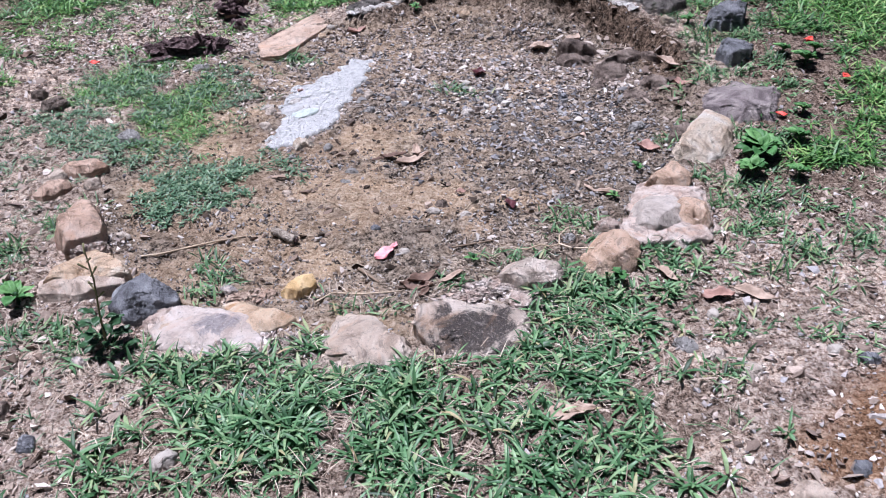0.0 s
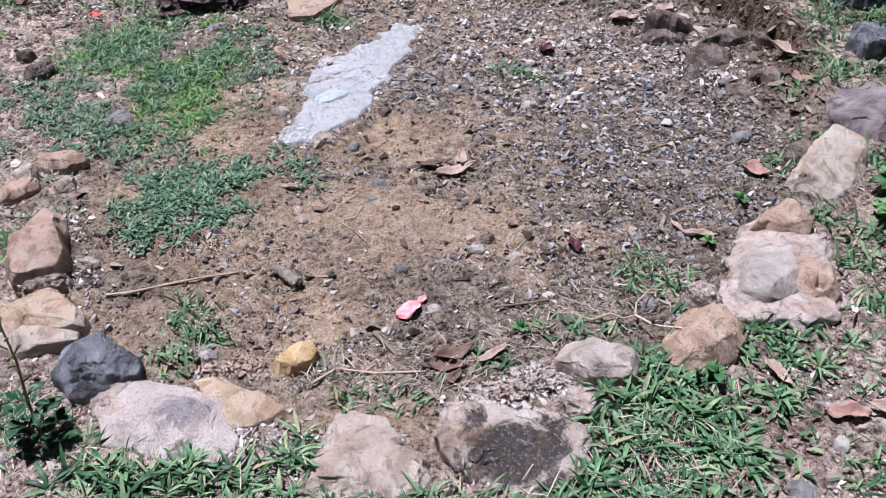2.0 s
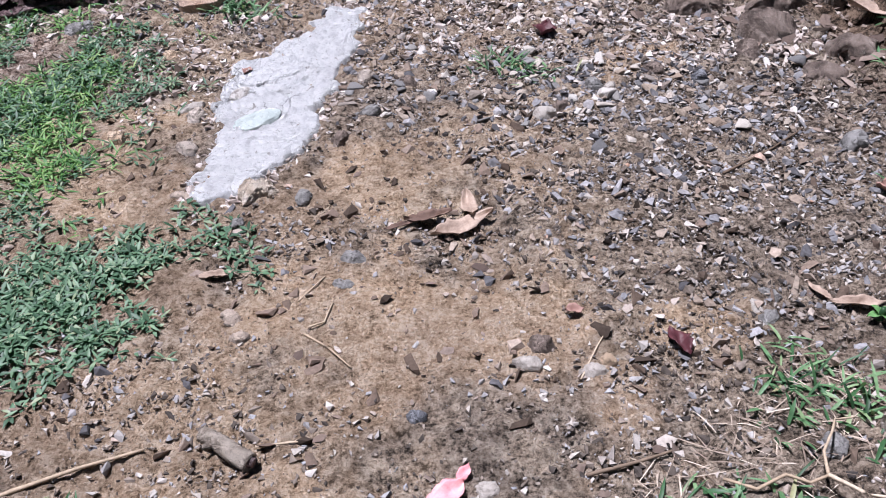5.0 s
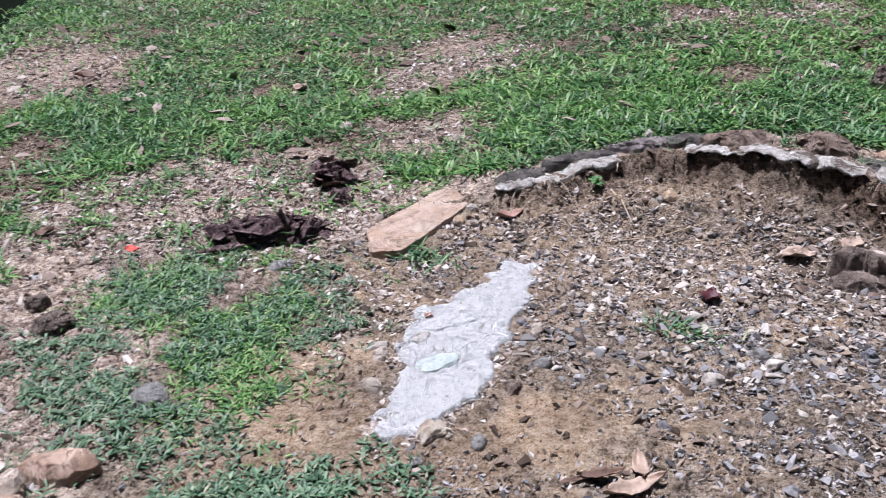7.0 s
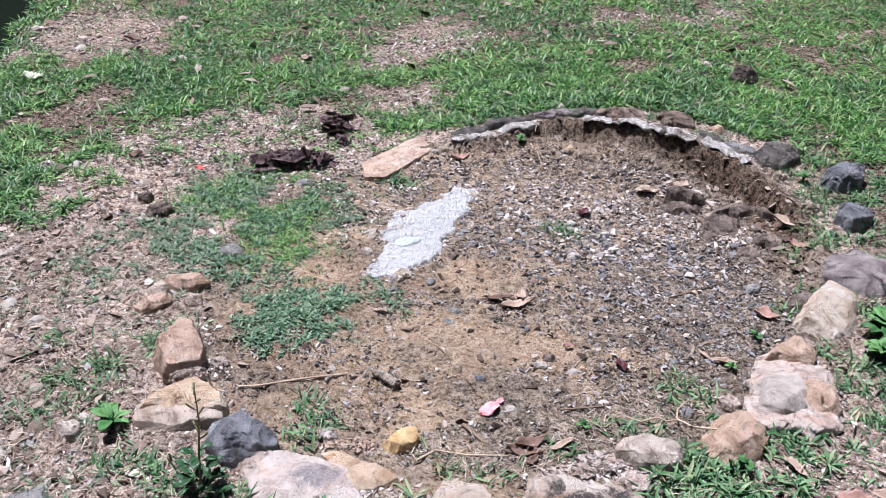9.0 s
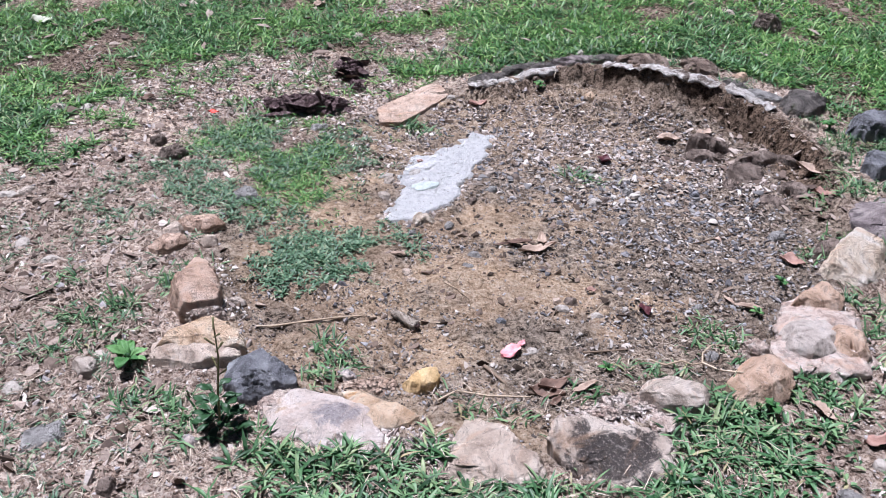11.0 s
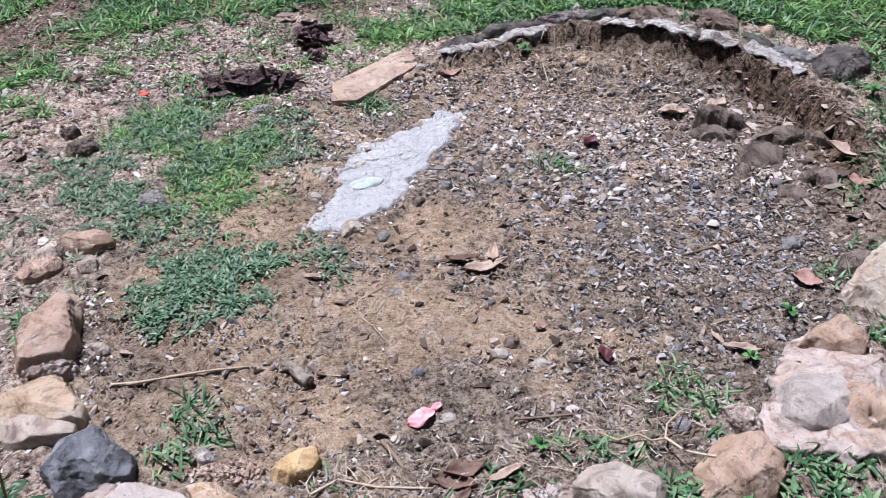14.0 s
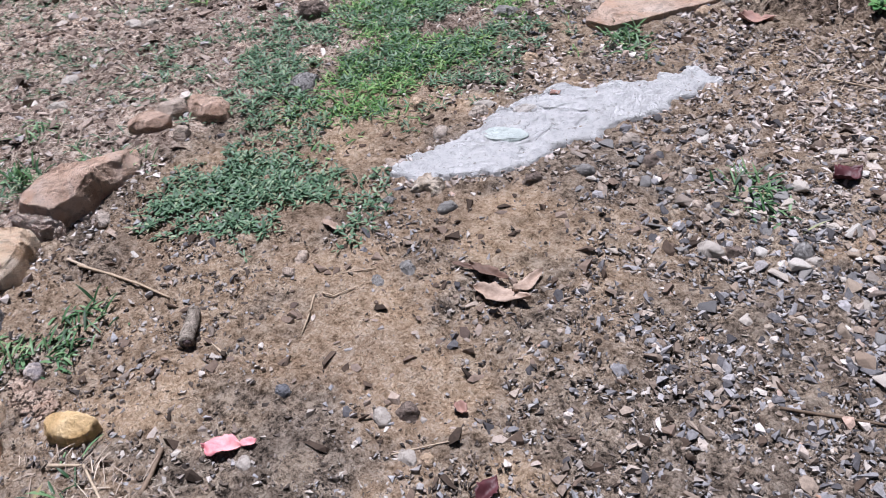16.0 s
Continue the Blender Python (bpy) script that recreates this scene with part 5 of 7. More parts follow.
SINGLE = (
    (-0.29, 2.457, 0.024, 0.017, 0.015, GREYROCK, "blue-grey pebble on the sand"), (-0.305, 2.395, 0.022, 0.013, 0.008, GREYROCK, "flat grey flake on the sand"),
    (-0.025, 2.20, 0.026, 0.015, 0.014, WHITEROCK, "flat cream pebble on soil"), (0.0, 2.235, 0.024, 0.02, 0.02, FLATROCK, "brown pebble beside a cream one"),
    (0.07, 2.18, 0.022, 0.015, 0.012, WHITEROCK, "pale grey pebble on soil"), (0.095, 2.20, 0.015, 0.012, 0.012, OCHRE, "small yellowish pebble on soil"),
    (-0.10, 1.985, 0.018, 0.014, 0.012, WHITEROCK, "white pebble beside the pink leaf"), (-0.19, 2.11, 0.016, 0.014, 0.014, BLUEGREY, "small bluish pebble on soil"),
    (-0.92, 2.082, 0.034, 0.016, 0.016, GREYTAN, "flat oval tan pebble on dirt"), (-0.79, 2.866, 0.032, 0.02, 0.02, OCHRE, "tan pebble on the orange sand"),
    (-0.745, 3.218, 0.03, 0.024, 0.018, OCHRE, "yellowish flat pebble on dirt"), (-1.096, 2.718, 0.055, 0.04, 0.03, GREYROCK, "grey stone among creeping grass"),
    (0.668, 2.723, 0.038, 0.022, 0.026, GREYROCK, "smooth grey oval pebble"), (0.245, 2.984, 0.022, 0.015, 0.016, WHITEROCK, "bright white pebble in the gravel"),
    (0.094, 3.761, 0.03, 0.028, 0.03, OCHRE, "yellow stone on the bank"), (-1.354, 3.51, 0.028, 0.02, 0.014, WHITEROCK, "pale flat pebble by the bark"),
    (-0.65, 2.98, 0.038, 0.016, 0.014, WHITEROCK, "pale flat stone beside the cement"), (-0.64, 2.94, 0.036, 0.018, 0.014, GREYTAN, "grey-tan flat stone beside the cement"),
    (-0.635, 2.82, 0.032, 0.02, 0.016, GREYTAN, "flat tan stone beside the cement"), (-0.62, 2.66, 0.03, 0.014, 0.012, TAN_PINK, "thin tan stone at the cement's corner"),
    (-0.50, 2.57, 0.016, 0.013, 0.012, GREYROCK, "small square grey pebble"), (-0.39, 2.64, 0.026, 0.016, 0.014, GREYROCK, "dark grey oval pebble"),
    (-0.48, 2.33, 0.02, 0.016, 0.012, TAN_PINK, "round brownish pebble by the creeper"), (-0.46, 2.285, 0.018, 0.014, 0.012, TAN_PINK, "small brown pebble on soil"),
    (0.36, 2.275, 0.022, 0.016, 0.014, GREYROCK, "grey pebble in the gravel"), (0.345, 2.30, 0.02, 0.014, 0.012, WHITEROCK, "pale pebble in the gravel"), (0.38, 2.33, 0.02, 0.014, 0.01, GREYROCK, "grey flake in the gravel"),
    (0.09, 2.89, 0.034, 0.02, 0.022, WHITEROCK, "pale oblong stone in the gravel"), (0.13, 2.92, 0.026, 0.018, 0.02, FLATROCK, "dark brown stone in the gravel"),
    (0.215, 3.00, 0.026, 0.02, 0.022, GREYROCK, "bluish stone in the gravel"), (0.36, 3.06, 0.028, 0.02, 0.024, FLATROCK, "brown cubic stone in the gravel"), (0.45, 3.02, 0.022, 0.02, 0.026, BLUEGREY, "dark blue-grey stone in gravel"),
    (-0.02, 2.99, 0.02, 0.014, 0.014, TAN_PINK, "tan stone in the gravel"), (-0.19, 3.05, 0.03, 0.02, 0.02, FLATROCK, "angular dark stone by the cement"), (-0.285, 3.09, 0.022, 0.028, 0.018, GREYTAN, "upright tan stone by the cement"),
    (-0.27, 2.93, 0.026, 0.018, 0.02, GREYROCK, "dark stone beside the cement"), (-0.33, 2.83, 0.028, 0.018, 0.018, FLATROCK, "dark flat stone beside the cement"),
    (-0.53, 3.66, 0.026, 0.022, 0.016, OCHRE, "yellowish pebble by the slab"), (-0.50, 3.73, 0.022, 0.02, 0.014, WHITEROCK, "pale pebble by the slab"),
    (-0.985, 3.36, 0.05, 0.028, 0.022, GREYROCK, "dark grey flat stone at the grass edge"), (0.59, 3.13, 0.045, 0.028, 0.03, FLATROCK, "brown stone at the foot of the bank"),
    (0.36, 2.02, 0.02, 0.018, 0.018, GREYROCK, "grey pebble in dry grass"), (-0.55, 1.80, 0.024, 0.02, 0.02, PALEPINK, "round grey-pink pebble on soil"),
    (-0.555, 1.195, 0.032, 0.022, 0.026, WHITEROCK, "smooth egg-shaped white pebble in grass"), (-0.49, 1.22, 0.026, 0.014, 0.016, WHITEROCK, "pale flat pebble in grass"),
    (-1.185, 1.725, 0.045, 0.028, 0.03, GREYTAN, "smooth grey-green pebble outside the ring"), (-0.842, 1.508, 0.024, 0.020, 0.018, PALEPINK, "small pinkish pebble by the weed"), (-1.171, 1.473, 0.062, 0.036, 0.016, GREYROCK, "flat blue-grey stone sunk in the dirt"), (-0.959, 1.35, 0.030, 0.024, 0.030, FLATROCK, "small dark brown clod-like stone"), (-1.31, 1.62, 0.036, 0.024, 0.016, WHITEROCK, "pale flat pebble on trodden dirt"), (-1.868, 2.572, 0.04, 0.026, 0.02, WHITEROCK, "pale oval pebble on trodden dirt"), (-1.819, 2.613, 0.036, 0.028, 0.018, GREYTAN, "greyish flat pebble on trodden dirt"),
    (-0.86, 1.25, 0.028, 0.022, 0.03, BLUEGREY, "dark blue-grey stone in the dirt"), (0.58, 1.55, 0.035, 0.026, 0.012, GREYROCK, "flat grey stone in the dirt"), (0.635, 1.51, 0.03, 0.024, 0.014, GREYTAN, "flat tan stone in the dirt"),
    (0.70, 1.45, 0.035, 0.028, 0.014, GREYTAN, "flat greenish-grey stone in the dirt"), (0.92, 1.52, 0.02, 0.024, 0.014, WHITEROCK, "white pebble in the dirt"), (0.985, 1.49, 0.026, 0.022, 0.018, BLUEGREY, "dark blue pebble in the dirt"),
    (0.14, 1.28, 0.026, 0.02, 0.012, WHITEROCK, "pale flat pebble among grass"), (0.67, 1.66, 0.02, 0.018, 0.016, WHITEROCK, "pale round pebble by the red leaf"), (0.90, 1.12, 0.05, 0.035, 0.02, GREYTAN, "flat stone on orange clay"), (0.72, 1.09, 0.05, 0.035, 0.025, TAN_PINK, "pinkish stone on orange clay"), (0.84, 1.16, 0.03, 0.02, 0.02, BLUEGREY, "dark stone on orange clay"),
    (-1.07, 4.55, 0.05, 0.03, 0.03, GREYTAN, "tan stone in the lawn"), (0.83, 4.92, 0.06, 0.04, 0.03, GREYTAN, "pale stone in the lawn"), (-2.06, 3.33, 0.06, 0.04, 0.04, GREYTAN, "tan stone at the lawn's edge"), (-1.97, 3.38, 0.04, 0.03, 0.025, WHITEROCK, "pale stone at the lawn's edge"), (0.05, 4.06, 0.025, 0.022, 0.03, WHITEROCK, "pinkish-white pebble on the rim"), (-0.33, 4.12, 0.03, 0.025, 0.025, WHITEROCK, "pale pebble in the lawn"), (0.72, 3.86, 0.04, 0.028, 0.03, PEACH, "orange-pink pebble on the rim"),
    (-1.52, 2.20, 0.03, 0.02, 0.015, WHITEROCK, "pale flat pebble outside the ring"), (-1.65, 2.28, 0.045, 0.025, 0.015, WHITEROCK, "pale flat stone outside the ring"),
)
for k, (x, y, a, b, h, m, text) in enumerate(SINGLE):
    stone("pebble", oval(x, y, a, b, (k * 47) % 180 if k > 9 else -15, 9), h * 0.85, m, text, "pebble", "single pebbles", 100 + k, facets=0 if "smooth" in text or "round" in text else 5, rough=0.2, flat=0.55, cuts=6, rings=14, spokes=26, low=0.01, ragged_edge=0.3)
LUMPS = "brown stones at the gap"
stone("brown_stone", oval(-1.215, 2.335, 0.06, 0.045, 40), 0.034, TERRACOTTA, "brown stone beside the creeping grass", "stone", LUMPS, 180, **FACE)
stone("brown_stone", oval(-1.16, 2.475, 0.075, 0.05, 10), 0.036, TERRACOTTA, "reddish-brown split stone in the grass", "stone", LUMPS, 181, **FACE)
stone("brown_stone", oval(-1.23, 2.40, 0.045, 0.035, 70), 0.034, TAN_PINK, "small tan stone beside brown ones", "stone", LUMPS, 182, **FACE)
stone("brown_stone", oval(-1.10, 2.37, 0.03, 0.025, 0), 0.03, TAN_PINK, "little pinkish stone on dirt", "stone", LUMPS, 183, rough=0.12)
# Clod shape stands in for a flat reddish-brown leaf.
stone("dirt_clod", oval(-1.45, 2.98, 0.055, 0.04, 25), 0.035, FLATROCK, "flat brown lump standing in for a fallen leaf", "clod", "clods", 184, rough=0.2)
stone("dirt_clod", oval(-1.55, 3.08, 0.035, 0.03, 80), 0.035, FLATROCK, "small upright brown clod", "clod", "clods", 185, rough=0.2)
stone("dirt_clod", oval(1.0, 4.72, 0.08, 0.06, 25), 0.09, FLATROCK, "brown earthen clod in the lawn", "clod", "clods", 186, rough=0.25)
BANKROCK = "flat rocks in the bank"
for k, (x, y, a, b, turn, h, text) in enumerate((
    (0.56, 3.42, 0.085, 0.05, -10, 0.055, "flat brown rock jutting from the bank"), (0.53, 3.36, 0.075, 0.04, 0, 0.04, "dark brown rock under a flat one"), (0.70, 3.30, 0.08, 0.035, 8, 0.045, "brown rock ledge in the bank"),
    (0.66, 3.20, 0.07, 0.04, -15, 0.04, "dark rock at the bank's foot"), (0.80, 3.06, 0.06, 0.03, -40, 0.035, "flat rock beside dead leaves"), (0.83, 3.30, 0.05, 0.03, -50, 0.018, "small brown rock in the bank"), (0.72, 2.98, 0.05, 0.035, -20, 0.02, "flat grey-brown rock on soil"), (0.80, 2.62, 0.05, 0.03, 20, 0.04, "reddish stone against the cream stone"))):
    stone("bank_rock", oval(x, y, a * 1.12, b * 1.25, turn, 9), max(h, 0.022) * 1.05, FLATROCK, text, "rock", BANKROCK, 190 + k, rough=0.07, flat=0.20, sharp=4.0, cuts=3, facets=6, ragged_edge=0.40, sink=0.006, rings=30, spokes=80, tilt=(((k * 7) % 5 - 2) * 0.12, ((k * 3) % 5 - 1) * 0.14))

# ---------------------------------------------------------------- fallen leaves and petals
DEAD = "fallen leaves"
for k, (x, y, L, W, turn, m, curl, text) in enumerate((
    (-0.155, 1.975, 0.068, 0.044, 45, PINKLEAF, 0.1, "bright pink fallen leaf"), (-0.13, 2.01, 0.03, 0.018, 60, PINKLEAF, 0.6, "crumpled bit of pink leaf"),
    (0.207, 2.225, 0.06, 0.03, 110, MAROON, 0.2, "dark maroon fallen leaf"), (0.141, 3.263, 0.07, 0.05, 70, MAROON, 0.7, "dark maroon curled leaf standing up"),
    (-0.10, 2.53, 0.125, 0.038, 25, DRYLEAF, 0.4, "curled tan dry leaf"), (-0.085, 2.585, 0.085, 0.030, 95, DRYLEAF, 0.7, "curled tan dry leaf"), (-0.16, 2.555, 0.09, 0.024, 15, BROWNLEAF, 0.4, "folded tan dry leaf"), (-0.21, 2.535, 0.06, 0.012, 20, BROWNLEAF, 0.2, "dark pointed dry leaf"),
    (0.405, 3.494, 0.10, 0.05, 5, DRYLEAF, 0.15, "pale pinkish flat dry leaf"), (0.54, 3.50, 0.12, 0.05, 60, DRYLEAF, 0.6, "long dry leaf standing on the bank"), (0.88, 3.16, 0.14, 0.045, -38, DRYLEAF, 0.3, "long curled brown leaf on the bank"), (0.90, 3.03, 0.09, 0.05, -30, REDLEAF, 0.2, "reddish dry leaf at the bank's foot"),
    (0.28, 1.31, 0.115, 0.045, 10, DRYLEAF, 0.25, "large curled tan dry leaf on grass"), (0.70, 1.735, 0.085, 0.04, 0, REDLEAF, 0.1, "dull red fallen leaf on the dirt"), (0.59, 1.83, 0.08, 0.03, -55, DRYLEAF, 0.3, "orange-tan dry leaf in grass"), (0.79, 1.74, 0.12, 0.04, -25, DRYLEAF, 0.2, "pale torn dry leaf on the dirt"),
    (-0.045, 1.85, 0.09, 0.04, 30, BROWNLEAF, 0.6, "black-brown curled leaf on soil"), (-0.06, 1.82, 0.09, 0.04, -10, BROWNLEAF, 0.4, "dark crumpled leaf on soil"), (0.03, 1.85, 0.08, 0.022, 35, DRYLEAF, 0.2, "pale grey dry leaf"), (-0.04, 1.78, 0.05, 0.02, 60, BROWNLEAF, 0.7, "brown folded leaf by the mortar"),
    (0.50, 2.29, 0.09, 0.022, -5, DRYLEAF, 0.2, "pale dry leaf beside the mortar bed"), (0.455, 2.32, 0.05, 0.014, 120, DRYLEAF, 0.3, "small tan dry leaf"), (0.68, 2.55, 0.08, 0.05, -30, REDLEAF, 0.3, "reddish leaf by the cream stone"),
    (-0.38, 3.68, 0.09, 0.05, 30, REDLEAF, 0.6, "crumpled reddish leaf by the rim"), (-1.0, 3.98, 0.12, 0.09, 80, BROWNLEAF, 0.5, "large dark crumpled leaf"), (-0.99, 4.80, 0.12, 0.05, 10, BROWNLEAF, 0.4, "dark leaf in the bare patch"), (-1.39, 5.05, 0.09, 0.06, 60, DRYLEAF, 0.7, "brown upright leaf in the lawn"), (0.21, 4.85, 0.10, 0.06, 85, REDLEAF, 1.0, "orange-brown leaf standing in the lawn"),
    (-2.5, 5.25, 0.14, 0.06, 0, BROWNLEAF, 0.4, "dark curled leaf on the bare strip"), (-2.71, 4.42, 0.12, 0.09, 20, GREYLEAF, 0.2, "pale leaf lying on the lawn"), (0.18, 4.75, 0.1, 0.05, 10, DRYLEAF, 0.3, "tan leaf in the lawn"), (-1.77, 3.52, 0.06, 0.04, 50, BROWNLEAF, 0.5, "dark scrap of leaf in the dirt"),
    (-0.52, 2.43, 0.06, 0.018, 10, DRYLEAF, 0.2, "tan dry leaf on the creeper"), (0.06, 2.30, 0.03, 0.02, 0, REDLEAF, 0.6, "small orange-brown leaf scrap"), (-0.55, 3.12, 0.03, 0.02, 70, REDLEAF, 0.3, "small red leaf scrap by the cement"),
)):
    ob = thing("fallen_leaf", leaf_mesh("fallen_leaf", L, W, m, curl, 0.12 if m is PINKLEAF else 0.5, 0.35, k, torn=0.04 if m is PINKLEAF else 0.22), text, "leaf", DEAD)
    at(ob, x, y, float(height([x], [y])[0]) + 0.004, turn, (k * 13) % 9 - 4, (k * 7) % 9 - 4)
for k, (x, y, s) in enumerate(((-1.446, 3.417, 0.045), (1.43, 3.28, 0.05), (1.47, 2.98, 0.04), (1.16, 2.72, 0.04))):
    at(thing("flower_petal", leaf_mesh("flower_petal", s, s * 0.7, PETAL, 0.6, 0.4, 0.3, 60 + k), "small bright red fallen petal", "petal", "red petals"), x, y, float(height([x], [y])[0]) + 0.012, k * 50)


# ---------------------------------------------------------------- plants
def rosette(x, y, leaves, length, width, label, name="broadleaf_plant", high=0.03, up=(2, 45), material=BROAD, group=""):
    base = thing(name, None, label, "plant", group)
    base.location = (x, y, float(height([x], [y])[0]))
    for k in range(leaves):
        s = 0.6 + 0.4 * ((k * 7) % 5) / 4
        tilt = up[0] + (up[1] - up[0]) * ((k * 5) % leaves) / leaves
        ob = part("leaf", leaf_mesh("leaf", length * s, width * s, material, -0.35, 0.35, 0.3, 200 + k, 1.25, 0.0006), base)
        a = radians(k * 137.5)
        reach = length * s * 0.5 * math.cos(radians(tilt))
        ob.matrix_basis = Matrix.Translation((math.cos(a) * reach, math.sin(a) * reach, high + length * s * 0.5 * math.sin(radians(tilt)) - 0.01)) @ pose(0, 0, 0, 0, 0, math.degrees(a)) @ pose(0, 0, 0, 0, -tilt, 0)
    stem = part("stem", rod("stem", [(0, 0, -0.01), (0, 0, high + 0.01)], 0.006, 0.004, WEED), base)
    return base


rosette(1.02, 2.47, 28, 0.088, 0.050, "bright green broad-leaved rosette beside the cream stone")
rosette(0.965, 2.36, 14, 0.065, 0.036, "low green broad-leaved plant under the rosette")
rosette(-1.085, 1.76, 7, 0.075, 0.034, "bright green seedling with broad leaves", up=(5, 40), high=0.025)
rosette(-1.105, 1.785, 6, 0.045, 0.028, "smaller green seedling beside the larger one", up=(5, 40), high=0.018)
rosette(0.465, 1.80, 7, 0.038, 0.02, "small light green sprout by the peach stone", high=0.03)
rosette(-0.12, 3.80, 8, 0.04, 0.018, "small green sprout on the bank", high=0.02)
rosette(1.0, 3.46, 14, 0.045, 0.02, "bright green weed on the bank's top", high=0.03)
WEEDS = "weeds on the right bank"
for x, y, size in ((1.36, 3.10, 0.07), (1.42, 3.18, 0.055), (1.30, 3.18, 0.05), (1.24, 2.74, 0.045), (1.17, 2.56, 0.06), (1.10, 2.34, 0.05)):
    rosette(x, y, 13, size, size * 0.5, "leafy green weed in the sparse grass", "leafy_weed", group=WEEDS)
rosette(0.62, 2.42, 7, 0.035, 0.016, "small green sprout by the mortar bed", high=0.02)
rosette(0.52, 2.25, 6, 0.03, 0.014, "small green weed at the gravel's edge", high=0.02)
rosette(0.09, 1.93, 6, 0.032, 0.014, "light green sprout behind the mortar", high=0.015)

weed = thing("tall_weed", None, "dark green weed with a tall thin flower stalk", "plant")
weed.location = (-0.79, 1.565, float(height([-0.79], [1.565])[0]))
part("stalk", rod("stalk", [(0, 0, -0.01), (0.004, 0.0, 0.1), (0.012, 0.005, 0.2), (0.006, 0.012, 0.29)], 0.0035, 0.0016, STEM, 6, 0.05, 2), weed)
for k in range(7):
    a = radians(k * 137.5)
    z = 0.15 + 0.02 * k
    part("bud_sprig", rod("bud_sprig", [(0.008, 0.003, z), (0.008 + 0.02 * math.cos(a), 0.003 + 0.02 * math.sin(a), z + 0.018)], 0.0016, 0.0028, STEM, 5, 0.1, k), weed)
rng = np.random.default_rng(5)
for k in range(26):
    a, z = k * 137.5, 0.012 + 0.11 * (k / 26) ** 1.3
    size = rng.uniform(0.03, 0.055) * (1.1 - 0.4 * k / 26)
    reach = 0.008 + 0.03 * (1 - k / 26) * rng.random()
    ob = part("leaf", leaf_mesh("leaf", size, size * rng.uniform(0.42, 0.6), WEED, -0.3, 0.3, 0.25, 400 + k, 1.15, 0.0006), weed)
    ob.matrix_basis = pose(0, 0, z, 0, 0, a) @ Matrix.Translation((reach + size * 0.5, 0, 0)) @ pose(0, 0, 0, float(rng.normal(0, 12)), float(rng.uniform(-25, 15)), 0)

# ---------------------------------------------------------------- gravel, grit and litter
def gravel_field():
    """Points of the ring's floor, thick where the gravel lies and thin on sand."""
    n = 260000
    x, y = RNG.uniform(-1.15, 0.98, n), RNG.uniform(1.55, 3.9, n)
    keep = away(RING, x, y) < -0.02
    rich = 0.10 + 0.75 * np.exp(-(((x - 0.42) / 0.42) ** 2 + ((y - 2.72) / 0.42) ** 2)) + 0.75 * np.exp(-(((x - 0.12) / 0.42) ** 2 + ((y - 3.05) / 0.2) ** 2)) + 0.3 * np.exp(-(((x + 0.35) / 0.2) ** 2 + ((y - 2.5) / 0.1) ** 2)) + 0.35 * step(3.1, 3.5, y) + 0.25 * np.exp(-(((x + 0.55) / 0.2) ** 2 + ((y - 2.2) / 0.12) ** 2))
    for p in SAND:
        rich = rich * (0.22 + 0.78 * step(-0.08, 0.05, away(p, x, y) + 0.2 * (fbm(x * 9, y * 9, 0, 12) - 0.5)))
    rich = rich * (0.4 + 1.2 * fbm(x * 8, y * 8, 0, 77, 3))
    keep &= (away(RING, x, y) < -0.02 - 0.13 * step(0.03, 0.06, rise(x, y)) * (RNG.random(n) < 0.9))
    keep &= (RNG.random(n) < rich) & (away(CONCRETE, x, y) > 0.0) & (away(CREEPER, x, y) > -0.02)
    return x[keep], y[keep], rich[keep]


gx, gy, gr = gravel_field()
coarse = (RNG.random(len(gx)) < 0.30 * gr) & (np.cumsum(gr > 0) > 0)
big = np.where(coarse)[0][:12000]
scatter("gravel", gx[big], gy[big], RNG.gamma(1.5, 0.0033, len(big)).clip(0.002, 0.015), GRAVEL, "grey and tan angular gravel on the ring's floor", "gravel")
tiny = np.where(~coarse)[0][:32000]
scatter("grit", gx[tiny], gy[tiny], RNG.gamma(2.4, 0.00135, len(tiny)).clip(0.0014, 0.009), GRIT, "fine dark grit strewn over the soil", "grit", shapes=TINY)
ix, iy = strew([(-0.98, 2.3), (-0.90, 1.95), (-0.72, 1.75), (-0.45, 1.70), (-0.1, 1.68), (0.2, 1.85), (0.45, 2.02), (0.62, 2.3), (0.55, 2.5), (0.2, 2.3), (-0.1, 2.1), (-0.5, 2.15), (-0.75, 2.35)], 6200, 0.05, 12, 0.46, 7)
scatter("grit", ix, iy, RNG.gamma(1.9, 0.0016, len(ix)).clip(0.001, 0.011), GRIT, "coarse dark grit inside the front stones", "grit", shapes=TINY)
q = 52000
ox, oy = RNG.uniform(-2.6, 1.7, q), RNG.uniform(0.85, 4.6, q)
ok = (away(RING, ox, oy) > 0.02) & (fbm(ox * 5, oy * 5, 0, 61, 3) > 0.36) & ((away(FRONT_LAWN, ox, oy) > -0.03) | (RNG.random(q) < 0.25))
ox, oy = ox[ok], oy[ok]
scatter("yard_grit", ox, oy, RNG.gamma(1.9, 0.0019, len(ox)).clip(0.0015, 0.016), YARDGRIT, "small pinkish stones and crumbs on bare dirt", "grit", shapes=TINY)
ox, oy = RNG.uniform(-1.7, 1.5, 17000), RNG.uniform(0.9, 2.3, 17000)
ok = away(RING, ox, oy) > 0.03
scatter("yard_grit", ox[ok], oy[ok], RNG.gamma(2.2, 0.0017, ok.sum()).clip(0.0015, 0.012), YARDGRIT, "pale crumbs of earth on bare dirt", "grit", shapes=TINY)
fx, fy = [], []
for p, count in zip(BARE, (1300, 1200, 1000, 420)):
    a, b = strew(p, count, 0.16, 5, 0.42, 6)
    fx.append(a), fy.append(b)
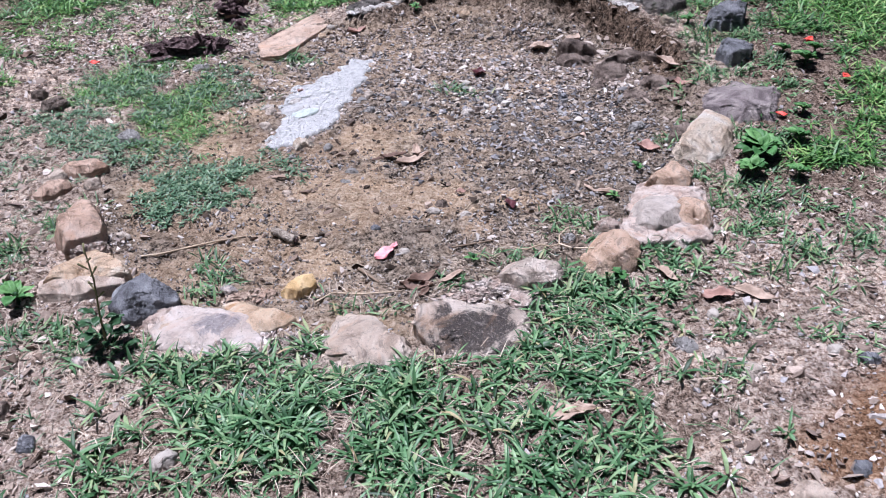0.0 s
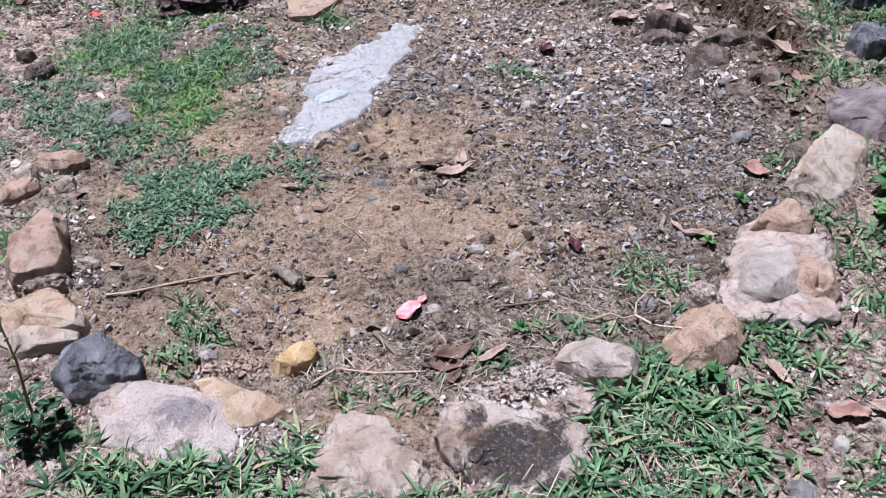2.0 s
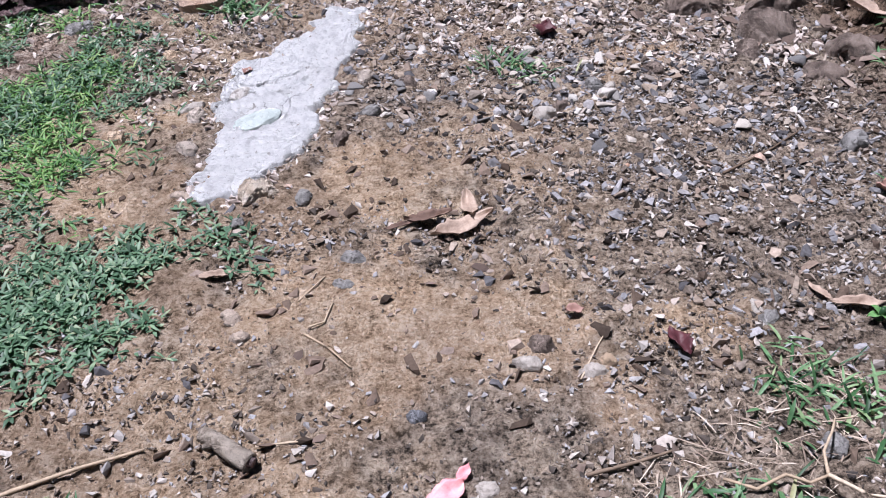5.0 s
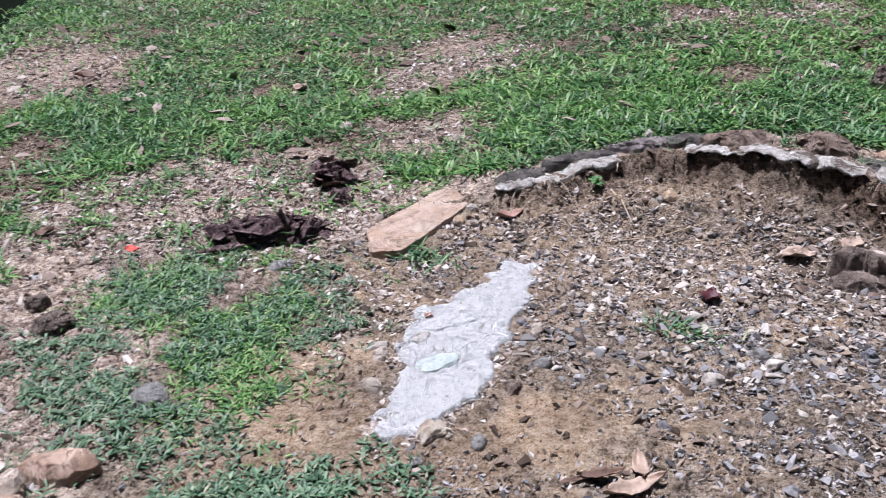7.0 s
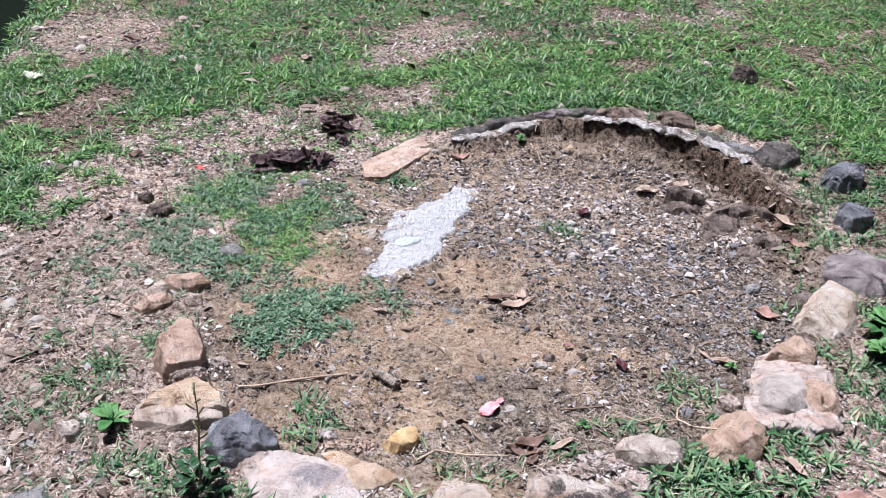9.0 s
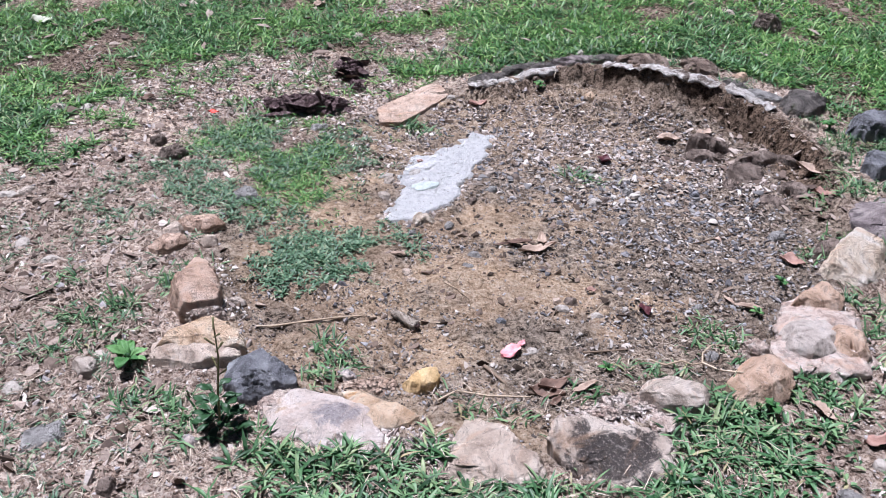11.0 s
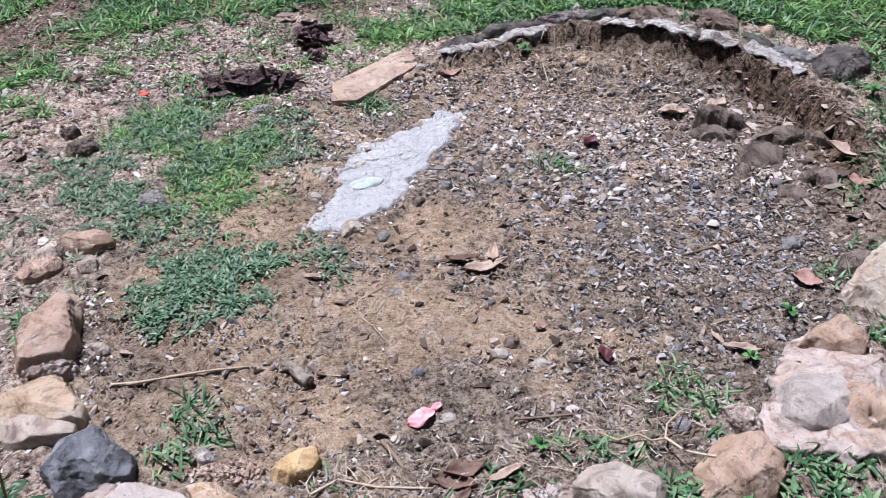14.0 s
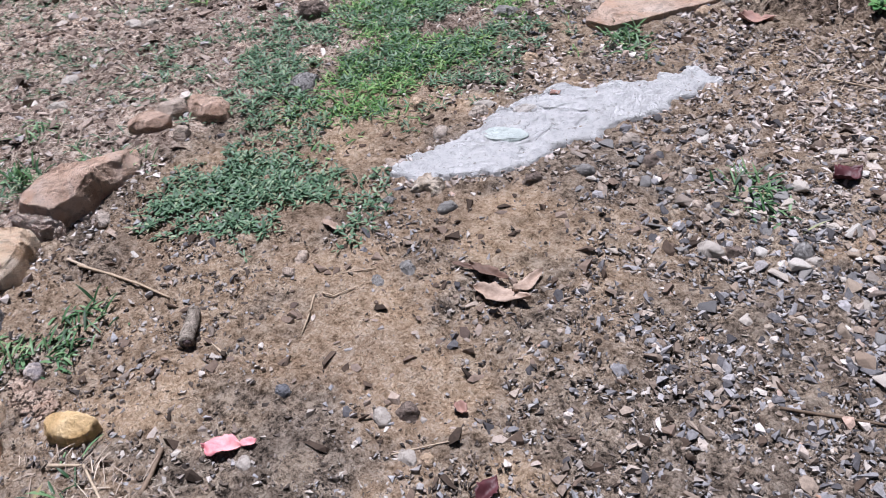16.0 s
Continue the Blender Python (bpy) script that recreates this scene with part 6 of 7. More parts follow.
a, b = strew([(-2.1, 3.4), (-1.9, 3.95), (-1.5, 4.15), (-0.75, 4.1), (-0.65, 3.6), (-0.95, 3.35), (-1.5, 3.4)], 2600, 0.08, 6)
fx.append(a), fy.append(b)
fx, fy = np.concatenate(fx), np.concatenate(fy)
scatter("pale_gravel", fx, fy, RNG.gamma(3.5, 0.0022, len(fx)).clip(0.003, 0.02), PALEGRIT, "pale gravel in the lawn's bare patches", "gravel", shapes=TINY)

edge = np.array([(-1.04, 2.24), (-0.96, 1.98), (-0.86, 1.80), (-0.70, 1.66), (-0.46, 1.62), (-0.33, 1.56), (-0.10, 1.60), (0.06, 1.74), (0.22, 1.76), (0.36, 1.84), (0.50, 2.02), (0.66, 2.18), (0.78, 2.40)])
k = RNG.integers(0, len(edge) - 1, 6500)
w = RNG.random(6500)[:, None]
spot = edge[k] * (1 - w) + edge[k + 1] * w + RNG.normal(0, 0.035, (6500, 2))
spot = spot[fbm(spot[:, 0] * 8, spot[:, 1] * 8, 0, 66, 3) > 0.45]
scatter("mortar_crumbs", spot[:, 0], spot[:, 1], RNG.gamma(1.7, 0.0026, len(spot)).clip(0.0012, 0.014), CRUMBLE, "crumbled pale mortar between the ring stones", "mortar", shapes=TINY)

rim = np.array(CONCRETE)
k = RNG.integers(0, len(rim), 1500)
w = RNG.random(1500)[:, None]
spot = rim[k] * (1 - w) + rim[(k + 1) % len(rim)] * w + RNG.normal(0, 0.014, (1500, 2))
scatter("cement_crumbs", spot[:, 0], spot[:, 1], RNG.gamma(1.8, 0.0021, len(spot)).clip(0.0012, 0.010), PALEGRIT, "pale crumbs broken from the cement strip's edge", "concrete", shapes=TINY)

ox, oy = strew([(-2.6, 1.1), (-2.7, 2.6), (-2.1, 3.2), (-1.5, 3.3), (-1.3, 2.9), (-1.3, 2.45), (-1.12, 2.3), (-1.1, 1.7), (-0.9, 1.5), (-0.75, 1.0)], 1500, 0.08, 41, 0.44, 6)
scatter("yard_stones", ox, oy, RNG.gamma(2.6, 0.0036, len(ox)).clip(0.003, 0.024), YARDGRIT, "scattered stones and clods on trodden dirt", "stones")
ox, oy = strew([(0.5, 1.1), (0.7, 1.8), (0.9, 2.3), (1.3, 2.5), (1.8, 2.0), (1.6, 1.3), (1.1, 1.0)], 520, 0.08, 42, 0.46, 6)
scatter("yard_stones", ox, oy, RNG.gamma(2.4, 0.0034, len(ox)).clip(0.003, 0.020), YARDGRIT, "scattered stones and crumbs on pinkish dirt", "stones")
ox, oy = strew([(-1.0, 2.1), (-0.95, 3.3), (-0.5, 3.75), (0.2, 3.75), (0.7, 3.4), (0.8, 2.9), (0.5, 2.1), (0.1, 1.8), (-0.6, 1.85)], 900, 0.03, 43, 0.46, 6)
scatter("soil_clods", ox, oy, RNG.gamma(2.6, 0.0030, len(ox)).clip(0.003, 0.018), CLOD, "brown soil clods on the ring's floor", "clods")

ox, oy = strew([(-0.85, 3.30), (-0.70, 3.55), (-0.45, 3.72), (0.0, 3.80), (0.35, 3.68), (0.60, 3.45), (0.75, 3.1), (0.4, 3.1), (-0.2, 3.15), (-0.28, 3.5), (-0.5, 3.5), (-0.65, 3.1), (-0.75, 2.9)], 5200, 0.05, 44, 0.40, 6)
ok = away(CONCRETE, ox, oy) > 0.01
scatter("pale_gravel", ox[ok], oy[ok], RNG.gamma(1.9, 0.0027, ok.sum()).clip(0.002, 0.014), PALEGRIT, "pale tan chips on the upper floor of the ring", "gravel", shapes=TINY)

ox, oy = strew([(-2.5, 1.1), (-2.6, 2.6), (-1.9, 3.1), (-1.45, 2.9), (-1.3, 2.4), (-1.1, 1.7), (-0.9, 1.5), (-0.7, 1.0)], 1600, 0.08, 45, 0.48, 4)
scatter("soil_clods", ox, oy, RNG.gamma(2.2, 0.0034, len(ox)).clip(0.003, 0.02), CLOD, "dark crumbs of earth on the trodden dirt", "clods", shapes=TINY)

# leaf crumbs on the trodden dirt
CRUMB = (np.array([(-1, -0.35, 0), (0.2, -0.6, 0.25), (1, 0.05, 0.1), (0.1, 0.6, 0.3), (-0.8, 0.4, 0.05), (0.0, 0.0, 0.5), (-1, -0.35, -0.06), (0.2, -0.6, 0.19), (1, 0.05, 0.04), (0.1, 0.6, 0.24), (-0.8, 0.4, -0.01)]),
         np.array([(0, 1, 5), (1, 2, 5), (2, 3, 5), (3, 4, 5), (4, 0, 5), (0, 6, 1), (6, 7, 1), (1, 7, 2), (7, 8, 2), (2, 8, 3), (8, 9, 3), (3, 9, 4), (9, 10, 4), (4, 10, 0), (10, 6, 0)]))
a, b = strew([(-2.6, 1.2), (-2.7, 2.6), (-2.1, 3.1), (-1.6, 3.3), (-1.4, 2.9), (-1.3, 2.45), (-1.12, 2.3), (-1.1, 1.7), (-0.9, 1.5), (-0.75, 1.1), (-1.4, 1.0)], 3400, 0.1, 8, 0.34)
scatter("leaf_crumbs", a, b, RNG.gamma(2.2, 0.0040, len(a)).clip(0.003, 0.026), LITTER, "broken dry leaf bits on trodden dirt", "leaf litter", raw=CRUMB, flat=(0.2, 0.5))
a, b = strew([(0.0, 3.3), (0.4, 3.55), (0.62, 3.6), (0.9, 3.35), (0.95, 3.0), (0.85, 2.7), (0.7, 2.95), (0.5, 3.2), (0.2, 3.25)], 420, 0.04, 9)
scatter("leaf_crumbs", a, b, RNG.gamma(4.0, 0.0034, len(a)).clip(0.005, 0.028), LITTER, "broken dry leaves on the bank", "leaf litter", raw=CRUMB, flat=(0.2, 0.5))
a, b = strew([(0.4, 1.6), (0.75, 2.1), (1.3, 2.4), (1.5, 1.6), (1.1, 1.0), (0.6, 1.1)], 420, 0.05, 10, 0.4)
scatter("leaf_crumbs", a, b, RNG.gamma(3.0, 0.0028, len(a)).clip(0.003, 0.02), LITTER, "dry bits on the bare dirt", "leaf litter", raw=CRUMB, flat=(0.2, 0.5))

a, b = strew([(-1.0, 2.1), (-0.95, 3.3), (-0.3, 3.7), (0.4, 3.5), (0.8, 2.9), (0.5, 2.1), (0.1, 1.8), (-0.6, 1.85)], 260, 0.03, 11)
scatter("leaf_crumbs", a, b, RNG.gamma(3.0, 0.0026, len(a)).clip(0.003, 0.016), LITTER, "small dry bits on the ring's floor", "leaf litter", raw=CRUMB, flat=(0.2, 0.5))
bx_, by_ = RNG.uniform(-0.4, 1.0, 9000), RNG.uniform(2.6, 3.95, 9000)
dd = away(RING, bx_, by_)
okb = (dd < 0.0) & (dd > -0.24) & (rise(bx_, by_) > 0.05)
bx_, by_ = bx_[okb][:800], by_[okb][:800]
scatter("soil_clods", bx_, by_, RNG.gamma(2.2, 0.0026, len(bx_)).clip(0.0015, 0.013), CLOD, "dark crumbling soil clods on the bank", "clods")

# ---------------------------------------------------------------- grass
patches = [strew(FRONT_LAWN, 80, 0.09, 1, 0.51, 6.5), strew([(-0.57, 1.43), (-0.35, 1.52), (-0.09, 1.51), (-0.01, 1.36), (-0.03, 1.11), (-0.7, 1.12), (-0.68, 1.24)], 165, 0.08, 2, 0.51, 6), strew([(0.18, 1.5), (0.24, 1.76), (0.43, 1.97), (0.52, 1.88), (0.45, 1.66), (0.32, 1.48)], 60, 0.05, 3, 0.49, 9),
           strew([(-0.04, 1.36), (0.14, 1.48), (0.34, 1.48), (0.49, 1.31), (0.53, 1.11), (0.01, 1.1)], 66, 0.08, 6, 0.52, 7), strew([(-0.85, 1.50), (-0.60, 1.52), (-0.40, 1.46), (-0.2, 1.44), (0.0, 1.46), (0.1, 1.40), (-0.3, 1.36), (-0.7, 1.42)], 50, 0.05, 7, 0.46, 8)]
x, y = np.concatenate([p[0] for p in patches]), np.concatenate([p[1] for p in patches])
hop = RNG.uniform(0, 0.016, len(x))
a, b, turn = sprigs(x, y, 8, 0.004)
blades("carpet_grass", a, b, CARPET, "broad-bladed green carpet grass in front of the stones", "grass", (0.016, 0.070), (0.0038, 0.0100), (5, 65), (20, 85), 5, 0.35, 0.32, 0.55, 0.05, azim=turn, zoff=np.repeat(hop, 8))
spots = [strew([(-0.62, 1.30), (-0.42, 1.42), (-0.10, 1.44), (-0.02, 1.20), (-0.05, 0.98), (-0.75, 1.0)], 22, 0.05, 51, 0.48, 7), strew([(0.18, 1.42), (0.26, 1.70), (0.42, 1.80), (0.50, 1.62), (0.40, 1.36)], 9, 0.04, 52, 0.46, 8), strew([(0.08, 1.10), (0.20, 1.36), (0.46, 1.30), (0.50, 1.08)], 6, 0.05, 53, 0.46, 8)]
x, y = np.concatenate([p[0] for p in spots]), np.concatenate([p[1] for p in spots])
a, b, turn = sprigs(x, y, 26, 0.012)
blades("carpet_grass", a, b, FRESHCARPET, "lush pale green clumps of long grass blades", "grass", (0.035, 0.095), (0.0045, 0.0095), (15, 75), (30, 100), 6, 0.35, 0.30, 0.6, 0.05, azim=turn)
a, b = strew(FRONT_LAWN, 900, 0.10, 2, 0.42, 7)
blades("carpet_grass", a, b, CARPET, "thin grass blades between the broad ones", "grass", (0.02, 0.06), (0.002, 0.0045), (0, 60), (10, 80), 4, 0.3, 0.4, 0.7, 0.06)
x, y = strew([(0.22, 1.55), (0.35, 1.82), (0.52, 1.78), (0.60, 1.95), (0.56, 2.02), (0.72, 2.06), (0.80, 1.98), (0.66, 1.72), (0.5, 1.55)], 70, 0.05, 4, 0.49, 9)
a, b, turn = sprigs(x, y, 6, 0.004)
blades("carpet_grass", a, b, CARPET, "green grass growing among the ring stones", "grass", (0.015, 0.042), (0.005, 0.009), (10, 60), (15, 75), 5, 0.35, 0.35, 0.6, 0.06, azim=turn)
tufts = ((-0.64, 1.93, 40), (-0.58, 1.86, 60), (-0.62, 1.78, 40), (-0.13, 1.72, 25), (-0.24, 1.72, 30), (0.35, 2.13, 45), (0.42, 2.08, 45), (0.18, 1.94, 40), (-1.22, 2.0, 100), (-1.12, 2.13, 100), (-1.30, 1.92, 60), (-1.20, 1.88, 50), (-1.42, 2.10, 40), (-1.02, 1.62, 50), (-1.07, 2.22, 50), (-1.28, 1.78, 40), (-0.93, 1.62, 60), (-0.86, 1.57, 60),
         (-0.62, 3.45, 110), (-0.56, 3.42, 40), (0.02, 3.13, 60), (0.08, 3.08, 40), (0.95, 2.2, 70), (0.85, 2.05, 60), (0.98, 1.95, 60), (0.9, 2.3, 60), (-0.1, 1.48, 40), (-0.22, 1.46, 40), (0.76, 2.6, 40), (0.87, 2.68, 40), (0.88, 2.98, 50), (0.93, 3.1, 30), (-0.62, 1.5, 30), (-0.5, 1.47, 40), (-0.38, 1.5, 25), (-0.3, 1.43, 40), (-0.72, 1.55, 40), (0.0, 1.45, 30), (0.12, 1.43, 30), (0.24, 1.52, 30), (-0.18, 1.42, 60), (0.55, 1.98, 50), (0.6, 1.93, 60), (0.82, 2.2, 60), (0.8, 2.36, 50), (0.97, 3.0, 50), (0.98, 3.2, 60), (1.0, 3.3, 60), (0.95, 3.52, 50), (1.12, 2.6, 60), (0.93, 2.1, 60), (1.0, 1.9, 50), (1.15, 1.97, 60), (0.88, 1.85, 40), (0.72, 1.62, 30), (0.66, 1.44, 50), (1.05, 3.4, 80), (1.1, 3.68, 90), (1.22, 3.35, 90), (1.0, 3.32, 60), (1.24, 3.12, 80), (1.0, 3.03, 60), (1.3, 3.5, 90), (1.25, 2.95, 80), (1.0, 2.62, 60), (1.08, 2.55, 60), (1.1, 3.05, 70), (1.15, 3.33, 70), (-0.2, 3.93, 40), (0.1, 3.96, 50), (0.45, 3.88, 50), (0.7, 3.75, 50), (-0.38, 3.86, 50), (0.30, 2.05, 16), (0.38, 2.18, 16), (0.45, 2.0, 20), (0.26, 1.92, 20), (0.05, 1.83, 30))
tx = np.concatenate([np.full(n, a) for a, b, n in tufts])
ty = np.concatenate([np.full(n, b) for a, b, n in tufts])
tx, ty = tx + RNG.normal(0, 0.032, len(tx)), ty + RNG.normal(0, 0.026, len(ty))
blades("grass_tufts", tx, ty, CARPET, "small green grass tufts among stones", "grass", (0.02, 0.055), (0.003, 0.007), (10, 70), (10, 60), 4, 0.3, 0.4, 0.7, 0.06)
x, y = strew(CREEPER, 620, 0.09, 14, 0.44, 9)
a, b, turn = sprigs(x, y, 5, 0.003)
blades("creeping_plant", a, b, CREEP, "low mat of small-leaved creeping plant", "plant", (0.010, 0.024), (0.004, 0.008), (0, 50), (0, 50), 2, 0.25, 0.4, 0.4, 0.15, zoff=np.repeat(RNG.uniform(0.001, 0.010, len(x)), 5), azim=turn)
x, y = strew(LEFT_LAWN, 1150, 0.16, 15, 0.50, 7)
a, b, turn = sprigs(x, y, 5, 0.003)
blades("creeping_plant", a, b, CREEP, "thin mat of creeping plant on trodden ground", "plant", (0.012, 0.028), (0.0035, 0.007), (0, 50), (0, 50), 2, 0.25, 0.4, 0.4, 0.15, zoff=np.repeat(RNG.uniform(0.001, 0.010, len(x)), 5), azim=turn)
x, y = strew([(-1.42, 3.1), (-1.36, 3.36), (-0.95, 3.42), (-0.80, 3.12), (-0.88, 2.85), (-0.82, 2.66), (-1.02, 2.72), (-1.1, 3.0)], 620, 0.12, 16, 0.47, 7)
a, b, turn = sprigs(x, y, 7, 0.008)
blades("short_grass", a, b, FRESHLAWN, "short green grass beside the ring", "grass", (0.015, 0.045), (0.0025, 0.005), (5, 55), (10, 60), 3, 0.3, 0.4, 0.7, 0.06, azim=turn)
n = 56000
x, y = RNG.uniform(-4.3, 3.4, n), 2.4 + 5.9 * RNG.random(n) ** 1.15
LEFT_TUFTS = [(-2.2, 2.9), (-2.05, 3.38), (-1.72, 3.42), (-1.66, 3.12), (-1.9, 2.8)]
d = np.minimum(np.minimum(away(BACK_LAWN, x, y), away(RIGHT_LAWN, x, y)), away(LEFT_TUFTS, x, y)) + 0.22 * (fbm(x * 5, y * 5, 0, 91, 3) - 0.5)
sparse = (x > -2.2) & (x < -0.6) & (y > 3.45) & (y < 4.3) & (RNG.random(n) < 0.10)
keep = ((d < 0) | sparse) & (x > shore(y) - 0.12)
dense = fbm(x * 2.6, y * 2.6, 0, 93, 4) + 0.12 * np.clip((d + 0.3) / -0.5, -0.6, 0.4) - 0.13 * step(0.8, 1.0, x) * step(3.9, 3.2, y)
dense = dense + 0.26 * (fbm(x * 10, y * 10, 0, 99, 2) - 0.5)
keep &= (dense > 0.422 + RNG.normal(0, 0.04, n)) | sparse
for p in BARE:
    keep &= (away(p, x, y) + 0.6 * (fbm(x * 5, y * 5, 0, 95, 4) - 0.5) > RNG.normal(0, 0.05, n)) | (RNG.random(n) < 0.07)
keep &= away(RING, x, y) > 0.03
x, y = x[keep], y[keep]
near = y < 4.9
# Random fresh patches; extra light blades at right paint in the sunlit lawn.
fresh = fbm(x * 3.3, y * 3.3, 0, 97, 4) + RNG.normal(0, 0.07, len(x)) + 0.09 * step(0.3, 1.6, x) > 0.495
for pick, grass, text in ((near & ~fresh, LAWN, "tufted dark green lawn grass with bare gaps"), (near & fresh, FRESHLAWN, "fresh lighter green lawn grass, sunlit tone towards the right")):
    a, b, turn = sprigs(x[pick], y[pick], 9, 0.008)
    blades("lawn_grass", a, b, grass, text, "grass", (0.018, 0.075), (0.004, 0.009), (5, 65), (15, 80), 2, 0.3, 0.38, 0.6, 0.05, azim=turn, zoff=np.repeat(RNG.uniform(0, 0.014, pick.sum()), 9), plain=True)
for pick, grass, text in ((~near & ~fresh, LAWN, "dark green lawn stretching back to the water"), (~near & fresh, FRESHLAWN, "lighter green patches in the far lawn")):
    a, b, turn = sprigs(x[pick], y[pick], 4, 0.012)
    blades("lawn_grass", a, b, grass, text, "grass", (0.024, 0.07), (0.006, 0.012), (5, 60), (15, 75), 2, 0.3, 0.4, 0.7, 0.06, azim=turn, plain=True)
x, y = strew([(0.22, 1.42), (0.26, 1.68), (0.36, 1.80), (0.5, 1.74), (0.62, 1.95), (0.72, 1.86), (0.55, 1.62), (0.5, 1.4)], 260, 0.05, 28, 0.48)
blades("small_weeds", x, y, CARPET, "small oval-leaved weeds among the grass", "plant", (0.012, 0.027), (0.006, 0.012), (0, 50), (10, 60), 3, 0.3, 0.5, 0.35, 0.2, zoff=0.008)
x, y = strew(RIGHT_LAWN, 2600, 0.1, 24, 0.47, 4)
blades("lawn_weeds", x, y, CARPET, "low broad-leaved weeds in the grass on the bank", "plant", (0.015, 0.04), (0.006, 0.014), (0, 50), (10, 60), 3, 0.3, 0.5, 0.35, 0.2)
x, y = strew([(-0.5, 3.98), (-0.45, 4.25), (-0.1, 4.3), (0.2, 4.25), (0.55, 4.1), (0.9, 4.0), (0.85, 3.86), (0.6, 3.93), (0.3, 4.0), (0.05, 4.03), (-0.2, 4.0)], 330, 0.05, 25, 0.3)
a, b, turn = sprigs(x, y, 7, 0.008)
blades("rim_grass", a, b, CARPET, "lush green grass overhanging the far rim", "grass", (0.02, 0.07), (0.004, 0.009), (15, 70), (15, 85), 4, 0.3, 0.4, 0.7, 0.06, azim=turn)
x, y = strew(BACK_LAWN, 7000, 0.1, 26, 0.48, 3)
far = (x > shore(y)) & (y < 7.6) & (away(RING, x, y) > 0.05)
for p in BARE:
    far &= away(p, x, y) > 0.0
x, y = x[far], y[far]
blades("lawn_weeds", x, y, LAWN, "small broad leaves among the lawn grass", "plant", (0.02, 0.045), (0.006, 0.014), (0, 50), (10, 60), 2, 0.3, 0.5, 0.35, 0.2)

a, b = strew([(-2.4, 1.2), (-2.4, 2.7), (-1.6, 2.9), (-1.25, 2.4), (-1.1, 1.9), (-0.85, 1.55), (-0.8, 1.0), (-1.5, 1.0)], 620, 0.1, 33, 0.46, 5)
a, b, turn = sprigs(a, b, 6, 0.006)
blades("yard_grass", a, b, CREEP, "stray grass sprigs on the trodden dirt", "grass", (0.012, 0.04), (0.002, 0.005), (5, 60), (10, 70), 3, 0.3, 0.4, 0.6, 0.06, azim=turn)
a, b = strew([(0.75, 1.6), (0.85, 2.3), (1.05, 2.65), (1.5, 2.7), (2.0, 2.4), (1.8, 1.6), (1.2, 1.2)], 150, 0.1, 34, 0.5, 5)
a, b, turn = sprigs(a, b, 7, 0.006)
blades("yard_grass", a, b, CARPET, "stray grass sprigs on the bare dirt", "grass", (0.015, 0.05), (0.003, 0.007), (5, 60), (10, 70), 3, 0.3, 0.4, 0.6, 0.06, azim=turn)

x, y = strew(BACK_LAWN, 2600, 0.1, 27, 0.42, 3)
far = (x > shore(y) + 0.1) & (y < 7.6) & (away(RING, x, y) > 0.08)
scatter("leaf_crumbs", x[far], y[far], RNG.gamma(2.6, 0.0062, far.sum()).clip(0.005, 0.042), LITTER, "brown dead leaf bits lying in the lawn", "leaf litter", raw=CRUMB, flat=(0.2, 0.6), lift=1.6)
x, y = strew(BACK_LAWN, 5200, 0.1, 29, 0.44, 3)
far = (x > shore(y) + 0.1) & (y < 7.2) & (away(RING, x, y) > 0.05)
blades("dry_straw", x[far], y[far], STRAW, "dead stems among the lawn grass", "straw", (0.02, 0.07), (0.0016, 0.0036), (-5, 45), (10, 80), 3, 0.2, 0.4, 0.8, 0.3, zoff=0.012, plain=True)

# dry straw and roots
x, y = strew([(-0.75, 1.35), (-0.95, 1.62), (-0.75, 1.60), (-0.35, 1.50), (-0.05, 1.44), (0.2, 1.45), (0.35, 1.7), (0.5, 1.7), (0.3, 1.3), (-0.2, 1.0), (0.3, 1.1), (-0.4, 1.1)], 3200, 0.08, 17)
x2, y2 = strew([(-0.4, 1.72), (-0.2, 1.72), (0.0, 1.74), (0.1, 1.86), (0.3, 1.9), (0.48, 2.1), (0.4, 2.2), (0.25, 2.1), (0.0, 1.9), (-0.3, 1.8)], 620, 0.03, 18)
x3, y3 = strew([(0.78, 3.5), (0.85, 3.72), (1.05, 3.75), (1.1, 3.5), (1.0, 3.2), (0.9, 3.3)], 800, 0.05, 19)
x4, y4 = strew([(-1.9, 1.5), (-1.9, 2.9), (-1.2, 2.6), (-1.1, 1.9), (-0.8, 1.5), (-0.8, 1.1), (-1.5, 1.1)], 4600, 0.05, 20)
x5, y5 = strew([(-0.3, 3.6), (0.1, 3.75), (0.5, 3.6), (0.8, 3.3), (0.6, 3.3), (0.2, 3.5)], 900, 0.05, 21)
x6, y6 = strew([(0.8, 1.7), (0.9, 2.4), (1.05, 2.9), (1.1, 3.3), (1.6, 3.3), (2.0, 2.4), (1.6, 1.4)], 1300, 0.08, 22)
x, y = np.concatenate([x, x2, x3, x4, x5, x6]), np.concatenate([y, y2, y3, y4, y5, y6])
blades("dry_straw", x, y, STRAW, "pale dry grass stems lying on the ground", "straw", (0.012, 0.06), (0.0009, 0.0020), (0, 35), (5, 90), 4, 0.2, 0.4, 0.8, 0.3, zoff=0.003, plain=True)

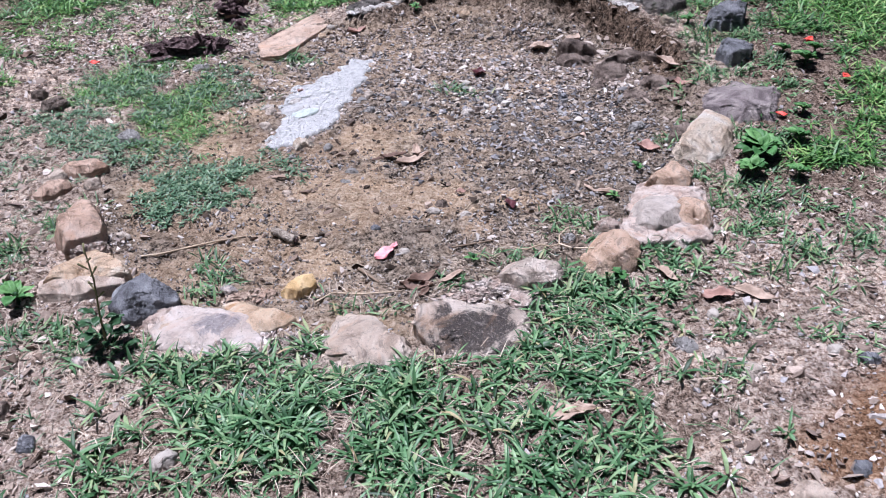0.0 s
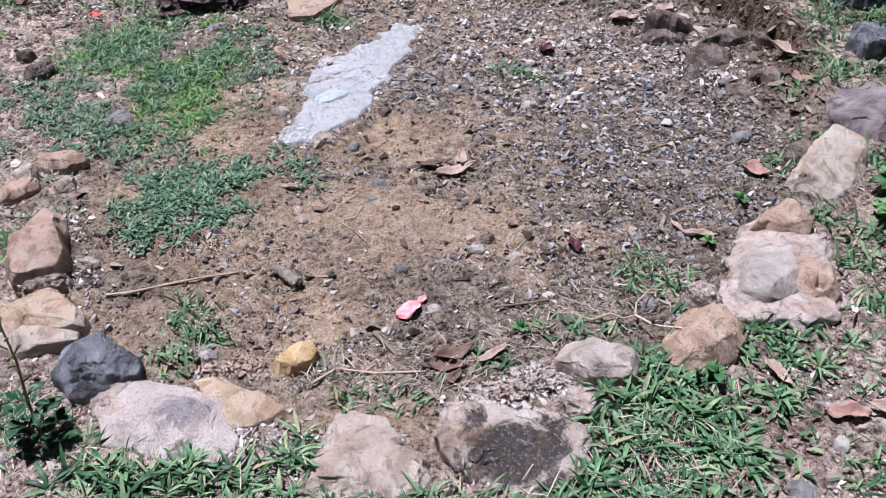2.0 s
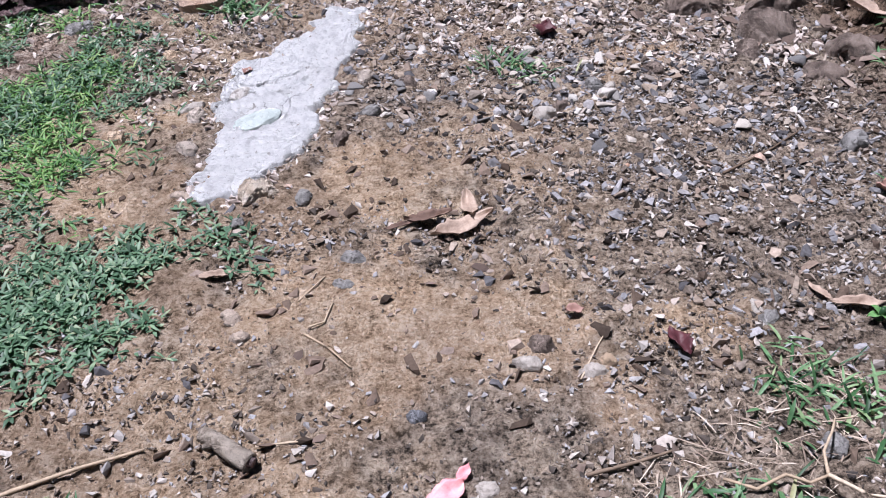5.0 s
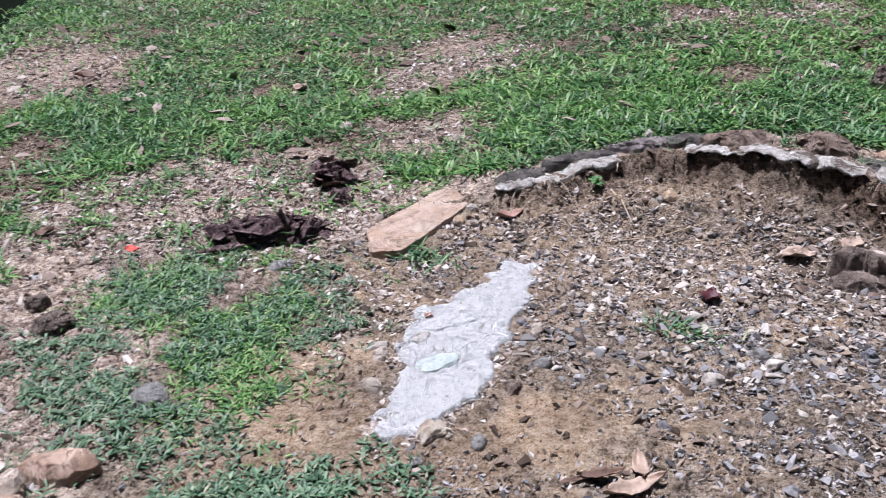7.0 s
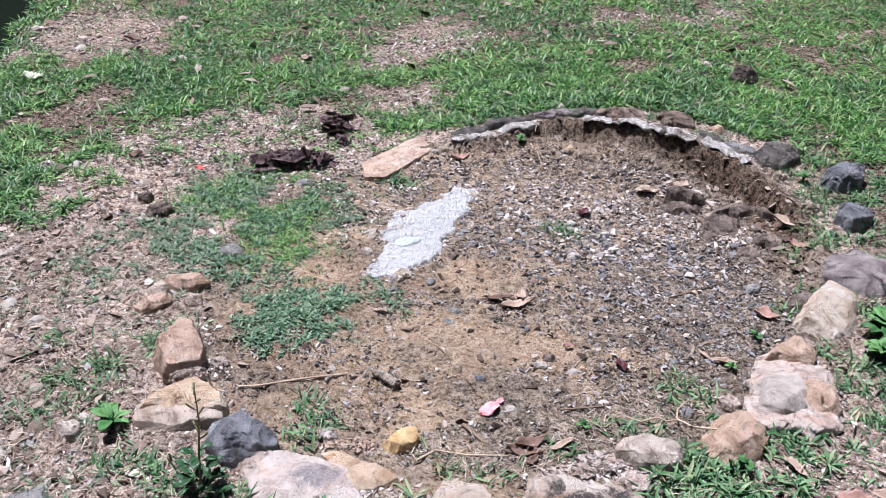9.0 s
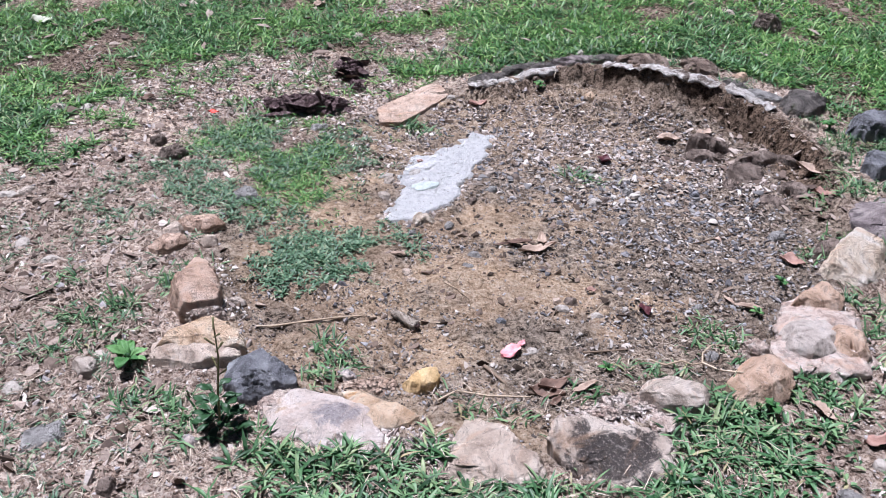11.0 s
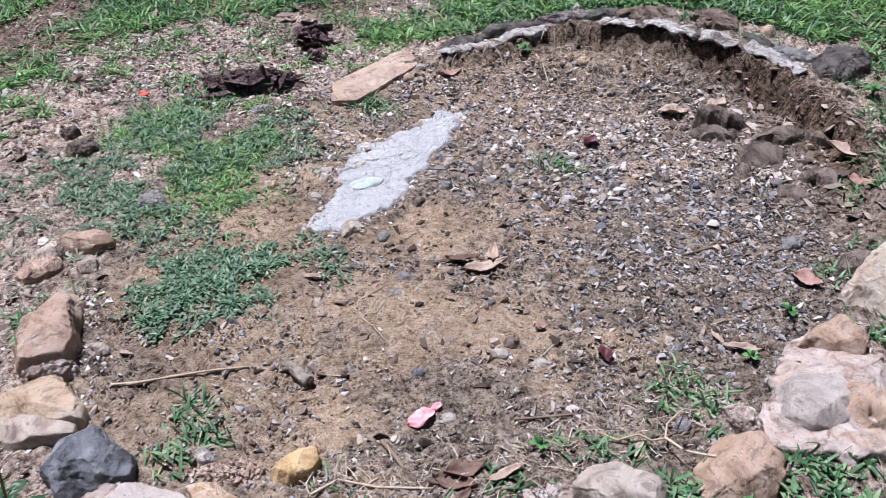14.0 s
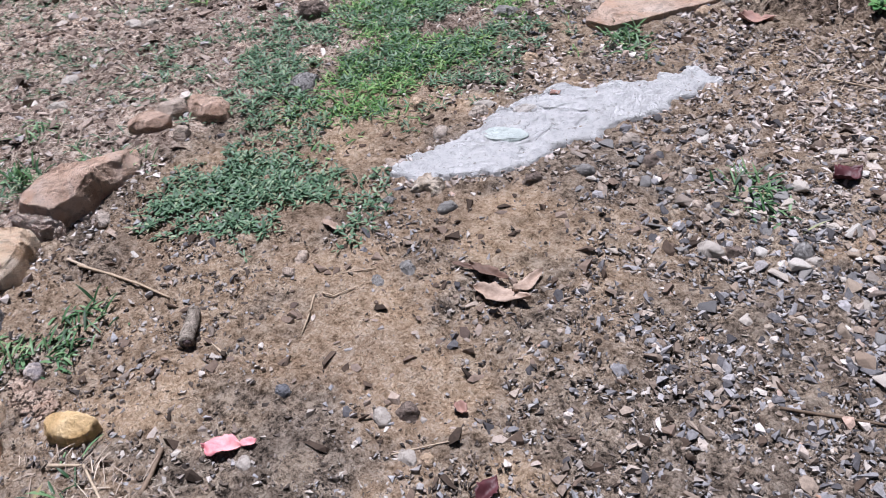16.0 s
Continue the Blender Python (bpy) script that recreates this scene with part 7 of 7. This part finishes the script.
x, y = strew(FRONT_LAWN, 1100, 0.08, 36, 0.36)
blades("dry_straw", x, y, STRAW, "dead grass stems tangled in the green grass", "straw", (0.02, 0.07), (0.0010, 0.0022), (-10, 30), (0, 60), 4, 0.2, 0.4, 0.8, 0.3, zoff=RNG.uniform(0.004, 0.028, len(x)), plain=True)

bx_, by_ = RNG.uniform(-0.45, 1.05, 40000), RNG.uniform(2.5, 4.0, 40000)
dd = away(RING, bx_, by_)
okb = (np.abs(dd + 0.016) < 0.014) & (rise(bx_, by_) > 0.06) & (fbm(bx_ * 7, by_ * 7, 0, 88, 3) > 0.52)
bx_, by_ = bx_[okb][:70], by_[okb][:70]
inward = np.arctan2(2.9 - by_, 0.0 - bx_) + RNG.normal(0, 0.9, len(bx_))
blades("hanging_roots", bx_, by_, STRAW, "dry roots and stems hanging over the bank's edge", "roots", (0.03, 0.11), (0.0010, 0.0024), (-10, 40), (40, 120), 5, 0.2, 0.4, 0.8, 0.3, z0=rise(bx_, by_) + 0.006, azim=inward, plain=True, hang=True)

# ---------------------------------------------------------------- countable pebbles on the gravel bed
base = [shard("pebble", PEBBLE, 300 + k, 8 + k % 4, (0.30, 0.42, 0.36, 0.5)[k % 4]) for k in range(12)]
px, py = RNG.normal(0.14, 0.30, 1400), RNG.normal(3.02, 0.15, 1400)
ok = (away(RING, px, py) < -0.1) & (away(CONCRETE, px, py) > 0.02) & (py > 2.4)
for p in SAND:
    ok &= away(p, px, py) > -0.02
px, py = px[ok][:290], py[ok][:290]
pz = height(px, py)
for k in range(len(px)):
    s = float(min(RNG.gamma(3.2, 0.0040), 0.030))
    ob = tagged(new("pebble", base[k % 12]), "loose mixed-colour pebble on the gravel floor", "pebble", "gravel bed pebbles")
    ob.matrix_basis = Matrix.Translation((float(px[k]), float(py[k]), float(pz[k]) + 0.001)) @ pose(0, 0, 0, float(RNG.normal(0, 12)), float(RNG.normal(0, 12)), float(RNG.uniform(0, 360))) @ Matrix.Diagonal((s, s, s, 1))
